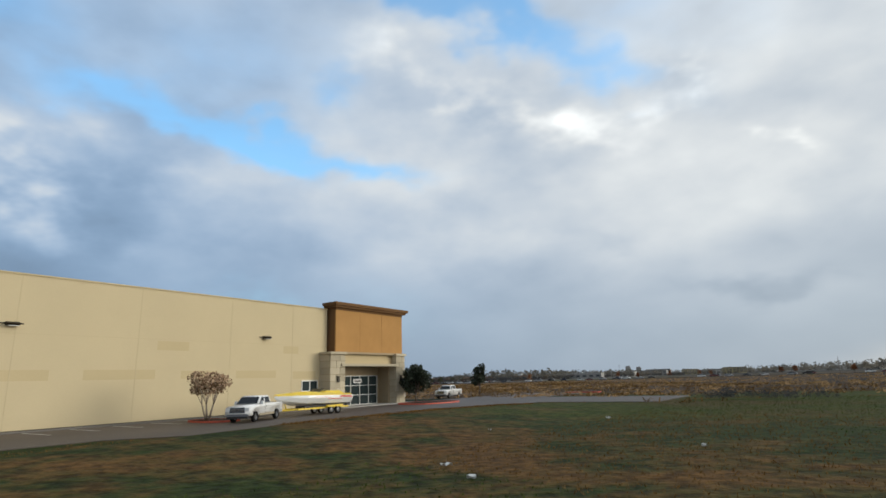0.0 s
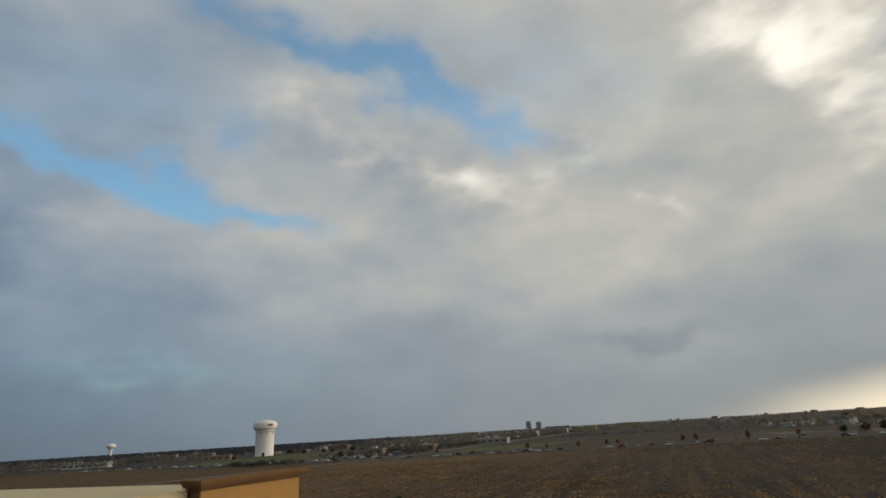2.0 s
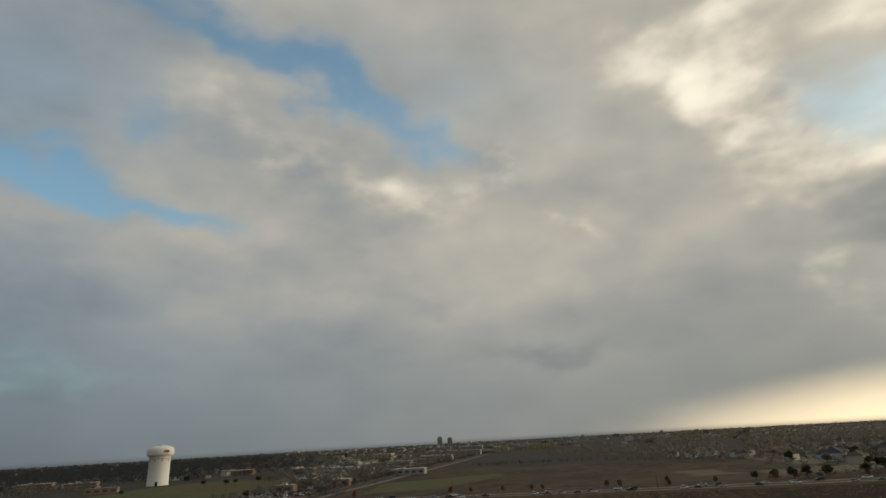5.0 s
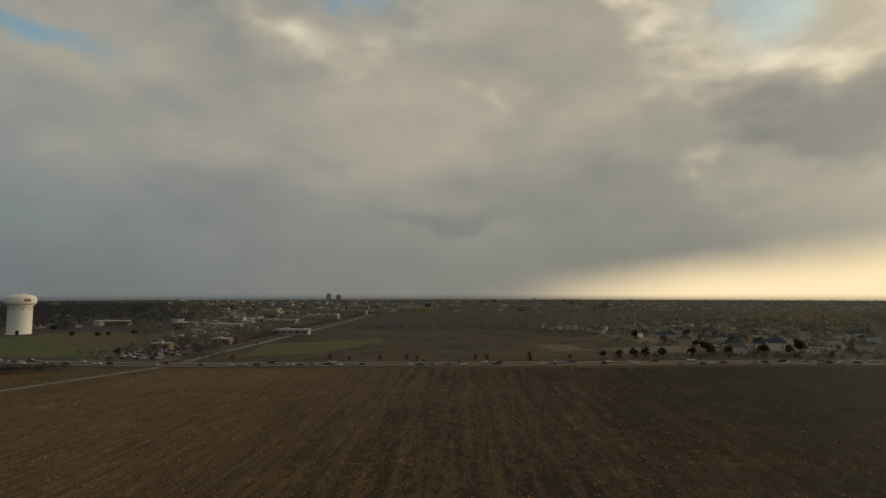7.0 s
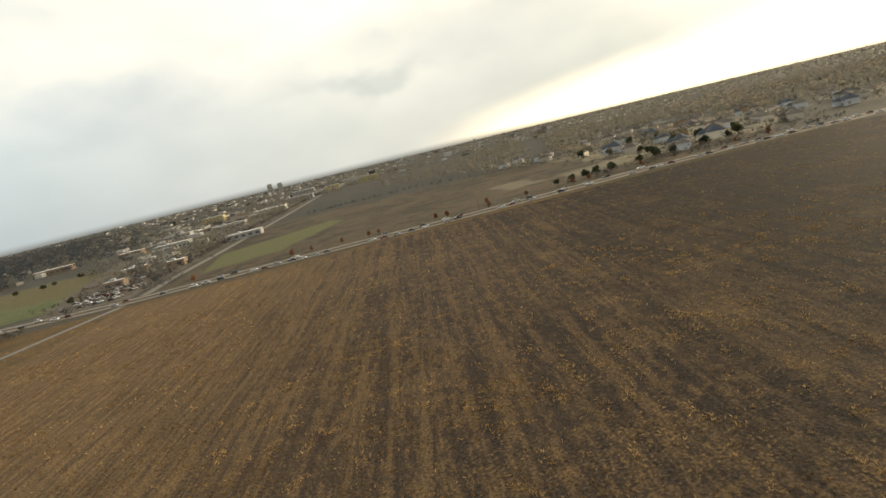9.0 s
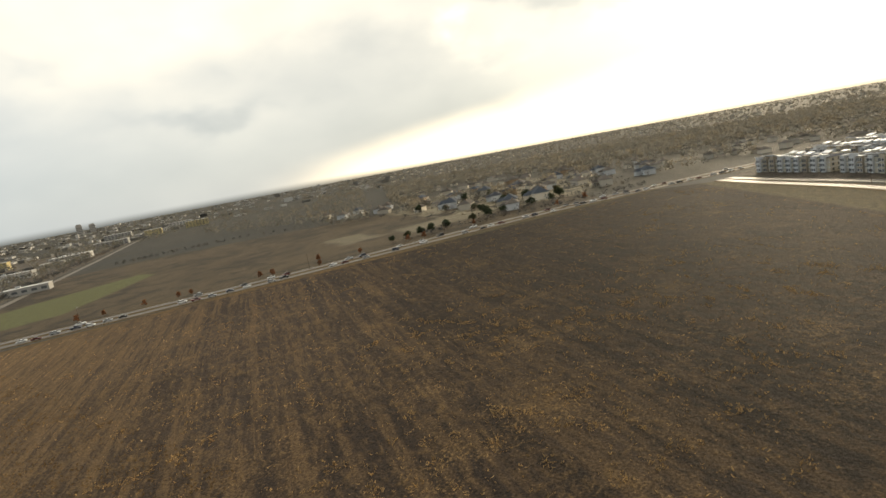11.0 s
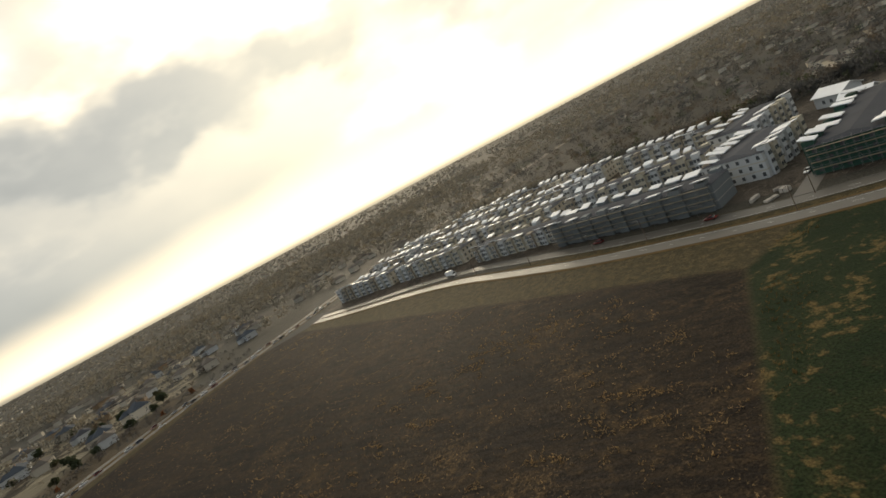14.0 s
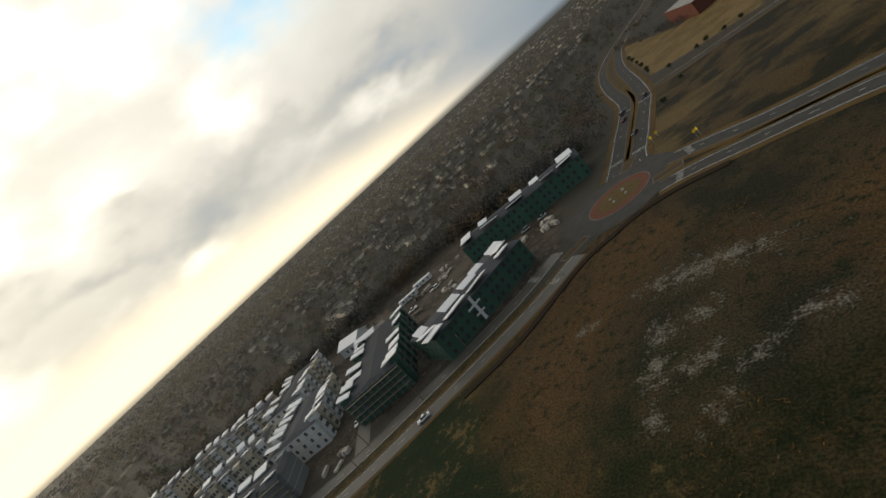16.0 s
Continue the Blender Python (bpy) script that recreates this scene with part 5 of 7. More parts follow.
def shed_plate(w, d, up):
    """A tilted white roof plate, low at y = 0, high at y = d's far side towards -y."""
    key = ("plate", round(w, 1), round(d, 1), round(up, 1))
    if key not in win_cache:
        v = [(-w / 2, -d / 2, up), (w / 2, -d / 2, up), (w / 2, d / 2, 0), (-w / 2, d / 2, 0)]
        v += [(x, y, z - 0.32) for x, y, z in v]
        win_cache[key] = Solid().add(v, [(0, 1, 2, 3), (7, 6, 5, 4), (0, 4, 5, 1), (1, 5, 6, 2), (2, 6, 7, 3), (3, 7, 4, 0)]).mesh("roof_plate", ROOF_WHITE)
    return win_cache[key]


def apartment(corner, az, length, width, height, wall, label, seed, plates=(), pitch=8.4, trim=None, group="apartment blocks", glaze=True, ends=True, frames=True):
    """A block whose long side starts at corner and runs along az, with its width to the right of that way.
    Bays with tilted white roof plates alternate with recessed balconies on both long sides."""
    rnd = random.Random(seed)
    m = pose(corner[0], corner[1], 0, 0, 0, 90 - az)      # x along, -y to the right
    top = thing("apartment_block", m, label, "apartment block", group)
    eave = height - 1.1
    floors = 3 if height < 12.5 else 4
    fh = eave / floors
    part("wall", Solid().box(0, length, -width, 0, 0, eave), wall, top)
    r = Solid()
    yc = -width / 2
    v = [(-0.4, 0.4, eave), (length + 0.4, 0.4, eave), (length + 0.4, -width - 0.4, eave), (-0.4, -width - 0.4, eave), (3.5, yc, height), (length - 3.5, yc, height)]
    r.add(v, [(1, 0, 4, 5), (3, 2, 5, 4), (0, 3, 4), (2, 1, 5), (0, 1, 2, 3)])
    part("roof", r, ROOF_DARK, top, "charcoal low-pitched roof")
    for j in range(1, floors):
        part("floor_band", Solid().box(-0.06, length + 0.06, -width - 0.06, 0.06, j * fh - 0.18, j * fh + 0.12), trim or CONCRETE, top)
    if plates:
        # a flat shell: black panels as the dark inside of open windows, roof plates in loose groups
        hole = Solid().box(-0.65, 0.65, -0.035, 0.04, -0.8, 0.8).mesh("window", BLACK_TRIM)
        for j in range(floors):
            for i in range(int(length / 3.4)):
                part("window", hole, BLACK_TRIM, top, m=pose(2.0 + i * 3.4 + (0.5 if i % 3 else -0.3), 0.03, (j + 0.52) * fh, 0, 0, 180))
        for at, over, w, d in plates:
            part("roof_plate", shed_plate(w, d, 0.9), ROOF_WHITE, top, m=pose(at * length, -over * width, height + 0.25 + rnd.uniform(-0.3, 0.3), rnd.uniform(-3, 3), rnd.uniform(-4, 4), 180 * (over < 0.5) + rnd.uniform(-4, 4)))
    n = max(1, round(length / pitch))
    step = length / n
    for i in range(0 if plates else n):
        x = (i + 0.5) * step
        for side, y0 in ((1, 0.0), (-1, -width)):
            bw = step * rnd.uniform(0.42, 0.52)
            bx = x + rnd.uniform(-0.12, 0.12) * step
            out = rnd.uniform(0.9, 1.5)
            hz = height - rnd.uniform(-0.8, 0.6)
            ya, yb = (y0 - 2.4, y0 + out) if side > 0 else (y0 - out, y0 + 2.4)
            bay = part("bay", Solid().box(bx - bw / 2, bx + bw / 2, ya, yb, 0, hz), (rnd.choice((wall, wall, wall, trim or wall, trim or wall, WALL_DUN)) if wall is not WALL_GREEN and glaze else wall), top)
            if rnd.random() < 0.80:
                pw, pd, up = step * rnd.uniform(0.46, 0.76), width * rnd.uniform(0.21, 0.32), rnd.uniform(0.2, 1.2)
                part("roof_plate", shed_plate(pw, pd, up), ROOF_WHITE, bay, m=pose(bx, y0 + side * (out - pd / 2 + 0.8), hz + 0.36, rnd.uniform(-3, 3), rnd.uniform(-3, 3), (180 if side > 0 else 0) + rnd.uniform(-2, 2)))
            # balcony slabs and rails beside the bay
            gx0, gx1 = bx + bw / 2 + 0.3, bx + bw / 2 + (step - bw) * 0.55
            for j in range(floors):
                z = j * fh
                yo = (y0, y0 + 1.3) if side > 0 else (y0 - 1.3, y0)
                if j and gx1 < length - 0.5 and (side > 0 or seed in (5, 6, 7)):
                    bal = part("balcony", Solid().box(gx0, gx1, yo[0], yo[1], z - 0.1, z + 0.1), trim or CONCRETE, top)
                    ye = yo[1] if side > 0 else yo[0]
                    bars = Solid().box(gx0, gx1, ye - 0.04, ye + 0.04, z + 1.0, z + 1.1).box(gx0, gx1, ye - 0.03, ye + 0.03, z + 0.5, z + 0.56)
                    for b in range(4):
                        bars.box(gx0 + (gx1 - gx0 - 0.08) * b / 3, gx0 + (gx1 - gx0 - 0.08) * b / 3 + 0.08, ye - 0.03, ye + 0.03, z + 0.1, z + 1.0)
                    part("railing", bars, TUBE, bal)
                if glaze and (side > 0 or seed in (5, 6, 7)):
                    pane, fr = window_piece(1.25, 1.5)
                    wide, wfr = window_piece(1.9, 2.0)
                    for wx, wy, piece, frm, wz in ((bx - bw / 4, y0 + side * out, pane, fr, z + fh * 0.52), (bx + bw / 4, y0 + side * out, pane, fr, z + fh * 0.52), ((gx0 + gx1) / 2, y0, wide, wfr, z + 1.25)):
                        if wx < length - 1.2:
                            w = part("window", piece, WINDOW_GLASS, top, m=pose(wx, wy + side * 0.03, wz, 0, 0, 180 if side > 0 else 0))
                            if frames and side > 0 and seed in (2, 3, 5):
                                part("frame", frm, ALUMINIUM, w)
    if ends and glaze:
        pane, fr = window_piece(1.3, 1.6)
        for x, turn in ((-0.03, -90), (length + 0.03, 90)):
            for j in range(floors):
                for i in range(int(width / 4.0)):
                    w = part("window", pane, WINDOW_GLASS, top, m=pose(x, -2.2 - i * 4.0, j * fh + fh * 0.52, 0, 0, turn))
                    if frames and seed == 5:
                        part("frame", fr, ALUMINIUM, w)
    return top


def scaffold(corner, az, length, out, height, lifts, label):
    """Scaffolding along a face: standards, ledgers and planked lifts."""
    m = pose(corner[0], corner[1], 0, 0, 0, 90 - az)
    top = thing("scaffold", m, label, "scaffold", "scaffolds")
    n = int(length / 2.6)
    post = Solid().tube((0, 0, 0), (0, 0, height + 0.8), 0.055, n=4).mesh("standard", TUBE)
    for i in range(n + 1):
        for y in (out + 0.25, out + 1.35):
            part("standard", post, TUBE, top, m=pose(i * length / n, y, 0))
    for j in range(1, lifts + 1):
        z = height * j / (lifts + 0.3)
        part("planks", Solid().box(0, length, out + 0.25, out + 1.35, z, z + 0.10), PLANK, top)
        part("guard_rail", Solid().box(0, length, out + 1.30, out + 1.38, z + 0.95, z + 1.05), TUBE, top)
    for i in range(0, n, 3):
        part("brace", Solid().tube((i * length / n, out + 1.38, 0.3), (min(n, i + 2) * length / n, out + 1.38, height), 0.045, n=4), TUBE, top)
    return top


def bearing(a, b):
    return math.degrees(math.atan2(b[0] - a[0], b[1] - a[1])), math.hypot(b[0] - a[0], b[1] - a[1])


def block_between(a, b, width, height, wall, label, seed, **kw):
    az, length = bearing(a, b)
    return apartment(a, az, length, width, height, wall, label, seed, **kw)


# blocks along the boulevard, from the far junction to the roundabout; the width lies to the right of a -> b
block_between((442, 84), (486, 132), 15, 10.2, WALL_CREAM, "cream three-storey block with white shed roofs", 1, pitch=7.0, trim=WALL_WHITE)
block_between((384, 32), (438, 79), 15, 10.2, WALL_CREAM, "cream three-storey block beside the road", 2, pitch=7.0, trim=WALL_WHITE)
block_between((314, -13), (366, 27), 16, 8.8, WALL_CREAM, "pale three-storey block with arched ground floor", 3, pitch=7.4, trim=WALL_WHITE)
s1 = block_between((238, -54), (305, -8), 15, 11.0, WALL_GREY, "grey sheathed block wrapped in scaffolding", 4, pitch=9.5, glaze=False)
scaffold((238, -54), bearing((238, -54), (305, -8))[0], 81, 1.6, 10.4, 4, "steel scaffold on a grey block")
block_between((263.6, -66.2), (282.6, -99), 24, 11.2, WALL_WHITE, "white wrapped block with a charcoal roof strip", 5, pitch=6.6, trim=WALL_CREAM)
block_between((312, -98), (334, -136), 22, 11.2, WALL_WHITE, "white wrapped block behind the site road", 6, pitch=6.6, trim=WALL_CREAM)
block_between((221, -79), (256.8, -129.7), 24.3, 11.0, WALL_GREEN, "dark green sheathed block with rows of white roof plates", 7, pitch=7.6, trim=WALL_GREEN)
scaffold((201.2, -93), bearing((201.2, -93), (221, -79))[0], 24, 0.2, 10.0, 4, "steel scaffold on the end of a green block")
g2 = block_between((161.5, -141), (182, -96), 21.5, 11.0, WALL_GREEN, "green sheathed block beside the boulevard", 8, plates=[(.97, .08, 8, 6.5), (.96, .36, 7.5, 6.5), (.95, .62, 5, 5), (.72, .10, 11, 4.5), (.66, .52, 9, 5), (.47, .12, 10, 4.5), (.44, .55, 8, 4.5), (.30, .62, 6, 4), (.16, .10, 6, 5), (.10, .36, 6, 5.5), (.07, .62, 7, 5)], pitch=8.4, trim=WALL_GREEN)
block_between((150, -199), (210, -171), 18, 11.0, WALL_GREEN, "green sheathed block near the roundabout", 9, plates=[(.95, .15, 6, 6), (.96, .50, 6, 6), (.80, .65, 5, 4), (.74, .12, 9, 4.5), (.52, .15, 9, 4.5), (.50, .60, 7, 4), (.34, .60, 5, 4), (.24, .12, 7, 4.5), (.10, .15, 8, 5), (.08, .55, 8, 5)], pitch=8.4, trim=WALL_GREEN)
# white wrap on the stair bay of the green block
wrap = part("stair_wrap", Solid().box(29.8, 31.0, 0.05, 0.32, 0.6, 10.4), WALL_WHITE, g2, "white house wrap in a cross")
part("wrap_arm", Solid().box(27.6, 33.8, 0.07, 0.30, 6.8, 7.5), WALL_WHITE, wrap)
part("wrap_arm", Solid().box(28.4, 32.6, 0.07, 0.30, 3.5, 4.1), WALL_WHITE, wrap)
# rows behind
block_between((289, -82), (346, -29), 15, 11.2, WALL_CREAM, "cream block in the second row", 10, pitch=7.2, trim=WALL_WHITE, frames=False)
block_between((353, -24), (402, 14), 15, 11.2, WALL_CREAM, "cream block in the second row with white roof plates", 11, pitch=7.2, trim=WALL_WHITE, frames=False)
block_between((412, 10), (458, 54), 15, 11.2, WALL_CREAM, "cream block behind the corner row", 12, pitch=7.0, trim=WALL_WHITE, frames=False)
block_between((464, 60), (510, 104), 15, 11.2, WALL_WHITE, "pale block behind the corner row", 13, pitch=7.0, trim=WALL_CREAM, frames=False)
block_between((336, -113), (396, -82), 15, 11.2, WALL_CREAM, "cream block at the back of the site", 14, pitch=7.2, trim=WALL_WHITE, frames=False)
block_between((372, -56), (412, -22), 15, 11.2, WALL_WHITE, "white block inside the site", 15, pitch=7.2, trim=WALL_CREAM, frames=False)
block_between((424, -22), (476, 26), 15, 11.2, WALL_CREAM, "cream block inside the site", 16, pitch=7.2, trim=WALL_WHITE, frames=False)
block_between((484, 32), (536, 80), 15, 11.2, WALL_CREAM, "cream block at the far edge of the site", 17, pitch=7.2, trim=WALL_WHITE, frames=False)
block_between((406, -78), (462, -36), 15, 11.2, WALL_CREAM, "cream block along the wood edge", 18, pitch=7.2, trim=WALL_WHITE, frames=False)
block_between((470, -30), (530, 22), 15, 11.2, WALL_CREAM, "cream block along the far wood edge", 19, pitch=7.2, trim=WALL_WHITE, frames=False)


def clubhouse(m, label, l, w, h, rise, wall=WALL_WHITE):
    top = thing("clubhouse", m, label, "clubhouse")
    part("wall", Solid().box(0, l, -w, 0, 0, h), wall, top)
    part("roof", Solid().gable(0, l, -w, 0, h + 0.1, h + rise, 0.8), ROOF_WHITE, top, "white pitched roof")
    part("gable_wall", Solid().add([(0.05, -w, h), (0.05, 0, h), (0.05, -w / 2, h + rise - 0.35), (0.35, -w, h), (0.35, 0, h), (0.35, -w / 2, h + rise - 0.35)], [(0, 1, 2), (5, 4, 3), (0, 3, 4, 1), (1, 4, 5, 2), (2, 5, 3, 0)]), wall, top)
    pane, fr = window_piece(1.5, 1.7)
    for i in range(int(l / 4)):
        part("window", pane, WINDOW_GLASS, top, m=pose(2 + i * 4, 0.03, h * 0.5, 0, 0, 180))
        part("window", pane, WINDOW_GLASS, top, m=pose(2 + i * 4, -w - 0.03, h * 0.5))
    for i in range(int(w / 4)):
        part("window", pane, WINDOW_GLASS, top, m=pose(-0.03, -2 - i * 4, h * 0.5, 0, 0, -90))


clubhouse(toward(288, -150, 82, 0), "white clubhouse with a pitched white roof", 15, 12, 5.4, 3.0)
clubhouse(toward(268, -146, 62, 0), "low white clubhouse wing", 12, 9, 5.0, 2.2)
clubhouse(toward(414, -52, 50, 0), "hall with a broad white roof in the site", 22, 17, 8.0, 1.2, WALL_CREAM)

# site clutter between the blocks
crates = material("stacked_site_goods", (0.34, 0.31, 0.27), 0.9, grain=0.4, grain_size=1.0, vary=0.9)
rnd = random.Random(5)


def pallet_stack(m, w, l, h):
    top = thing("pallet_stack", m, "pale stack of building material on the bare site", "material stack", "stacks on the building site")
    for j in range(2):
        part("board", Solid().box(-w / 2, w / 2, -l / 2 + j * (l - 0.2), -l / 2 + j * (l - 0.2) + 0.2, 0, 0.15), PLANK, top)
    part("load", Solid().box(-w / 2, w / 2, -l / 2, l / 2, 0.15, 0.15 + h, tx=0.06, ty=0.06), crates, top)
    part("strap", Solid().box(-w / 2 - 0.02, w / 2 + 0.02, -0.08, 0.08, 0.15, 0.18 + h), DARK_METAL, top)


for cx, cy, sx, sy, n in ((247, -184, 10, 14, 14), (226, -66, 6, 5, 6), (168, -168, 12, 6, 10), (258, -60, 6, 6, 4), (200, -150, 12, 10, 8), (230, -160, 12, 8, 6)):
    for _ in range(n):
        pallet_stack(pose(cx + rnd.uniform(-sx, sx), cy + rnd.uniform(-sy, sy), 0, 0, 0, rnd.uniform(0, 180)), rnd.uniform(1.2, 2.6), rnd.uniform(1.6, 5.5), rnd.uniform(0.5, 1.6))


def site_cabin(m, label):
    top = thing("site_cabin", m, label, "site cabin", "site cabins")
    part("shell", Solid().box(-6, 6, -1.5, 1.5, 0.4, 3.0), WALL_WHITE, top)
    part("roof", Solid().box(-6.1, 6.1, -1.6, 1.6, 3.0, 3.15, tx=0.2, ty=0.3), ROOF_WHITE, top)
    part("skids", Solid().box(-5.8, 5.8, -1.2, 1.2, 0, 0.4), DARK_METAL, top)
    for x in (-4, -1, 3.5):
        part("window", Solid().box(x - 0.6, x + 0.6, 1.48, 1.53, 1.5, 2.5), WINDOW_GLASS, top)
    part("door", Solid().box(1.0, 1.9, 1.48, 1.54, 0.45, 2.5), CONCRETE, top)


site_cabin(pose(266, -178, 0, 0, 0, 35), "white site cabin near stacked goods")
site_cabin(pose(262, -190, 0, 0, 0, 30), "white site cabin at the wood edge")


def utility_pole(x, y, h, label, arm=2.4, turn=0.0):
    top = thing("street_pole", pose(x, y, 0, 0, 0, turn), label, "pole", "street poles")
    part("shaft", Solid().tube((0, 0, 0), (0, 0, h), 0.16, 0.09, 8), POLE_WOOD, top)
    part("arm", Solid().tube((0, 0, h - 0.3), (arm, 0, h), 0.06, 0.05, 6), STEEL, top)
    part("lamp_head", Solid().box(arm - 0.1, arm + 0.7, -0.15, 0.15, h - 0.08, h + 0.08, ty=0.04), DARK_METAL, top)


for x, y in ((201, -56), (207, -67), (245, -27), (264, -12), (298, 9), (338, 32), (186, -79), (172, -95), (381, 62)):
    utility_pole(x, y, 9.0, "dark street lamp pole on the boulevard", turn=135)
for x, y in ((230, 336), (318, 296), (385, 262), (120, 398), (20, 452)):
    utility_pole(x, y, 9.5, "dark lamp pole beside the long road", turn=60)

# ---------------------------------------------------------------- traffic


def car(m, label, body, shape="saloon", group="cars on the long road"):
    """Nose towards +x, wheels on z = 0."""
    top = thing("car", m, label, "car", group)
    if shape == "saloon":
        hull = [(2.30, 0.40), (2.34, 0.62), (2.15, 0.80), (1.05, 0.92), (-1.60, 0.98), (-2.25, 0.94), (-2.34, 0.60), (-2.28, 0.36)]
        cab, half = [(1.05, 0.92), (0.30, 1.42), (-0.75, 1.45), (-1.65, 0.97)], 0.88
    elif shape == "suv":
        hull = [(2.35, 0.45), (2.40, 0.78), (2.20, 1.00), (1.10, 1.08), (-2.25, 1.10), (-2.38, 0.80), (-2.34, 0.42)]
        cab, half = [(1.10, 1.08), (0.45, 1.70), (-1.80, 1.74), (-2.25, 1.10)], 0.93
    else:
        hull = [(2.70, 0.50), (2.75, 0.85), (2.50, 1.08), (1.35, 1.16), (-2.70, 1.20), (-2.75, 0.55)]
        cab, half = [(1.35, 1.15), (0.70, 1.80), (-0.55, 1.84), (-0.75, 1.19)], 0.95
    part("body", Solid().prism(hull, -half, half, 0.10), body, top)
    n = len(cab)
    z0 = cab[0][1]
    v = [(x, y * (half - 0.10 - 0.22 * (z - z0)), z) for y in (-1, 1) for x, z in cab]
    s = Solid().add(v, [(i, (i + 1) % n, n + (i + 1) % n, n + i) for i in range(n)] + [tuple(range(n - 1, -1, -1)), tuple(range(n, 2 * n))])
    part("glasshouse", s, CAR_GLASS, top, "dark tinted windows")
    zr = cab[1][1]
    part("roof", Solid().box(cab[2][0] - 0.05, cab[1][0] + 0.05, -half + 0.22, half - 0.22, zr - 0.02, zr + 0.06, tx=0.08, ty=0.08), body, top)
    r = 0.33 if shape == "saloon" else 0.38
    for x in (1.42, -1.38) if shape != "truck" else (1.75, -1.75):
        for sgn in (-1, 1):
            wheel_part(top, x, sgn * (half - 0.10), r, 0.22, sgn)
    xf = hull[1][0]
    for sgn in (-1, 1):
        part("headlight", Solid().box(xf - 0.22, xf + 0.01, sgn * (half - 0.22) - 0.16, sgn * (half - 0.22) + 0.16, 0.60, 0.76), LAMP_LENS, top)
        part("tail_light", Solid().box(-xf - 0.01, -xf + 0.14, sgn * (half - 0.16) - 0.12, sgn * (half - 0.16) + 0.12, 0.66, 0.86), RED_LENS, top)
    return top


PAINTS = [("white", WHITE_PAINT), ("silver", SILVER_PAINT), ("black", BLACK_PAINT), ("white", WHITE_PAINT), ("dark red", RED_PAINT), ("silver", SILVER_PAINT), ("dark blue", BLUE_PAINT)]
SHAPES = ["saloon", "suv", "truck", "suv", "saloon"]
NOUN = {"saloon": "saloon car", "suv": "tall estate car", "truck": "pickup"}
first = {}
rnd = random.Random(11)


def place_car(m, i, where):
    name, mat = PAINTS[i % len(PAINTS)]
    shape = SHAPES[i % len(SHAPES)]
    if (name, shape) not in first:
        first[(name, shape)] = car(m, "%s %s %s" % (name, NOUN[shape], where), mat, shape)
    else:
        tagged(copy_thing(first[(name, shape)], m), "%s %s %s" % (name, NOUN[shape], where))


def along(line, s):
    """The point s metres along the line and its direction."""
    for a, b in zip(line, line[1:]):
        d = (b - a).length
        if s <= d:
            return a.lerp(b, s / d), (b - a) / d
        s -= d
    return line[-1], (line[-1] - line[-2]).normalized()


near_lane, far_lane = offset_line(long_line, 4.6), offset_line(long_line, -4.6)
total_len = sum((b - a).length for a, b in zip(long_line, long_line[1:]))
s_at, count = 90.0, 0
while s_at < total_len - 520:
    s_at += rnd.choice((7.5, 8.5, 9.5, 14.0, 20.0, 30.0))
    p, u = along(near_lane if rnd.random() < 0.55 else offset_line(long_line, 8.0), s_at)
    place_car(pose(p.x, p.y, 0.062, 0, 0, math.degrees(math.atan2(u.y, u.x))), count, "in a queue on the long road")
    count += 1
s_at = 110.0
while s_at < total_len - 540:
    s_at += rnd.choice((9.0, 16.0, 26.0, 40.0, 60.0))
    p, u = along(far_lane if rnd.random() < 0.6 else offset_line(long_line, -8.0), s_at)
    place_car(pose(p.x, p.y, 0.062, 0, 0, math.degrees(math.atan2(-u.y, -u.x))), count, "on the far carriageway")
    count += 1
# the crossroads car park
for i in range(40):
    a, b = i % 10, i // 10
    q = Vector((14, 478)) + Vector((0.84, -0.545)) * (b * 11.0 - 30) + Vector((0.545, 0.84)) * (a * 5.2)
    if rnd.random() < 0.5:
        place_car(pose(q.x, q.y, 0.0, 0, 0, rnd.choice((-33, 147))), count, "parked by the crossroads")
        count += 1
for x, y, az, shape_i, where in ((180.5, -70.5, 44, 0, "driving on the boulevard"), (142, -245, 190, 4, "waiting at the crossing"), (145, -258, 190, 6, "on the cross road"), (131, -214, 10, 9, "on the cross road"),
                                 (133, -262, 12, 13, "on the cross road"), (228, -82, 330, 0, "parked on the site road"), (231, -88, 330, 4, "parked on the site road"), (238, -96, 330, 2, "parked on the site road"),
                                 (275, -18, 50, 11, "parked by the scaffold"), (232, -46, 50, 4, "parked by the scaffold"), (250, -160, 60, 7, "parked behind the blocks"), (240, -172, 60, 3, "parked behind the blocks"), (180, -176, 60, 8, "parked behind the blocks"), (172, -180, 60, 5, "parked behind the blocks")):
    place_car(toward(x, y, az, 0.062), shape_i, where)


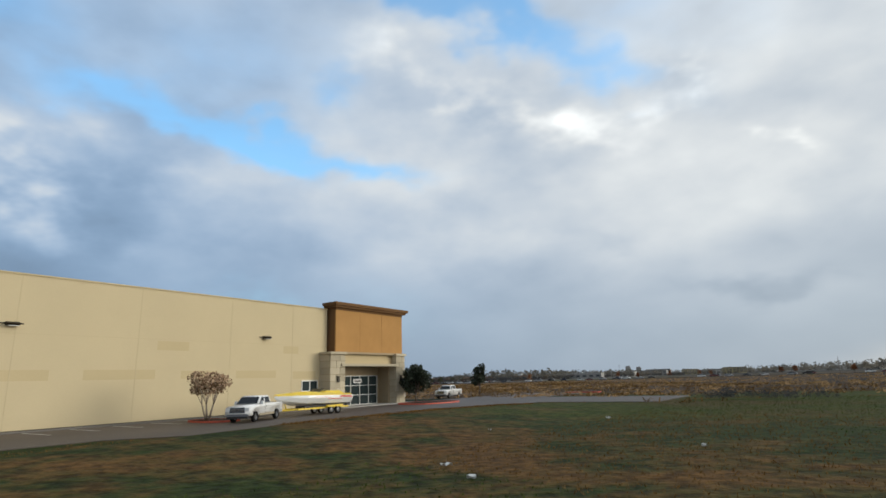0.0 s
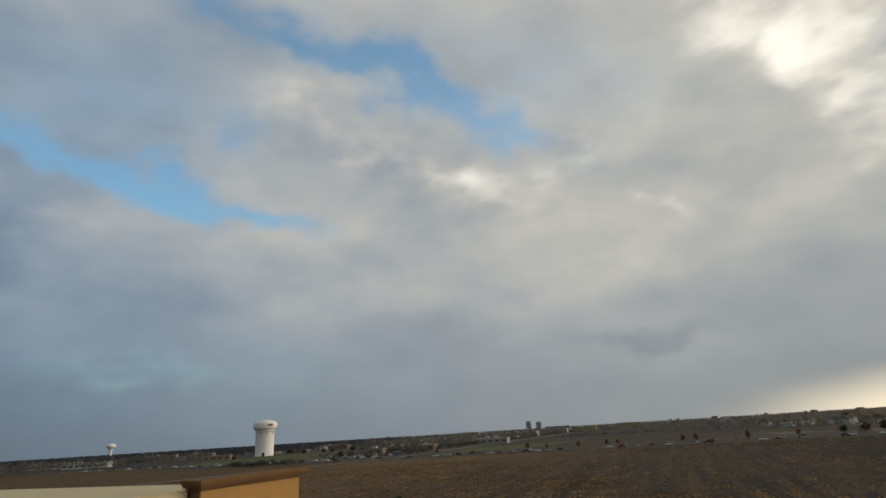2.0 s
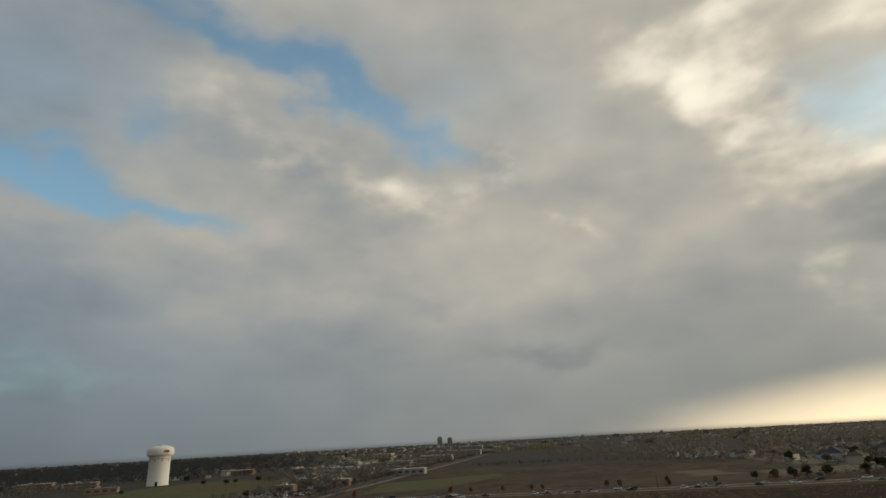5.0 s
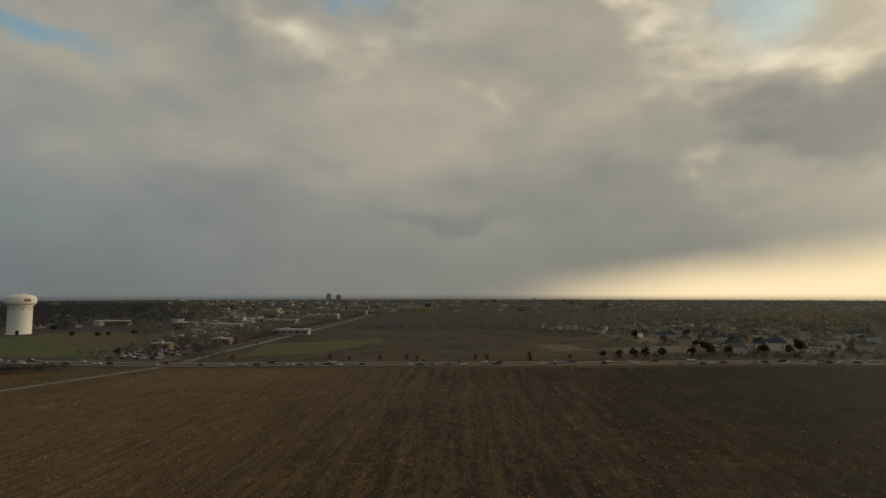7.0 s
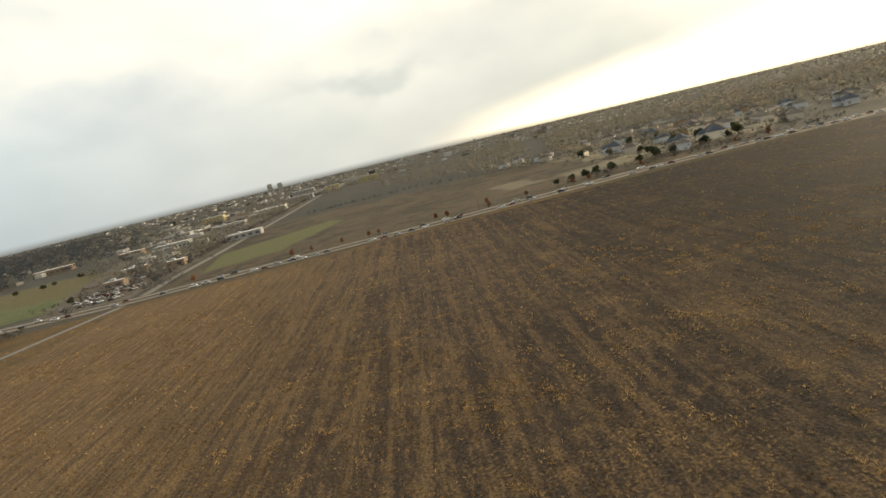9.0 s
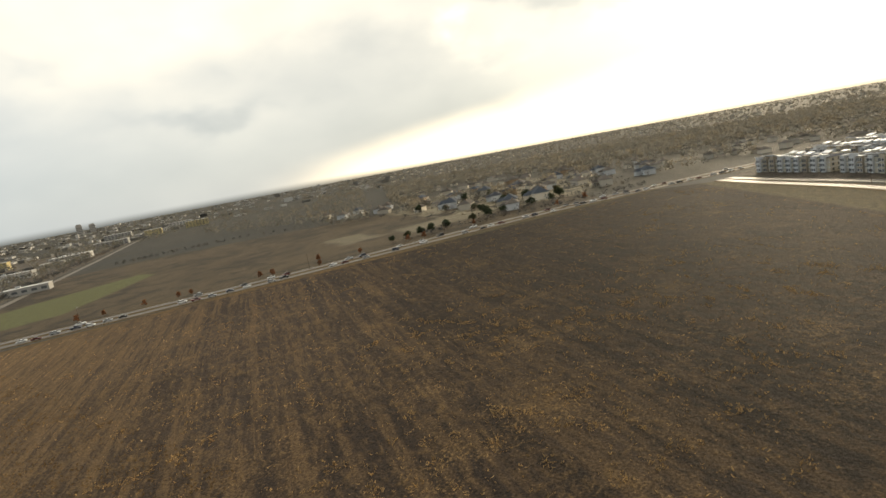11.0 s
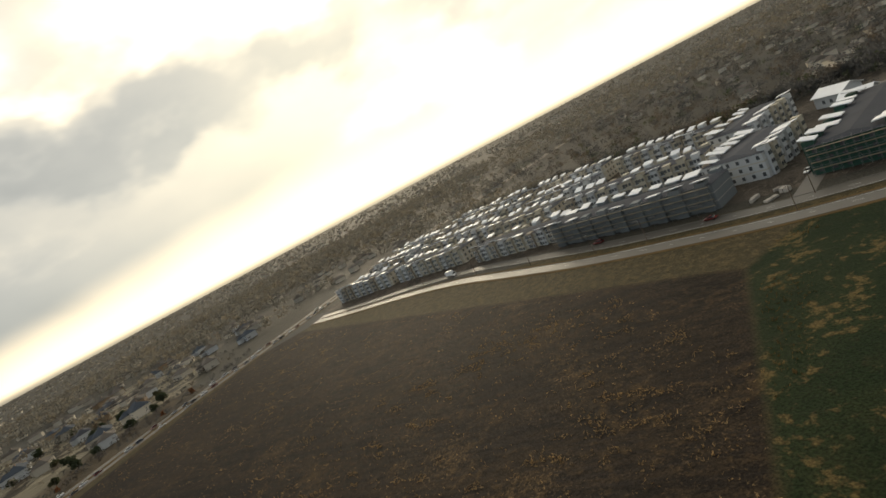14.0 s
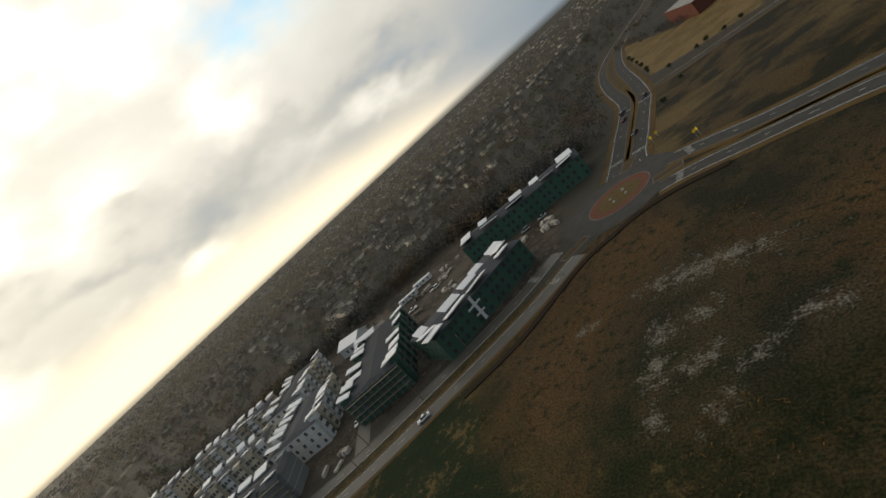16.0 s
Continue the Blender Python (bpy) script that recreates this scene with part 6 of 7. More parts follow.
def box_truck(m):
    top = thing("box_truck", m, "white box truck stopped on the boulevard", "truck")
    part("box", Solid().box(-4.2, 1.3, -1.2, 1.2, 1.0, 3.5, tx=0.04, ty=0.04), WHITE_PAINT, top)
    part("cab", Solid().prism([(1.4, 0.6), (3.5, 0.6), (3.55, 1.3), (3.1, 1.5), (2.6, 2.45), (1.4, 2.5)], -1.1, 1.1, 0.08), WHITE_PAINT, top)
    part("windscreen", Solid().add([(3.12, -0.95, 1.55), (3.12, 0.95, 1.55), (2.68, 0.9, 2.38), (2.68, -0.9, 2.38)], [(0, 1, 2, 3)], Matrix.Translation((0.03, 0, 0.02))), CAR_GLASS, top)
    part("chassis", Solid().box(-4.1, 3.2, -0.8, 0.8, 0.5, 1.0), BLACK_TRIM, top)
    for x in (2.6, -2.6):
        for sgn in (-1, 1):
            wheel_part(top, x, sgn * 0.98, 0.46, 0.3, sgn)


box_truck(toward(366, 44, 236, 0.062))

# ---------------------------------------------------------------- houses and town
rnd = random.Random(21)


def house(m, label, l, w, h, rise, wall=HOUSE_WALL, roof=HOUSE_ROOF, wing=True):
    top = thing("house", m, label, "house", "houses beyond the long road")
    part("wall", Solid().box(0, l, -w, 0, 0, h), wall, top)
    part("roof", Solid().hip(0, l, -w, 0, h, h + rise, 0.6), roof, top)
    if wing:
        part("wing", Solid().box(l * 0.55, l * 0.95, 0, w * 0.45, 0, h * 0.75), wall, top)
        part("wing_roof", Solid().hip(l * 0.55, l * 0.95, -w * 0.4, w * 0.45, h * 0.75, h * 0.75 + rise * 0.7, 0.5), roof, top)
    part("chimney", Solid().box(l * 0.3, l * 0.3 + 1.0, -w * 0.6, -w * 0.6 + 0.8, h, h + rise + 0.9), BRICK_TOWN, top)
    pane, fr = window_piece(1.4, 1.5)
    for i in range(int(l / 3.5)):
        for z in ((1.6, 4.4) if h > 5 else (1.6,)):
            if not (wing and l * 0.5 < 1.8 + i * 3.5 < l):
                part("window", pane, WINDOW_GLASS, top, m=pose(1.8 + i * 3.5, 0.03, z, 0, 0, 180))
            part("window", pane, WINDOW_GLASS, top, m=pose(1.8 + i * 3.5, -w - 0.03, z))
    part("door", Solid().box(l * 0.42, l * 0.42 + 1.0, 0.0, 0.06, 0, 2.1), BARK, top)
    return top


DARK_ROOF = material("blue_grey_shingles", (0.060, 0.070, 0.085), 0.9, grain=0.3, grain_size=1.0, stain=0.3, stain_size=0.2)
for x, y, az, l, w, h, rise, roof, label in (
        (455, 408, 60, 22, 15, 6.4, 5.2, DARK_ROOF, "large house with a steep blue-grey roof"),
        (436, 372, 70, 16, 11, 5.8, 3.6, HOUSE_ROOF, "pale house on a bare lawn"),
        (428, 318, 60, 20, 13, 6.0, 4.6, DARK_ROOF, "pale house with a dark hipped roof"),
        (452, 300, 50, 22, 14, 6.4, 5.0, DARK_ROOF, "big pale house among trees"),
        (405, 300, 58, 15, 11, 5.6, 3.4, HOUSE_ROOF, "pale house beside the road"),
        (545, 425, 60, 20, 13, 6.4, 4.8, DARK_ROOF, "grey-roofed house on open ground"),
        (590, 362, 60, 16, 12, 5.8, 3.6, HOUSE_ROOF, "pale house in a dry field"),
        (505, 262, 60, 16, 12, 5.8, 3.8, HOUSE_ROOF, "pale house by bare trees"),
        (475, 520, 60, 15, 11, 5.2, 3.4, HOUSE_ROOF, "small house at the field edge")):
    house(toward(x, y, az, 0), label, l, w, h, rise, WALL_WHITE if rnd.random() < 0.4 else HOUSE_WALL, roof)
for x, y, az, l, w, h, rise, roof, label in (
        (490, 545, 70, 15, 11, 5.2, 3.4, HOUSE_ROOF, "brown-roofed house at the field edge"),
        (470, 590, 66, 14, 11, 5.2, 3.2, HOUSE_ROOF, "pale house behind the field"),
        (505, 600, 66, 14, 10, 5.2, 3.2, DARK_ROOF, "dark-roofed house behind the field"),
        (484, 640, 60, 14, 10, 5.2, 3.2, HOUSE_ROOF, "small pale house near woods"),
        (520, 560, 60, 16, 11, 5.4, 3.2, HOUSE_ROOF, "house with a weathered roof"),
        (560, 480, 60, 15, 11, 5.4, 3.4, DARK_ROOF, "house with a charcoal roof"),
        (530, 330, 40, 15, 11, 5.4, 3.4, HOUSE_ROOF, "house on a pale plot"),
        (610, 300, 50, 15, 11, 5.4, 3.4, HOUSE_ROOF, "house near the wood edge"),
        (560, 240, 50, 15, 11, 5.4, 3.4, DARK_ROOF, "house beside tall bare trees")):
    house(toward(x, y, az, 0), label, l, w, h, rise, WALL_WHITE if rnd.random() < 0.4 else HOUSE_WALL, roof)


TOWN_ROOF = material("grey_flat_roofs", (0.46, 0.45, 0.43), 0.85, grain=0.2, grain_size=0.6, stain=0.4, stain_size=0.1, vary=0.9)


def shop(m, label, l, w, h, wall, group="town buildings", bands=2, roof_mat=None):
    top = thing("town_building", m, label, "building", group)
    part("wall", Solid().box(0, l, -w, 0, 0, h), wall, top)
    part("parapet", Solid().box(-0.3, l + 0.3, -w - 0.3, 0.3, h, h + 0.8), wall, top)
    part("roof", Solid().box(0.4, l - 0.4, -w + 0.4, -0.4, h + 0.8, h + 0.84), roof_mat or TOWN_ROOF, top)
    part("plant", Solid().box(l * 0.3, l * 0.3 + 4, -w * 0.6, -w * 0.6 + 3, h + 0.84, h + 2.4), STEEL, top)
    for j in range(bands):
        z = h * (j + 0.35) / bands
        for i in range(max(2, int(l / 7))):
            x = (i + 0.5) * l / max(2, int(l / 7))
            part("window", Solid().box(x - 2.2, x + 2.2, -w - 0.08, -w + 0.05, z, z + min(2.2, h / bands * 0.45)), WINDOW_GLASS, top)
    return top


for x, y, az, l, w, h, wall, bands, label in (
        (-165, 750, 92, 44, 16, 6, BRICK_TOWN, 1, "tan brick shop row beside the hill"),
        (-290, 960, 92, 60, 30, 9, BRICK_TOWN, 2, "brick office block with a flat roof"),
        (-215, 880, 92, 50, 24, 9, BRICK_TOWN, 2, "red brick shop row in town"),
        (-420, 900, 95, 90, 34, 8, PALE_WALL, 1, "long pale shed with a white roof"),
        (-330, 800, 95, 70, 30, 7, PALE_WALL, 1, "low pale shop hall with white roof"),
        (120, 760, 120, 34, 18, 8, PALE_WALL, 2, "pale shop with a flat roof"),
        (150, 690, 120, 56, 22, 7, PALE_WALL, 1, "pale shop row by the avenue"),
        (95, 820, 120, 60, 30, 9, PALE_WALL, 1, "large pale shop hall in town"),
        (40, 640, 120, 34, 16, 6, BRICK_TOWN, 1, "brick restaurant beside the car park"),
        (70, 590, 120, 26, 15, 6, BRICK_TOWN, 1, "small brick shop near the crossroads"),
        (20, 560, 120, 24, 14, 6, BRICK_TOWN, 1, "tan shop beside the car park")):
    shop(toward(x, y, az, 0), label, l * 0.7, w * 0.6, h * 0.8, wall, bands=bands)
for x, y, az, l, w, h, wall, bands, label in (
        (190, 930, 120, 70, 34, 9, PALE_WALL, 1, "pale store hall with a white roof"),
        (60, 900, 120, 44, 24, 8, BRICK_TOWN, 1, "brick store among winter trees"),
        (300, 1080, 120, 80, 40, 10, PALE_WALL, 2, "wide pale hall beside the avenue"),
        (420, 1260, 120, 90, 40, 12, PALE_WALL, 3, "pale office building in the town"),
        (640, 1330, 118, 70, 30, 16, YELLOW_WALL, 4, "yellow rendered block in the town"),
        (560, 1360, 118, 50, 30, 14, YELLOW_WALL, 4, "yellow block by the avenue"),
        (520, 1480, 118, 80, 36, 18, PALE_WALL, 4, "pale office block near the avenue"),
        (240, 1240, 120, 60, 30, 16, YELLOW_WALL, 4, "sand-coloured block in town"),
        (700, 1560, 118, 90, 40, 14, PALE_WALL, 3, "pale block far down the avenue"),
        (140, 1050, 120, 60, 30, 8, PALE_WALL, 1, "pale store with a white roof"),
        (-40, 1010, 110, 70, 30, 8, BRICK_TOWN, 1, "brick hall behind the hill")):
    shop(toward(x, y, az, 0), label, l * 0.7, w * 0.6, h * 0.8, wall, bands=bands)
for dx, h in ((0, 46), (52, 40)):
    t = thing("tower_block", toward(975 + dx, 3118 - dx * 0.3, 110, 0), "slim grey tower block on the skyline", "tower block", "skyline towers")
    part("shaft", Solid().box(0, 26, -22, 0, 0, h), CONCRETE, t)
    part("crown", Solid().box(3, 23, -19, -3, h, h + 5), CONCRETE, t)
    for j in range(1, int(h / 8)):
        part("window_band", Solid().box(-0.2, 26.2, -22.2, 0.2, j * 8, j * 8 + 2.6), WINDOW_GLASS, t)

# far roofs, past counting
far = Solid()
far_roof = Solid()


far_at = []


def far_house(x, y, turn, l, w, h, rise):
    far_at.append((x, y))
    m = pose(x, y, 0, 0, 0, turn)
    far.box(-l / 2, l / 2, -w / 2, w / 2, 0, h, m)
    far_roof.hip(-l / 2, l / 2, -w / 2, w / 2, h, h + rise, 0.6, m)


def in_site(x, y):
    return 120 < x < 575 and -236 < y < 165 and y > 0.87 * x - 482


for _ in range(1500):
    az, r = rnd.uniform(93, 175), 120 + 2600 * rnd.random() ** 0.8
    c = Vector((260, -190)) + Vector((math.sin(radians(az)), math.cos(radians(az)))) * r
    if not in_site(c.x, c.y) and not (60 < c.x < 290 and c.y < -150 and abs(c.x - 150 - (-c.y - 270) * 0.2) < 40):
        far_house(c.x, c.y, rnd.choice((20, 65, 110, 155)) + rnd.uniform(-10, 10), rnd.uniform(7, 11), rnd.uniform(6, 8), rnd.uniform(3.0, 4.8), rnd.uniform(1.6, 2.4))
for _ in range(900):
    az, r = rnd.uniform(45, 95), 640 + 3000 * rnd.random()
    c = Vector((math.sin(radians(az)), math.cos(radians(az)))) * r
    if not in_site(c.x, c.y):
        far_house(c.x, c.y, rnd.uniform(0, 180), rnd.uniform(8, 14), rnd.uniform(7, 10), rnd.uniform(3.2, 5.5), rnd.uniform(1.8, 2.6))
far_shop = Solid()
for _ in range(1700):
    az, r = rnd.uniform(-45, 46), 700 + 3600 * rnd.random() ** 1.25
    c = Vector((math.sin(radians(az)), math.cos(radians(az)))) * r
    if az > 8 and r < 1500 and az - 8 > (r - 700) / 45:
        continue
    if az < 3 and (r < 930 or r > 1000 and rnd.random() < 0.90) or r < 900 and rnd.random() < 0.3:
        continue
    if (c - Vector((-110, 842))).length < 75:
        continue
    l, w, h = rnd.uniform(9, 34), rnd.uniform(8, 18), rnd.uniform(3.2, 6.0) if rnd.random() < 0.95 or r < 1700 else rnd.uniform(10, 18)
    far_shop.box(-l / 2, l / 2, -w / 2, w / 2, 0, h, pose(c.x, c.y, 0, 0, 0, rnd.choice((-33, 57)) + rnd.uniform(-8, 8)))
# parked cars on the town's lots, past counting
lot_cars = Solid()
for x0, y0, n_rows, n_cars in ((16, 500, 4, 16), (44, 560, 4, 14), (80, 640, 5, 16), (120, 730, 4, 18), (60, 700, 3, 14), (150, 800, 4, 16), (190, 880, 3, 20), (250, 1000, 3, 20)):
    for i in range(n_rows):
        for j in range(n_cars):
            if rnd.random() < 0.55:
                q = Vector((x0, y0)) + Vector((-0.84, 0.545)) * (i * 9.5) + Vector((0.545, 0.84)) * (j * 3.1 + rnd.uniform(-0.3, 0.3))
                m = pose(q.x, q.y, 0, 0, 0, 147 + rnd.uniform(-4, 4))
                lot_cars.box(-2.2, 2.2, -0.9, 0.9, 0.25, 0.95, m, tx=0.1, ty=0.06)
                lot_cars.box(-1.5, 0.9, -0.8, 0.8, 0.95, 1.5, m, tx=0.4, ty=0.12)
whole("parked_cars", lot_cars, material("mixed_car_paint", (0.20, 0.20, 0.21), 0.3, island=1.9), "rows of parked cars on the town lots", "cars", kind="stuff")
whole("far_houses", far, HOUSE_WALL, "hundreds of small pale houses among winter trees", "houses", kind="stuff")
whole("far_house_roofs", far_roof, HOUSE_ROOF, "weathered grey and brown house roofs", "roofs", kind="stuff")
whole("far_town", far_shop, PALE_WALL, "scattered pale and brown town buildings", "buildings", kind="stuff")

shop(toward(110, -366, 150, 0), "red brick hall with a pale parapet on a tan lot", 46, 26, 8, material("red_brick_hall", (0.11, 0.045, 0.034), 0.9, grain=0.3, grain_size=2.0, stain=0.3, stain_size=0.2), bands=2)


def road_sign(x, y, az):
    top = thing("road_sign", toward(x, y, az, 0), "yellow diamond warning sign on a steel post", "road sign", "warning signs")
    part("post", Solid().tube((0, 0, 0), (0, 0, 3.1), 0.045, n=6), STEEL, top)
    part("plate", Solid().add([(0.06, 0, 1.8), (0.06, 0.75, 2.55), (0.06, 0, 3.3), (0.06, -0.75, 2.55), (0.09, 0, 1.8), (0.09, 0.75, 2.55), (0.09, 0, 3.3), (0.09, -0.75, 2.55)],
         [(3, 2, 1, 0), (4, 5, 6, 7), (0, 1, 5, 4), (1, 2, 6, 5), (2, 3, 7, 6), (3, 0, 4, 7)]), GEL_YELLOW, top)


for x, y, az in ((118.4, -187.5, 20), (116.5, -190, 320), (99.5, -167, 330), (98.6, -168, 40)):
    road_sign(x, y, az)

# more houses on the open plots east of the long road
for x, y, az in ((520, 372, 60), (575, 395, 55), (610, 420, 70), (640, 380, 50), (585, 330, 60), (655, 330, 55), (690, 395, 40), (540, 460, 60), (600, 480, 65), (650, 450, 60), (700, 460, 50), (560, 540, 60), (620, 540, 55), (540, 300, 45), (640, 270, 50), (690, 300, 60), (500, 330, 60), (480, 365, 62)):
    house(toward(x, y, az + rnd.uniform(-12, 12), 0), rnd.choice(("pale house with a grey roof on an open plot", "white house with a blue-grey roof on a dry plot", "tan house with a brown roof on a dry plot")), rnd.uniform(14, 20), rnd.uniform(10, 13), rnd.uniform(4.5, 6.2), rnd.uniform(2.8, 4.2), rnd.choice((WALL_WHITE, HOUSE_WALL, WALL_TAN)), rnd.choice((DARK_ROOF, HOUSE_ROOF, ROOF_DARK)), rnd.random() < 0.5)

# ---------------------------------------------------------------- roadside trees, woods, grass
proto = tree("rust_tree", pose(207, 355, 0), "small rust-brown winter tree beside the long road", 5.6, 1.9, RUST_LEAF, 420, 0.26, 1.6, 0.11, lobes=8, group="trees along the long road")
for x, y, s in ((211.5, 348, 1.0), (234, 330, 0.9), (248, 349, 1.0), (120, 402, 1.0), (132, 397, 0.8), (166, 377, 0.9), (172, 374, 0.8), (264, 325, 0.9), (296, 311, 1.1), (306, 305, 1.0), (345, 290, 0.9), (150, 386, 0.9), (62, 430, 1.0), (402, 252, 1.0), (425, 240, 1.2)):
    copy_thing(proto, pose(x, y, 0, 0, 0, x * 37) @ Matrix.Diagonal((s, s, s, 1)))
oak = tree("oak_tree", pose(330, 318, 0), "dark evergreen oak in a roadside clump", 7.5, 4.0, WOOD_GREEN, 900, 0.42, 1.8, 0.2, lobes=9, group="dark oaks")
for x, y, s in ((322, 322, 0.9), (312, 326, 0.8), (300, 330, 0.7), (341, 312, 0.9), (352, 322, 0.8), (366, 306, 0.9), (380, 300, 1.0), (395, 296, 0.9), (420, 285, 1.1), (438, 276, 1.0), (412, 330, 1.0), (448, 330, 1.3), (470, 318, 1.3), (440, 392, 1.0),
                (460, 280, 1.2), (486, 296, 1.2), (475, 340, 1.1), (430, 350, 0.9), (-52, 758, 0.8), (-28, 738, 0.8), (-18, 752, 0.7), (6, 752, 0.9), (18, 740, 1.0), (-122, 690, 0.6), (-6, 520, 0.8), (398, 316, 1.1), (510, 420, 1.3), (530, 400, 1.2), (455, 440, 1.2)):
    copy_thing(oak, pose(x, y, 0, 0, 0, x * 53) @ Matrix.Diagonal((s, s, s, 1)))

for x, y, s in ((121, -284, .40), (106, -284, .38), (101, -286, .42), (92, -283, .36), (84, -283, .36), (139, -316, .4), (145, -334, .45), (151, -352, .4), (157, -370, .45), (163, -388, .4), (137, -308, .35), (118, -228, .45), (112, -250, .3)):
    copy_thing(oak, pose(x, y, 0, 0, 0, x * 53) @ Matrix.Diagonal((s, s, s, 1)))



def crowns(name, places, heights, clumps, mat, label, category):
    """Many crowns, each of thin sprays of twigs turned every way, in one mesh."""
    sprays = clumps * 2
    n = len(places) * sprays
    h = np.repeat(heights, sprays)[:, None]
    d = np.clip(rng.normal(size=(n, 3)), -1.7, 1.7) * np.array([0.24, 0.24, 0.19])
    centre = np.repeat(np.c_[places, np.zeros(len(places))], sprays, 0) + d * h + np.array([0, 0, 0.58]) * h
    centre[:, 2] = np.maximum(centre[:, 2], 0.14 * h[:, 0])
    size = h * rng.uniform(0.05, 0.125, (n, 1)) * (13.0 / max(clumps, 4)) ** 0.45
    a = rng.normal(size=(n, 3)) * np.array([1, 1, 0.8])
    a /= np.linalg.norm(a, axis=1)[:, None]
    b = np.cross(a, rng.normal(size=(n, 3)))
    b /= np.linalg.norm(b, axis=1)[:, None] + 1e-9
    v = np.stack([centre - a * size, centre + b * size * rng.uniform(0.5, 1.0, (n, 1)), centre + a * size * 1.2, centre - b * size * rng.uniform(0.5, 1.0, (n, 1))], 1)
    return whole(name, array_mesh(name, v.reshape(-1, 3), np.arange(n * 4).reshape(-1, 4), mat), mat, label, category, kind="stuff")


def scatter(n, az0, az1, r0, r1, power, keep, origin=(0, 0)):
    az = np.radians(rng.uniform(az0, az1, n))
    r = r0 + (r1 - r0) * rng.uniform(0, 1, n) ** power
    p = np.c_[origin[0] + np.sin(az) * r, origin[1] + np.cos(az) * r]
    return p[[bool(keep(x, y)) for x, y in p]]


def cross_clear(x, y):
    """Off the cross road, its lot and the site."""
    mid = np.interp(-y, (150, 180, 260, 320, 375, 430, 480, 640, 900), (128, 130, 139, 157, 175, 188, 193, 183, 155))
    if y < -150 and -16 < x - mid < 14:
        return False
    if x < mid and -480 < y < -150 and not (x > 60 and y < -390 and x < mid - 75):
        return False
    if math.hypot(x - 128, y + 155) < 34:
        return False
    return not in_site(x, y) or (x < 236 and y < -222 + 0.45 * (x - 150))


def patchy(x, y):
    return noise.noise((x * 0.004, y * 0.004, 0.3)) + 0.5 * noise.noise((x * 0.013, y * 0.013, 4.0)) > -0.16


woods = [scatter(12500, 48, 268, 30, 1500, 0.75, lambda x, y: cross_clear(x, y) and (y < 0.87 * x - 484 or y < -236 or (x < 236 and y < -222 + 0.45 * (x - 150))), (240, -200)),
         scatter(4200, 92, 200, 1400, 4300, 1.0, lambda x, y: True, (260, -190)),
         scatter(5600, 44, 96, 560, 1500, 0.9, lambda x, y: not in_site(x, y) and (patchy(x, y) or x > 760) and (x * 0.545 + y * 0.84) > 470 and ((x * 0.545 + y * 0.84) > 640 or noise.noise((x * 0.02, y * 0.02, 8.0)) > 0.22)),
         scatter(4000, 40, 96, 1400, 4400, 1.0, lambda x, y: True),
         scatter(4200, -45, 42, 640, 2000, 0.9, lambda x, y: patchy(x, y) and abs((x - 30) * 0.865 - (y - 442) * 0.5) > 14 and not (-165 < x < 10 and y < 800) and not (x > 40 and (x - 40) * 0.545 + (y - 440) * 0.84 < 150) and math.hypot(x + 110, y - 842) > 60 and not (x > 150 and y < 1100 and y > 1.55 * x + 340 - 420 and x < 420)),
         scatter(3600, -48, 42, 1900, 4500, 1.0, lambda x, y: True),
         scatter(6500, -50, 6, 980, 2900, 0.9, lambda x, y: math.hypot(x + 110, y - 842) > 60),
         scatter(900, 3, 22, 520, 1300, 0.9, lambda x, y: -75 < (x - 30) * 0.865 - (y - 442) * 0.5 < -13)]
# a tall brown belt behind the building site
t = rng.uniform(0, 3, 1100)
woods.append(np.c_[np.interp(t, (0, 1, 2, 3), (172, 264, 410, 575)), np.interp(t, (0, 1, 2, 3), (-232, -250, -128, 5))] + rng.normal(size=(1100, 2)) * 9)
pts = np.concatenate(woods)
lots = {}
for x, y in far_at:
    lots.setdefault((int(x // 14), int(y // 14)), []).append((x, y))


def open_plot(x, y):
    i, j = int(x // 14), int(y // 14)
    return any(math.hypot(x - a, y - b) < 6.5 for p in (-1, 0, 1) for q in (-1, 0, 1) for a, b in lots.get((i + p, j + q), ()))


pts = pts[[not open_plot(x, y) for x, y in pts]]
hts = rng.uniform(6.0, 10.5, len(pts))
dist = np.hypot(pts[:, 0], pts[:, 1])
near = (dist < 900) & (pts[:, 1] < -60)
green = rng.uniform(size=len(pts)) < 0.16
crowns("winter_woods", pts[near & ~green], hts[near & ~green], 27, WOOD_TWIGS, "bare grey-brown winter woods", "trees")
crowns("evergreen_trees", pts[near & green], hts[near & green] * 0.9, 11, WOOD_GREEN, "dark evergreen trees among the woods", "trees")
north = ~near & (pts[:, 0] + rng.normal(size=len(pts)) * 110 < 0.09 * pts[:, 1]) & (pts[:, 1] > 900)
crowns("north_woods", pts[north], hts[north] * 1.3, 7, HAZE_BLUE_TWIGS, "dark blue-grey winter woods beyond the tower", "trees")
crowns("far_woods", pts[~near & ~north], hts[~near & ~north] * 1.3, 10, HAZED_TWIGS, "distant bare winter woods", "trees")
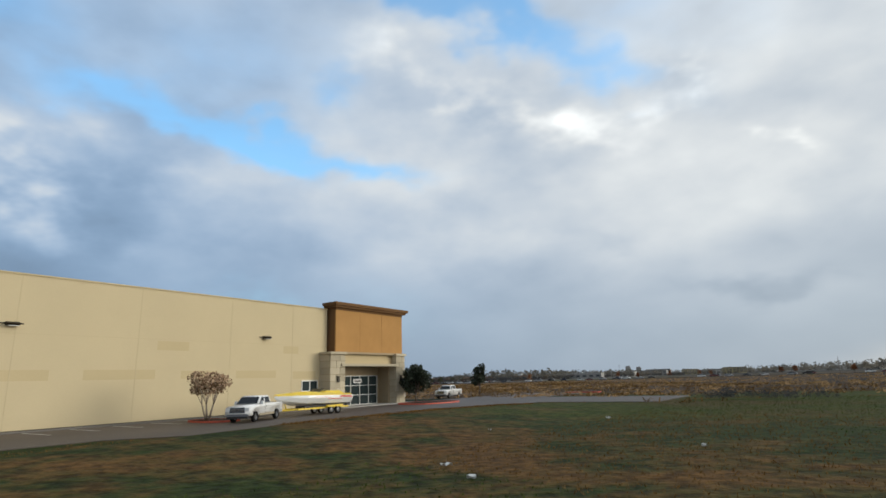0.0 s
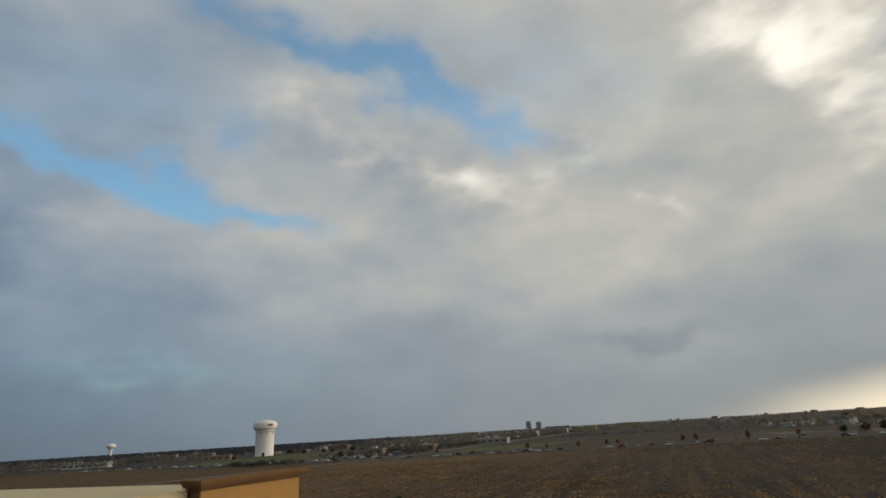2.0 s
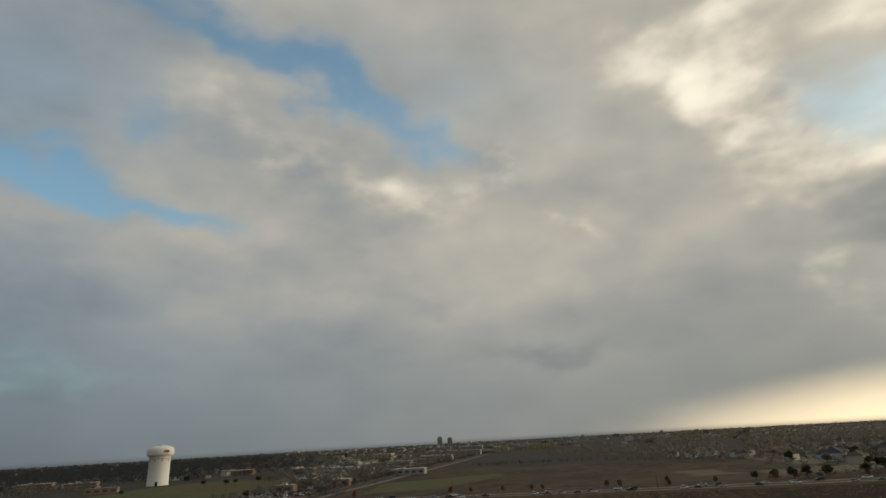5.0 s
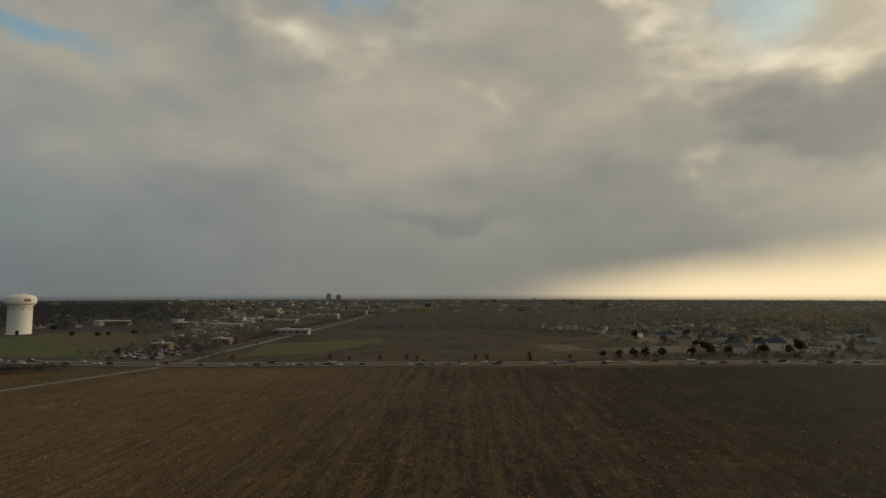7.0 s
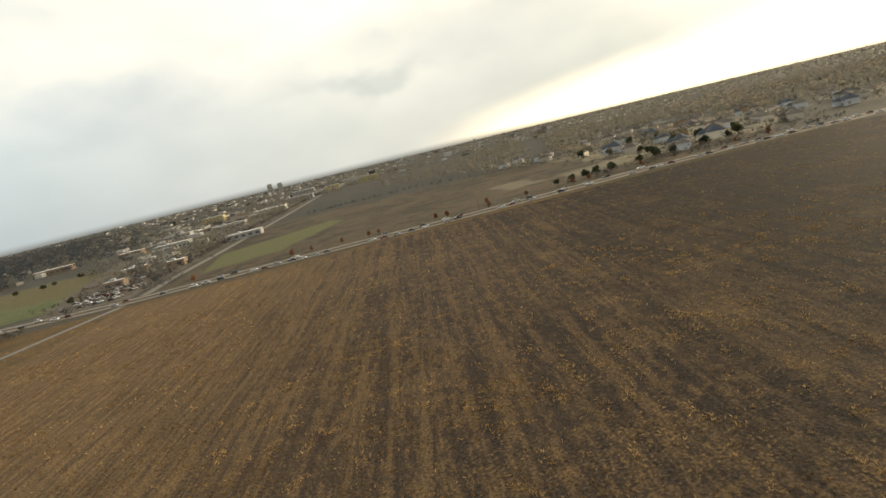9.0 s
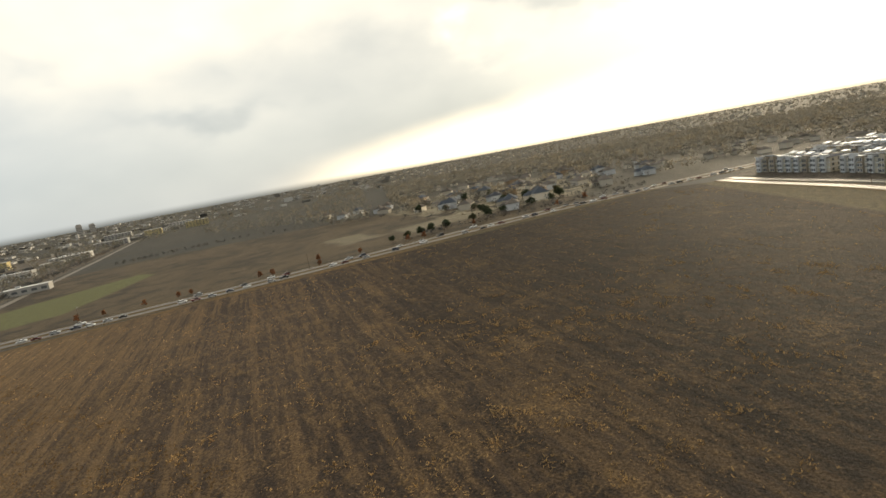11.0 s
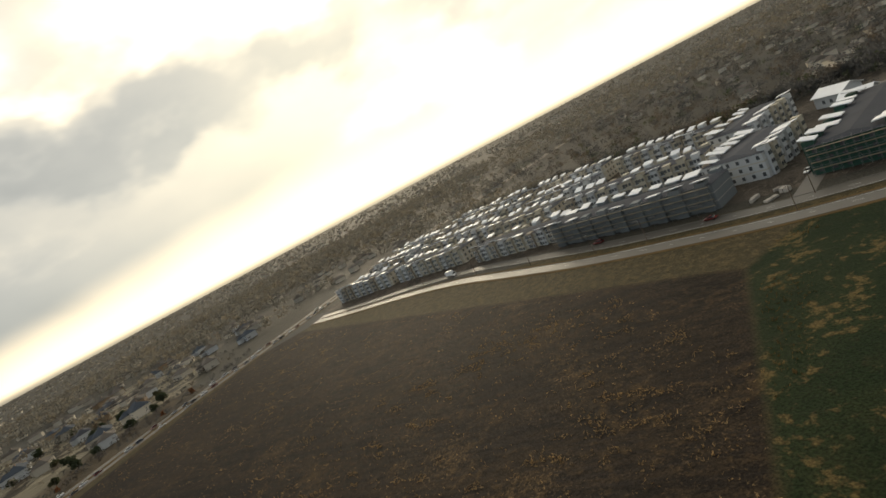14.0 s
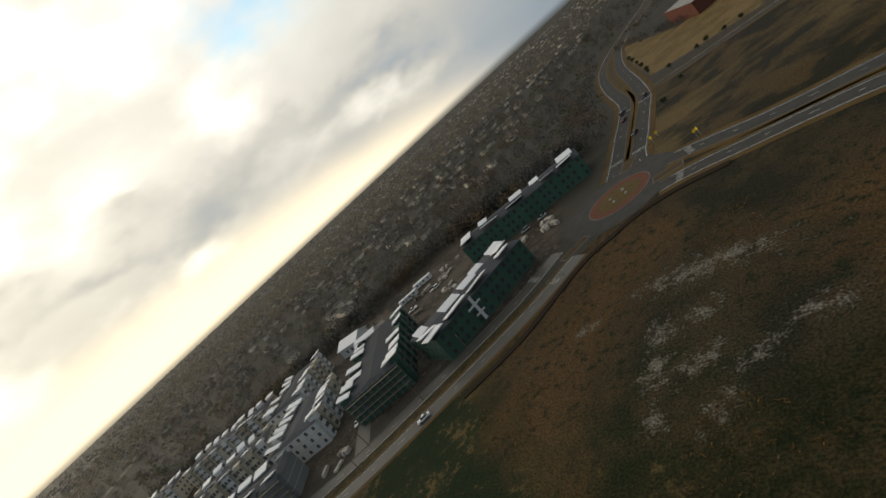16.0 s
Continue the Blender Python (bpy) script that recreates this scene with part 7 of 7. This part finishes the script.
# hedges and scrub lines
scrub = []
for (x0, y0), (x1, y1), n, wdt in (((-80, 447), (-36, 440), 110, 6), ((400, 300), (580, 440), 90, 70), ((520, 280), (680, 400), 60, 60), ((10, 500), (80, 620), 80, 40), ((90, 640), (200, 800), 90, 40), ((-10, 470), (60, 470), 26, 12), ((262, 745), (400, 676), 90, 9), ((42, 500), (240, 842), 230, 9), ((240, 842), (430, 1160), 160, 10), ((0, 500), (60, 640), 90, 26), ((300, 326), (350, 306), 30, 6), ((345, 296), (476, 212), 90, 3), ((420, 330), (620, 440), 160, 60), ((360, 300), (470, 262), 60, 9), ((250, -168), (330, -196), 40, 8), ((470, 470), (400, 640), 60, 14), ((480, 250), (640, 330), 80, 25), ((186, -468), (124, -384), 60, 6), ((124, -384), (60, -380), 30, 6), ((430, 440), (560, 380), 50, 16)):
    t = rng.uniform(0, 1, n)
    scrub.append(np.c_[x0 + (x1 - x0) * t, y0 + (y1 - y0) * t] + rng.normal(size=(n, 2)) * wdt * 0.5)
t = rng.uniform(0, 1, 46)
brush = np.c_[26.0 + 8.5 * t, 60.0 - 7.0 * t] + rng.normal(size=(46, 2)) * 1.1
crowns("thicket", brush, rng.uniform(0.7, 1.3, len(brush)), 40, WOOD_TWIGS, "dark reddish-brown thicket at the lawn's edge", "thicket")
sc = np.concatenate(scrub)
crowns("scrub", sc, rng.uniform(2.2, 5.4, len(sc)), 10, WOOD_TWIGS, "dark leafless scrub and hedges", "scrub")


def tufts(name, places, height, mat, label, blades=6, lean=1.3, z=0.0):
    """Grass tufts of leaning blades in one mesh."""
    n = len(places) * blades
    base = np.repeat(np.c_[places, np.zeros(len(places)) + z], blades, 0) + np.c_[rng.normal(size=(n, 2)) * 0.5, np.zeros(n)] * np.repeat(height, blades)[:, None] * 0.6
    h = (np.repeat(height, blades) * rng.uniform(0.5, 1.1, n))[:, None]
    a = rng.uniform(0, math.tau, n)
    side_ = np.c_[np.cos(a), np.sin(a), np.zeros(n)] * h * 0.16
    tip = base + np.c_[rng.normal(size=(n, 2)) * lean * 0.6, np.ones(n)] * h
    v = np.stack([base - side_, base + side_, tip + side_ * 0.5, tip - side_ * 0.5], 1)
    f = np.arange(n * 4).reshape(-1, 4)
    return whole(name, array_mesh(name, v.reshape(-1, 3), f, mat), mat, label, "grass", kind="stuff")


def field_points(n, x0, x1, y0, y1, keep):
    p = np.c_[rng.uniform(x0, x1, n), rng.uniform(y0, y1, n)]
    return p[[bool(keep(x, y)) for x, y in p]]


def on_plough(x, y):
    if y < 92 - 0.618 * (x + 8) or y > 415 - 0.52 * (x - 20) - 6 or y < (x - 183) * 0.70 - 22:
        return False
    c = math.cos(radians(32)) * x - math.sin(radians(32)) * y
    row = 0.5 + 0.5 * math.sin(c * 1.05 + 2.0 * noise.noise((x * 0.01, y * 0.01, 9.0)))
    k = 0.35 * noise.noise((x * 0.03, y * 0.03, 2.0)) + 0.75 * noise.noise((x * 0.17, y * 0.17, 5.0)) + 0.22 * (row - 0.5)
    return k > 0.29 or (k > -0.15 and random.random() < 0.09)


pf = np.concatenate([field_points(110000, -60, 430, 20, 400, on_plough), field_points(60000, 10, 230, 0, 180, on_plough)])
tufts("field_tufts", pf, rng.uniform(0.12, 0.40, len(pf)), DRY_TUFT, "straw-coloured tufts scattered over the ploughed field", 5)


def on_meadow(x, y):
    if y > 90 - 0.618 * (x + 8) or y < -125 + 0.85 * (x - 140):
        return False
    lx = (x + 29.53) * 0.829 - (y - 43.85) * 0.559
    ly = (x + 29.53) * 0.559 + (y - 43.85) * 0.829
    return lx > (21.6 if -2 < ly < 42 else 15.6)


def near_green(x, y):
    return noise.noise((x * 0.05, y * 0.05, 7.0)) + 0.6 * noise.noise((x * 0.17, y * 0.17, 1.0)) > 0.0


pm = field_points(60000, -30, 55, 6, 66, on_meadow)
gm = np.array([near_green(x, y) for x, y in pm])
tufts("meadow_green", pm[gm], rng.uniform(0.03, 0.08, gm.sum()), GREEN_GRASS, "short green meadow grass", 3, 0.6)
tufts("meadow_dry", pm[~gm], rng.uniform(0.03, 0.09, (~gm).sum()), DRY_GRASS, "short dry brown meadow grass", 3, 0.6)
ps = field_points(16000, 20, 190, -125, 60, lambda x, y: on_meadow(x, y) and noise.noise((x * 0.04, y * 0.04, 3.0)) > 0.30)
tufts("south_tufts", ps, rng.uniform(0.2, 0.5, len(ps)), DRY_GRASS, "dry tufts in the green meadow", 4)


def on_stubble(x, y):
    if y < 96 - 0.618 * (x + 8) or y > 405 - 0.52 * (x - 20):
        return False
    return random.random() < (0.55 if noise.noise((x * 0.06, y * 0.06, 12.0)) + 0.5 * noise.noise((x * 0.2, y * 0.2, 3.0)) > 0.05 else 0.12)


pw = field_points(58000, -90, 70, 60, 330, on_stubble)
tufts("dry_stubble", pw, rng.uniform(0.14, 0.40, len(pw)), DRY_GRASS, "orange-brown stubble on the ploughed field", 5)
# taller dry grass along the crest of the bank
cy = rng.uniform(2, 33, 2600)
cx = 22.6 + rng.normal(size=2600) * 0.9
crest = np.c_[cx, cy]
world_xy = np.array([tuple((STORE @ Vector((a, b, 0)))[:2]) for a, b in crest])
lift = np.interp(cy, [y for y, h in stations], [h for y, h in stations]) * np.interp(cx, [x for x, z in profile], [z for x, z in profile])
tufts("bank_grass", world_xy, rng.uniform(0.05, 0.16, 2600), DRY_GRASS, "golden dry grass on a low bank", 6, 0.5, lift - 0.02)
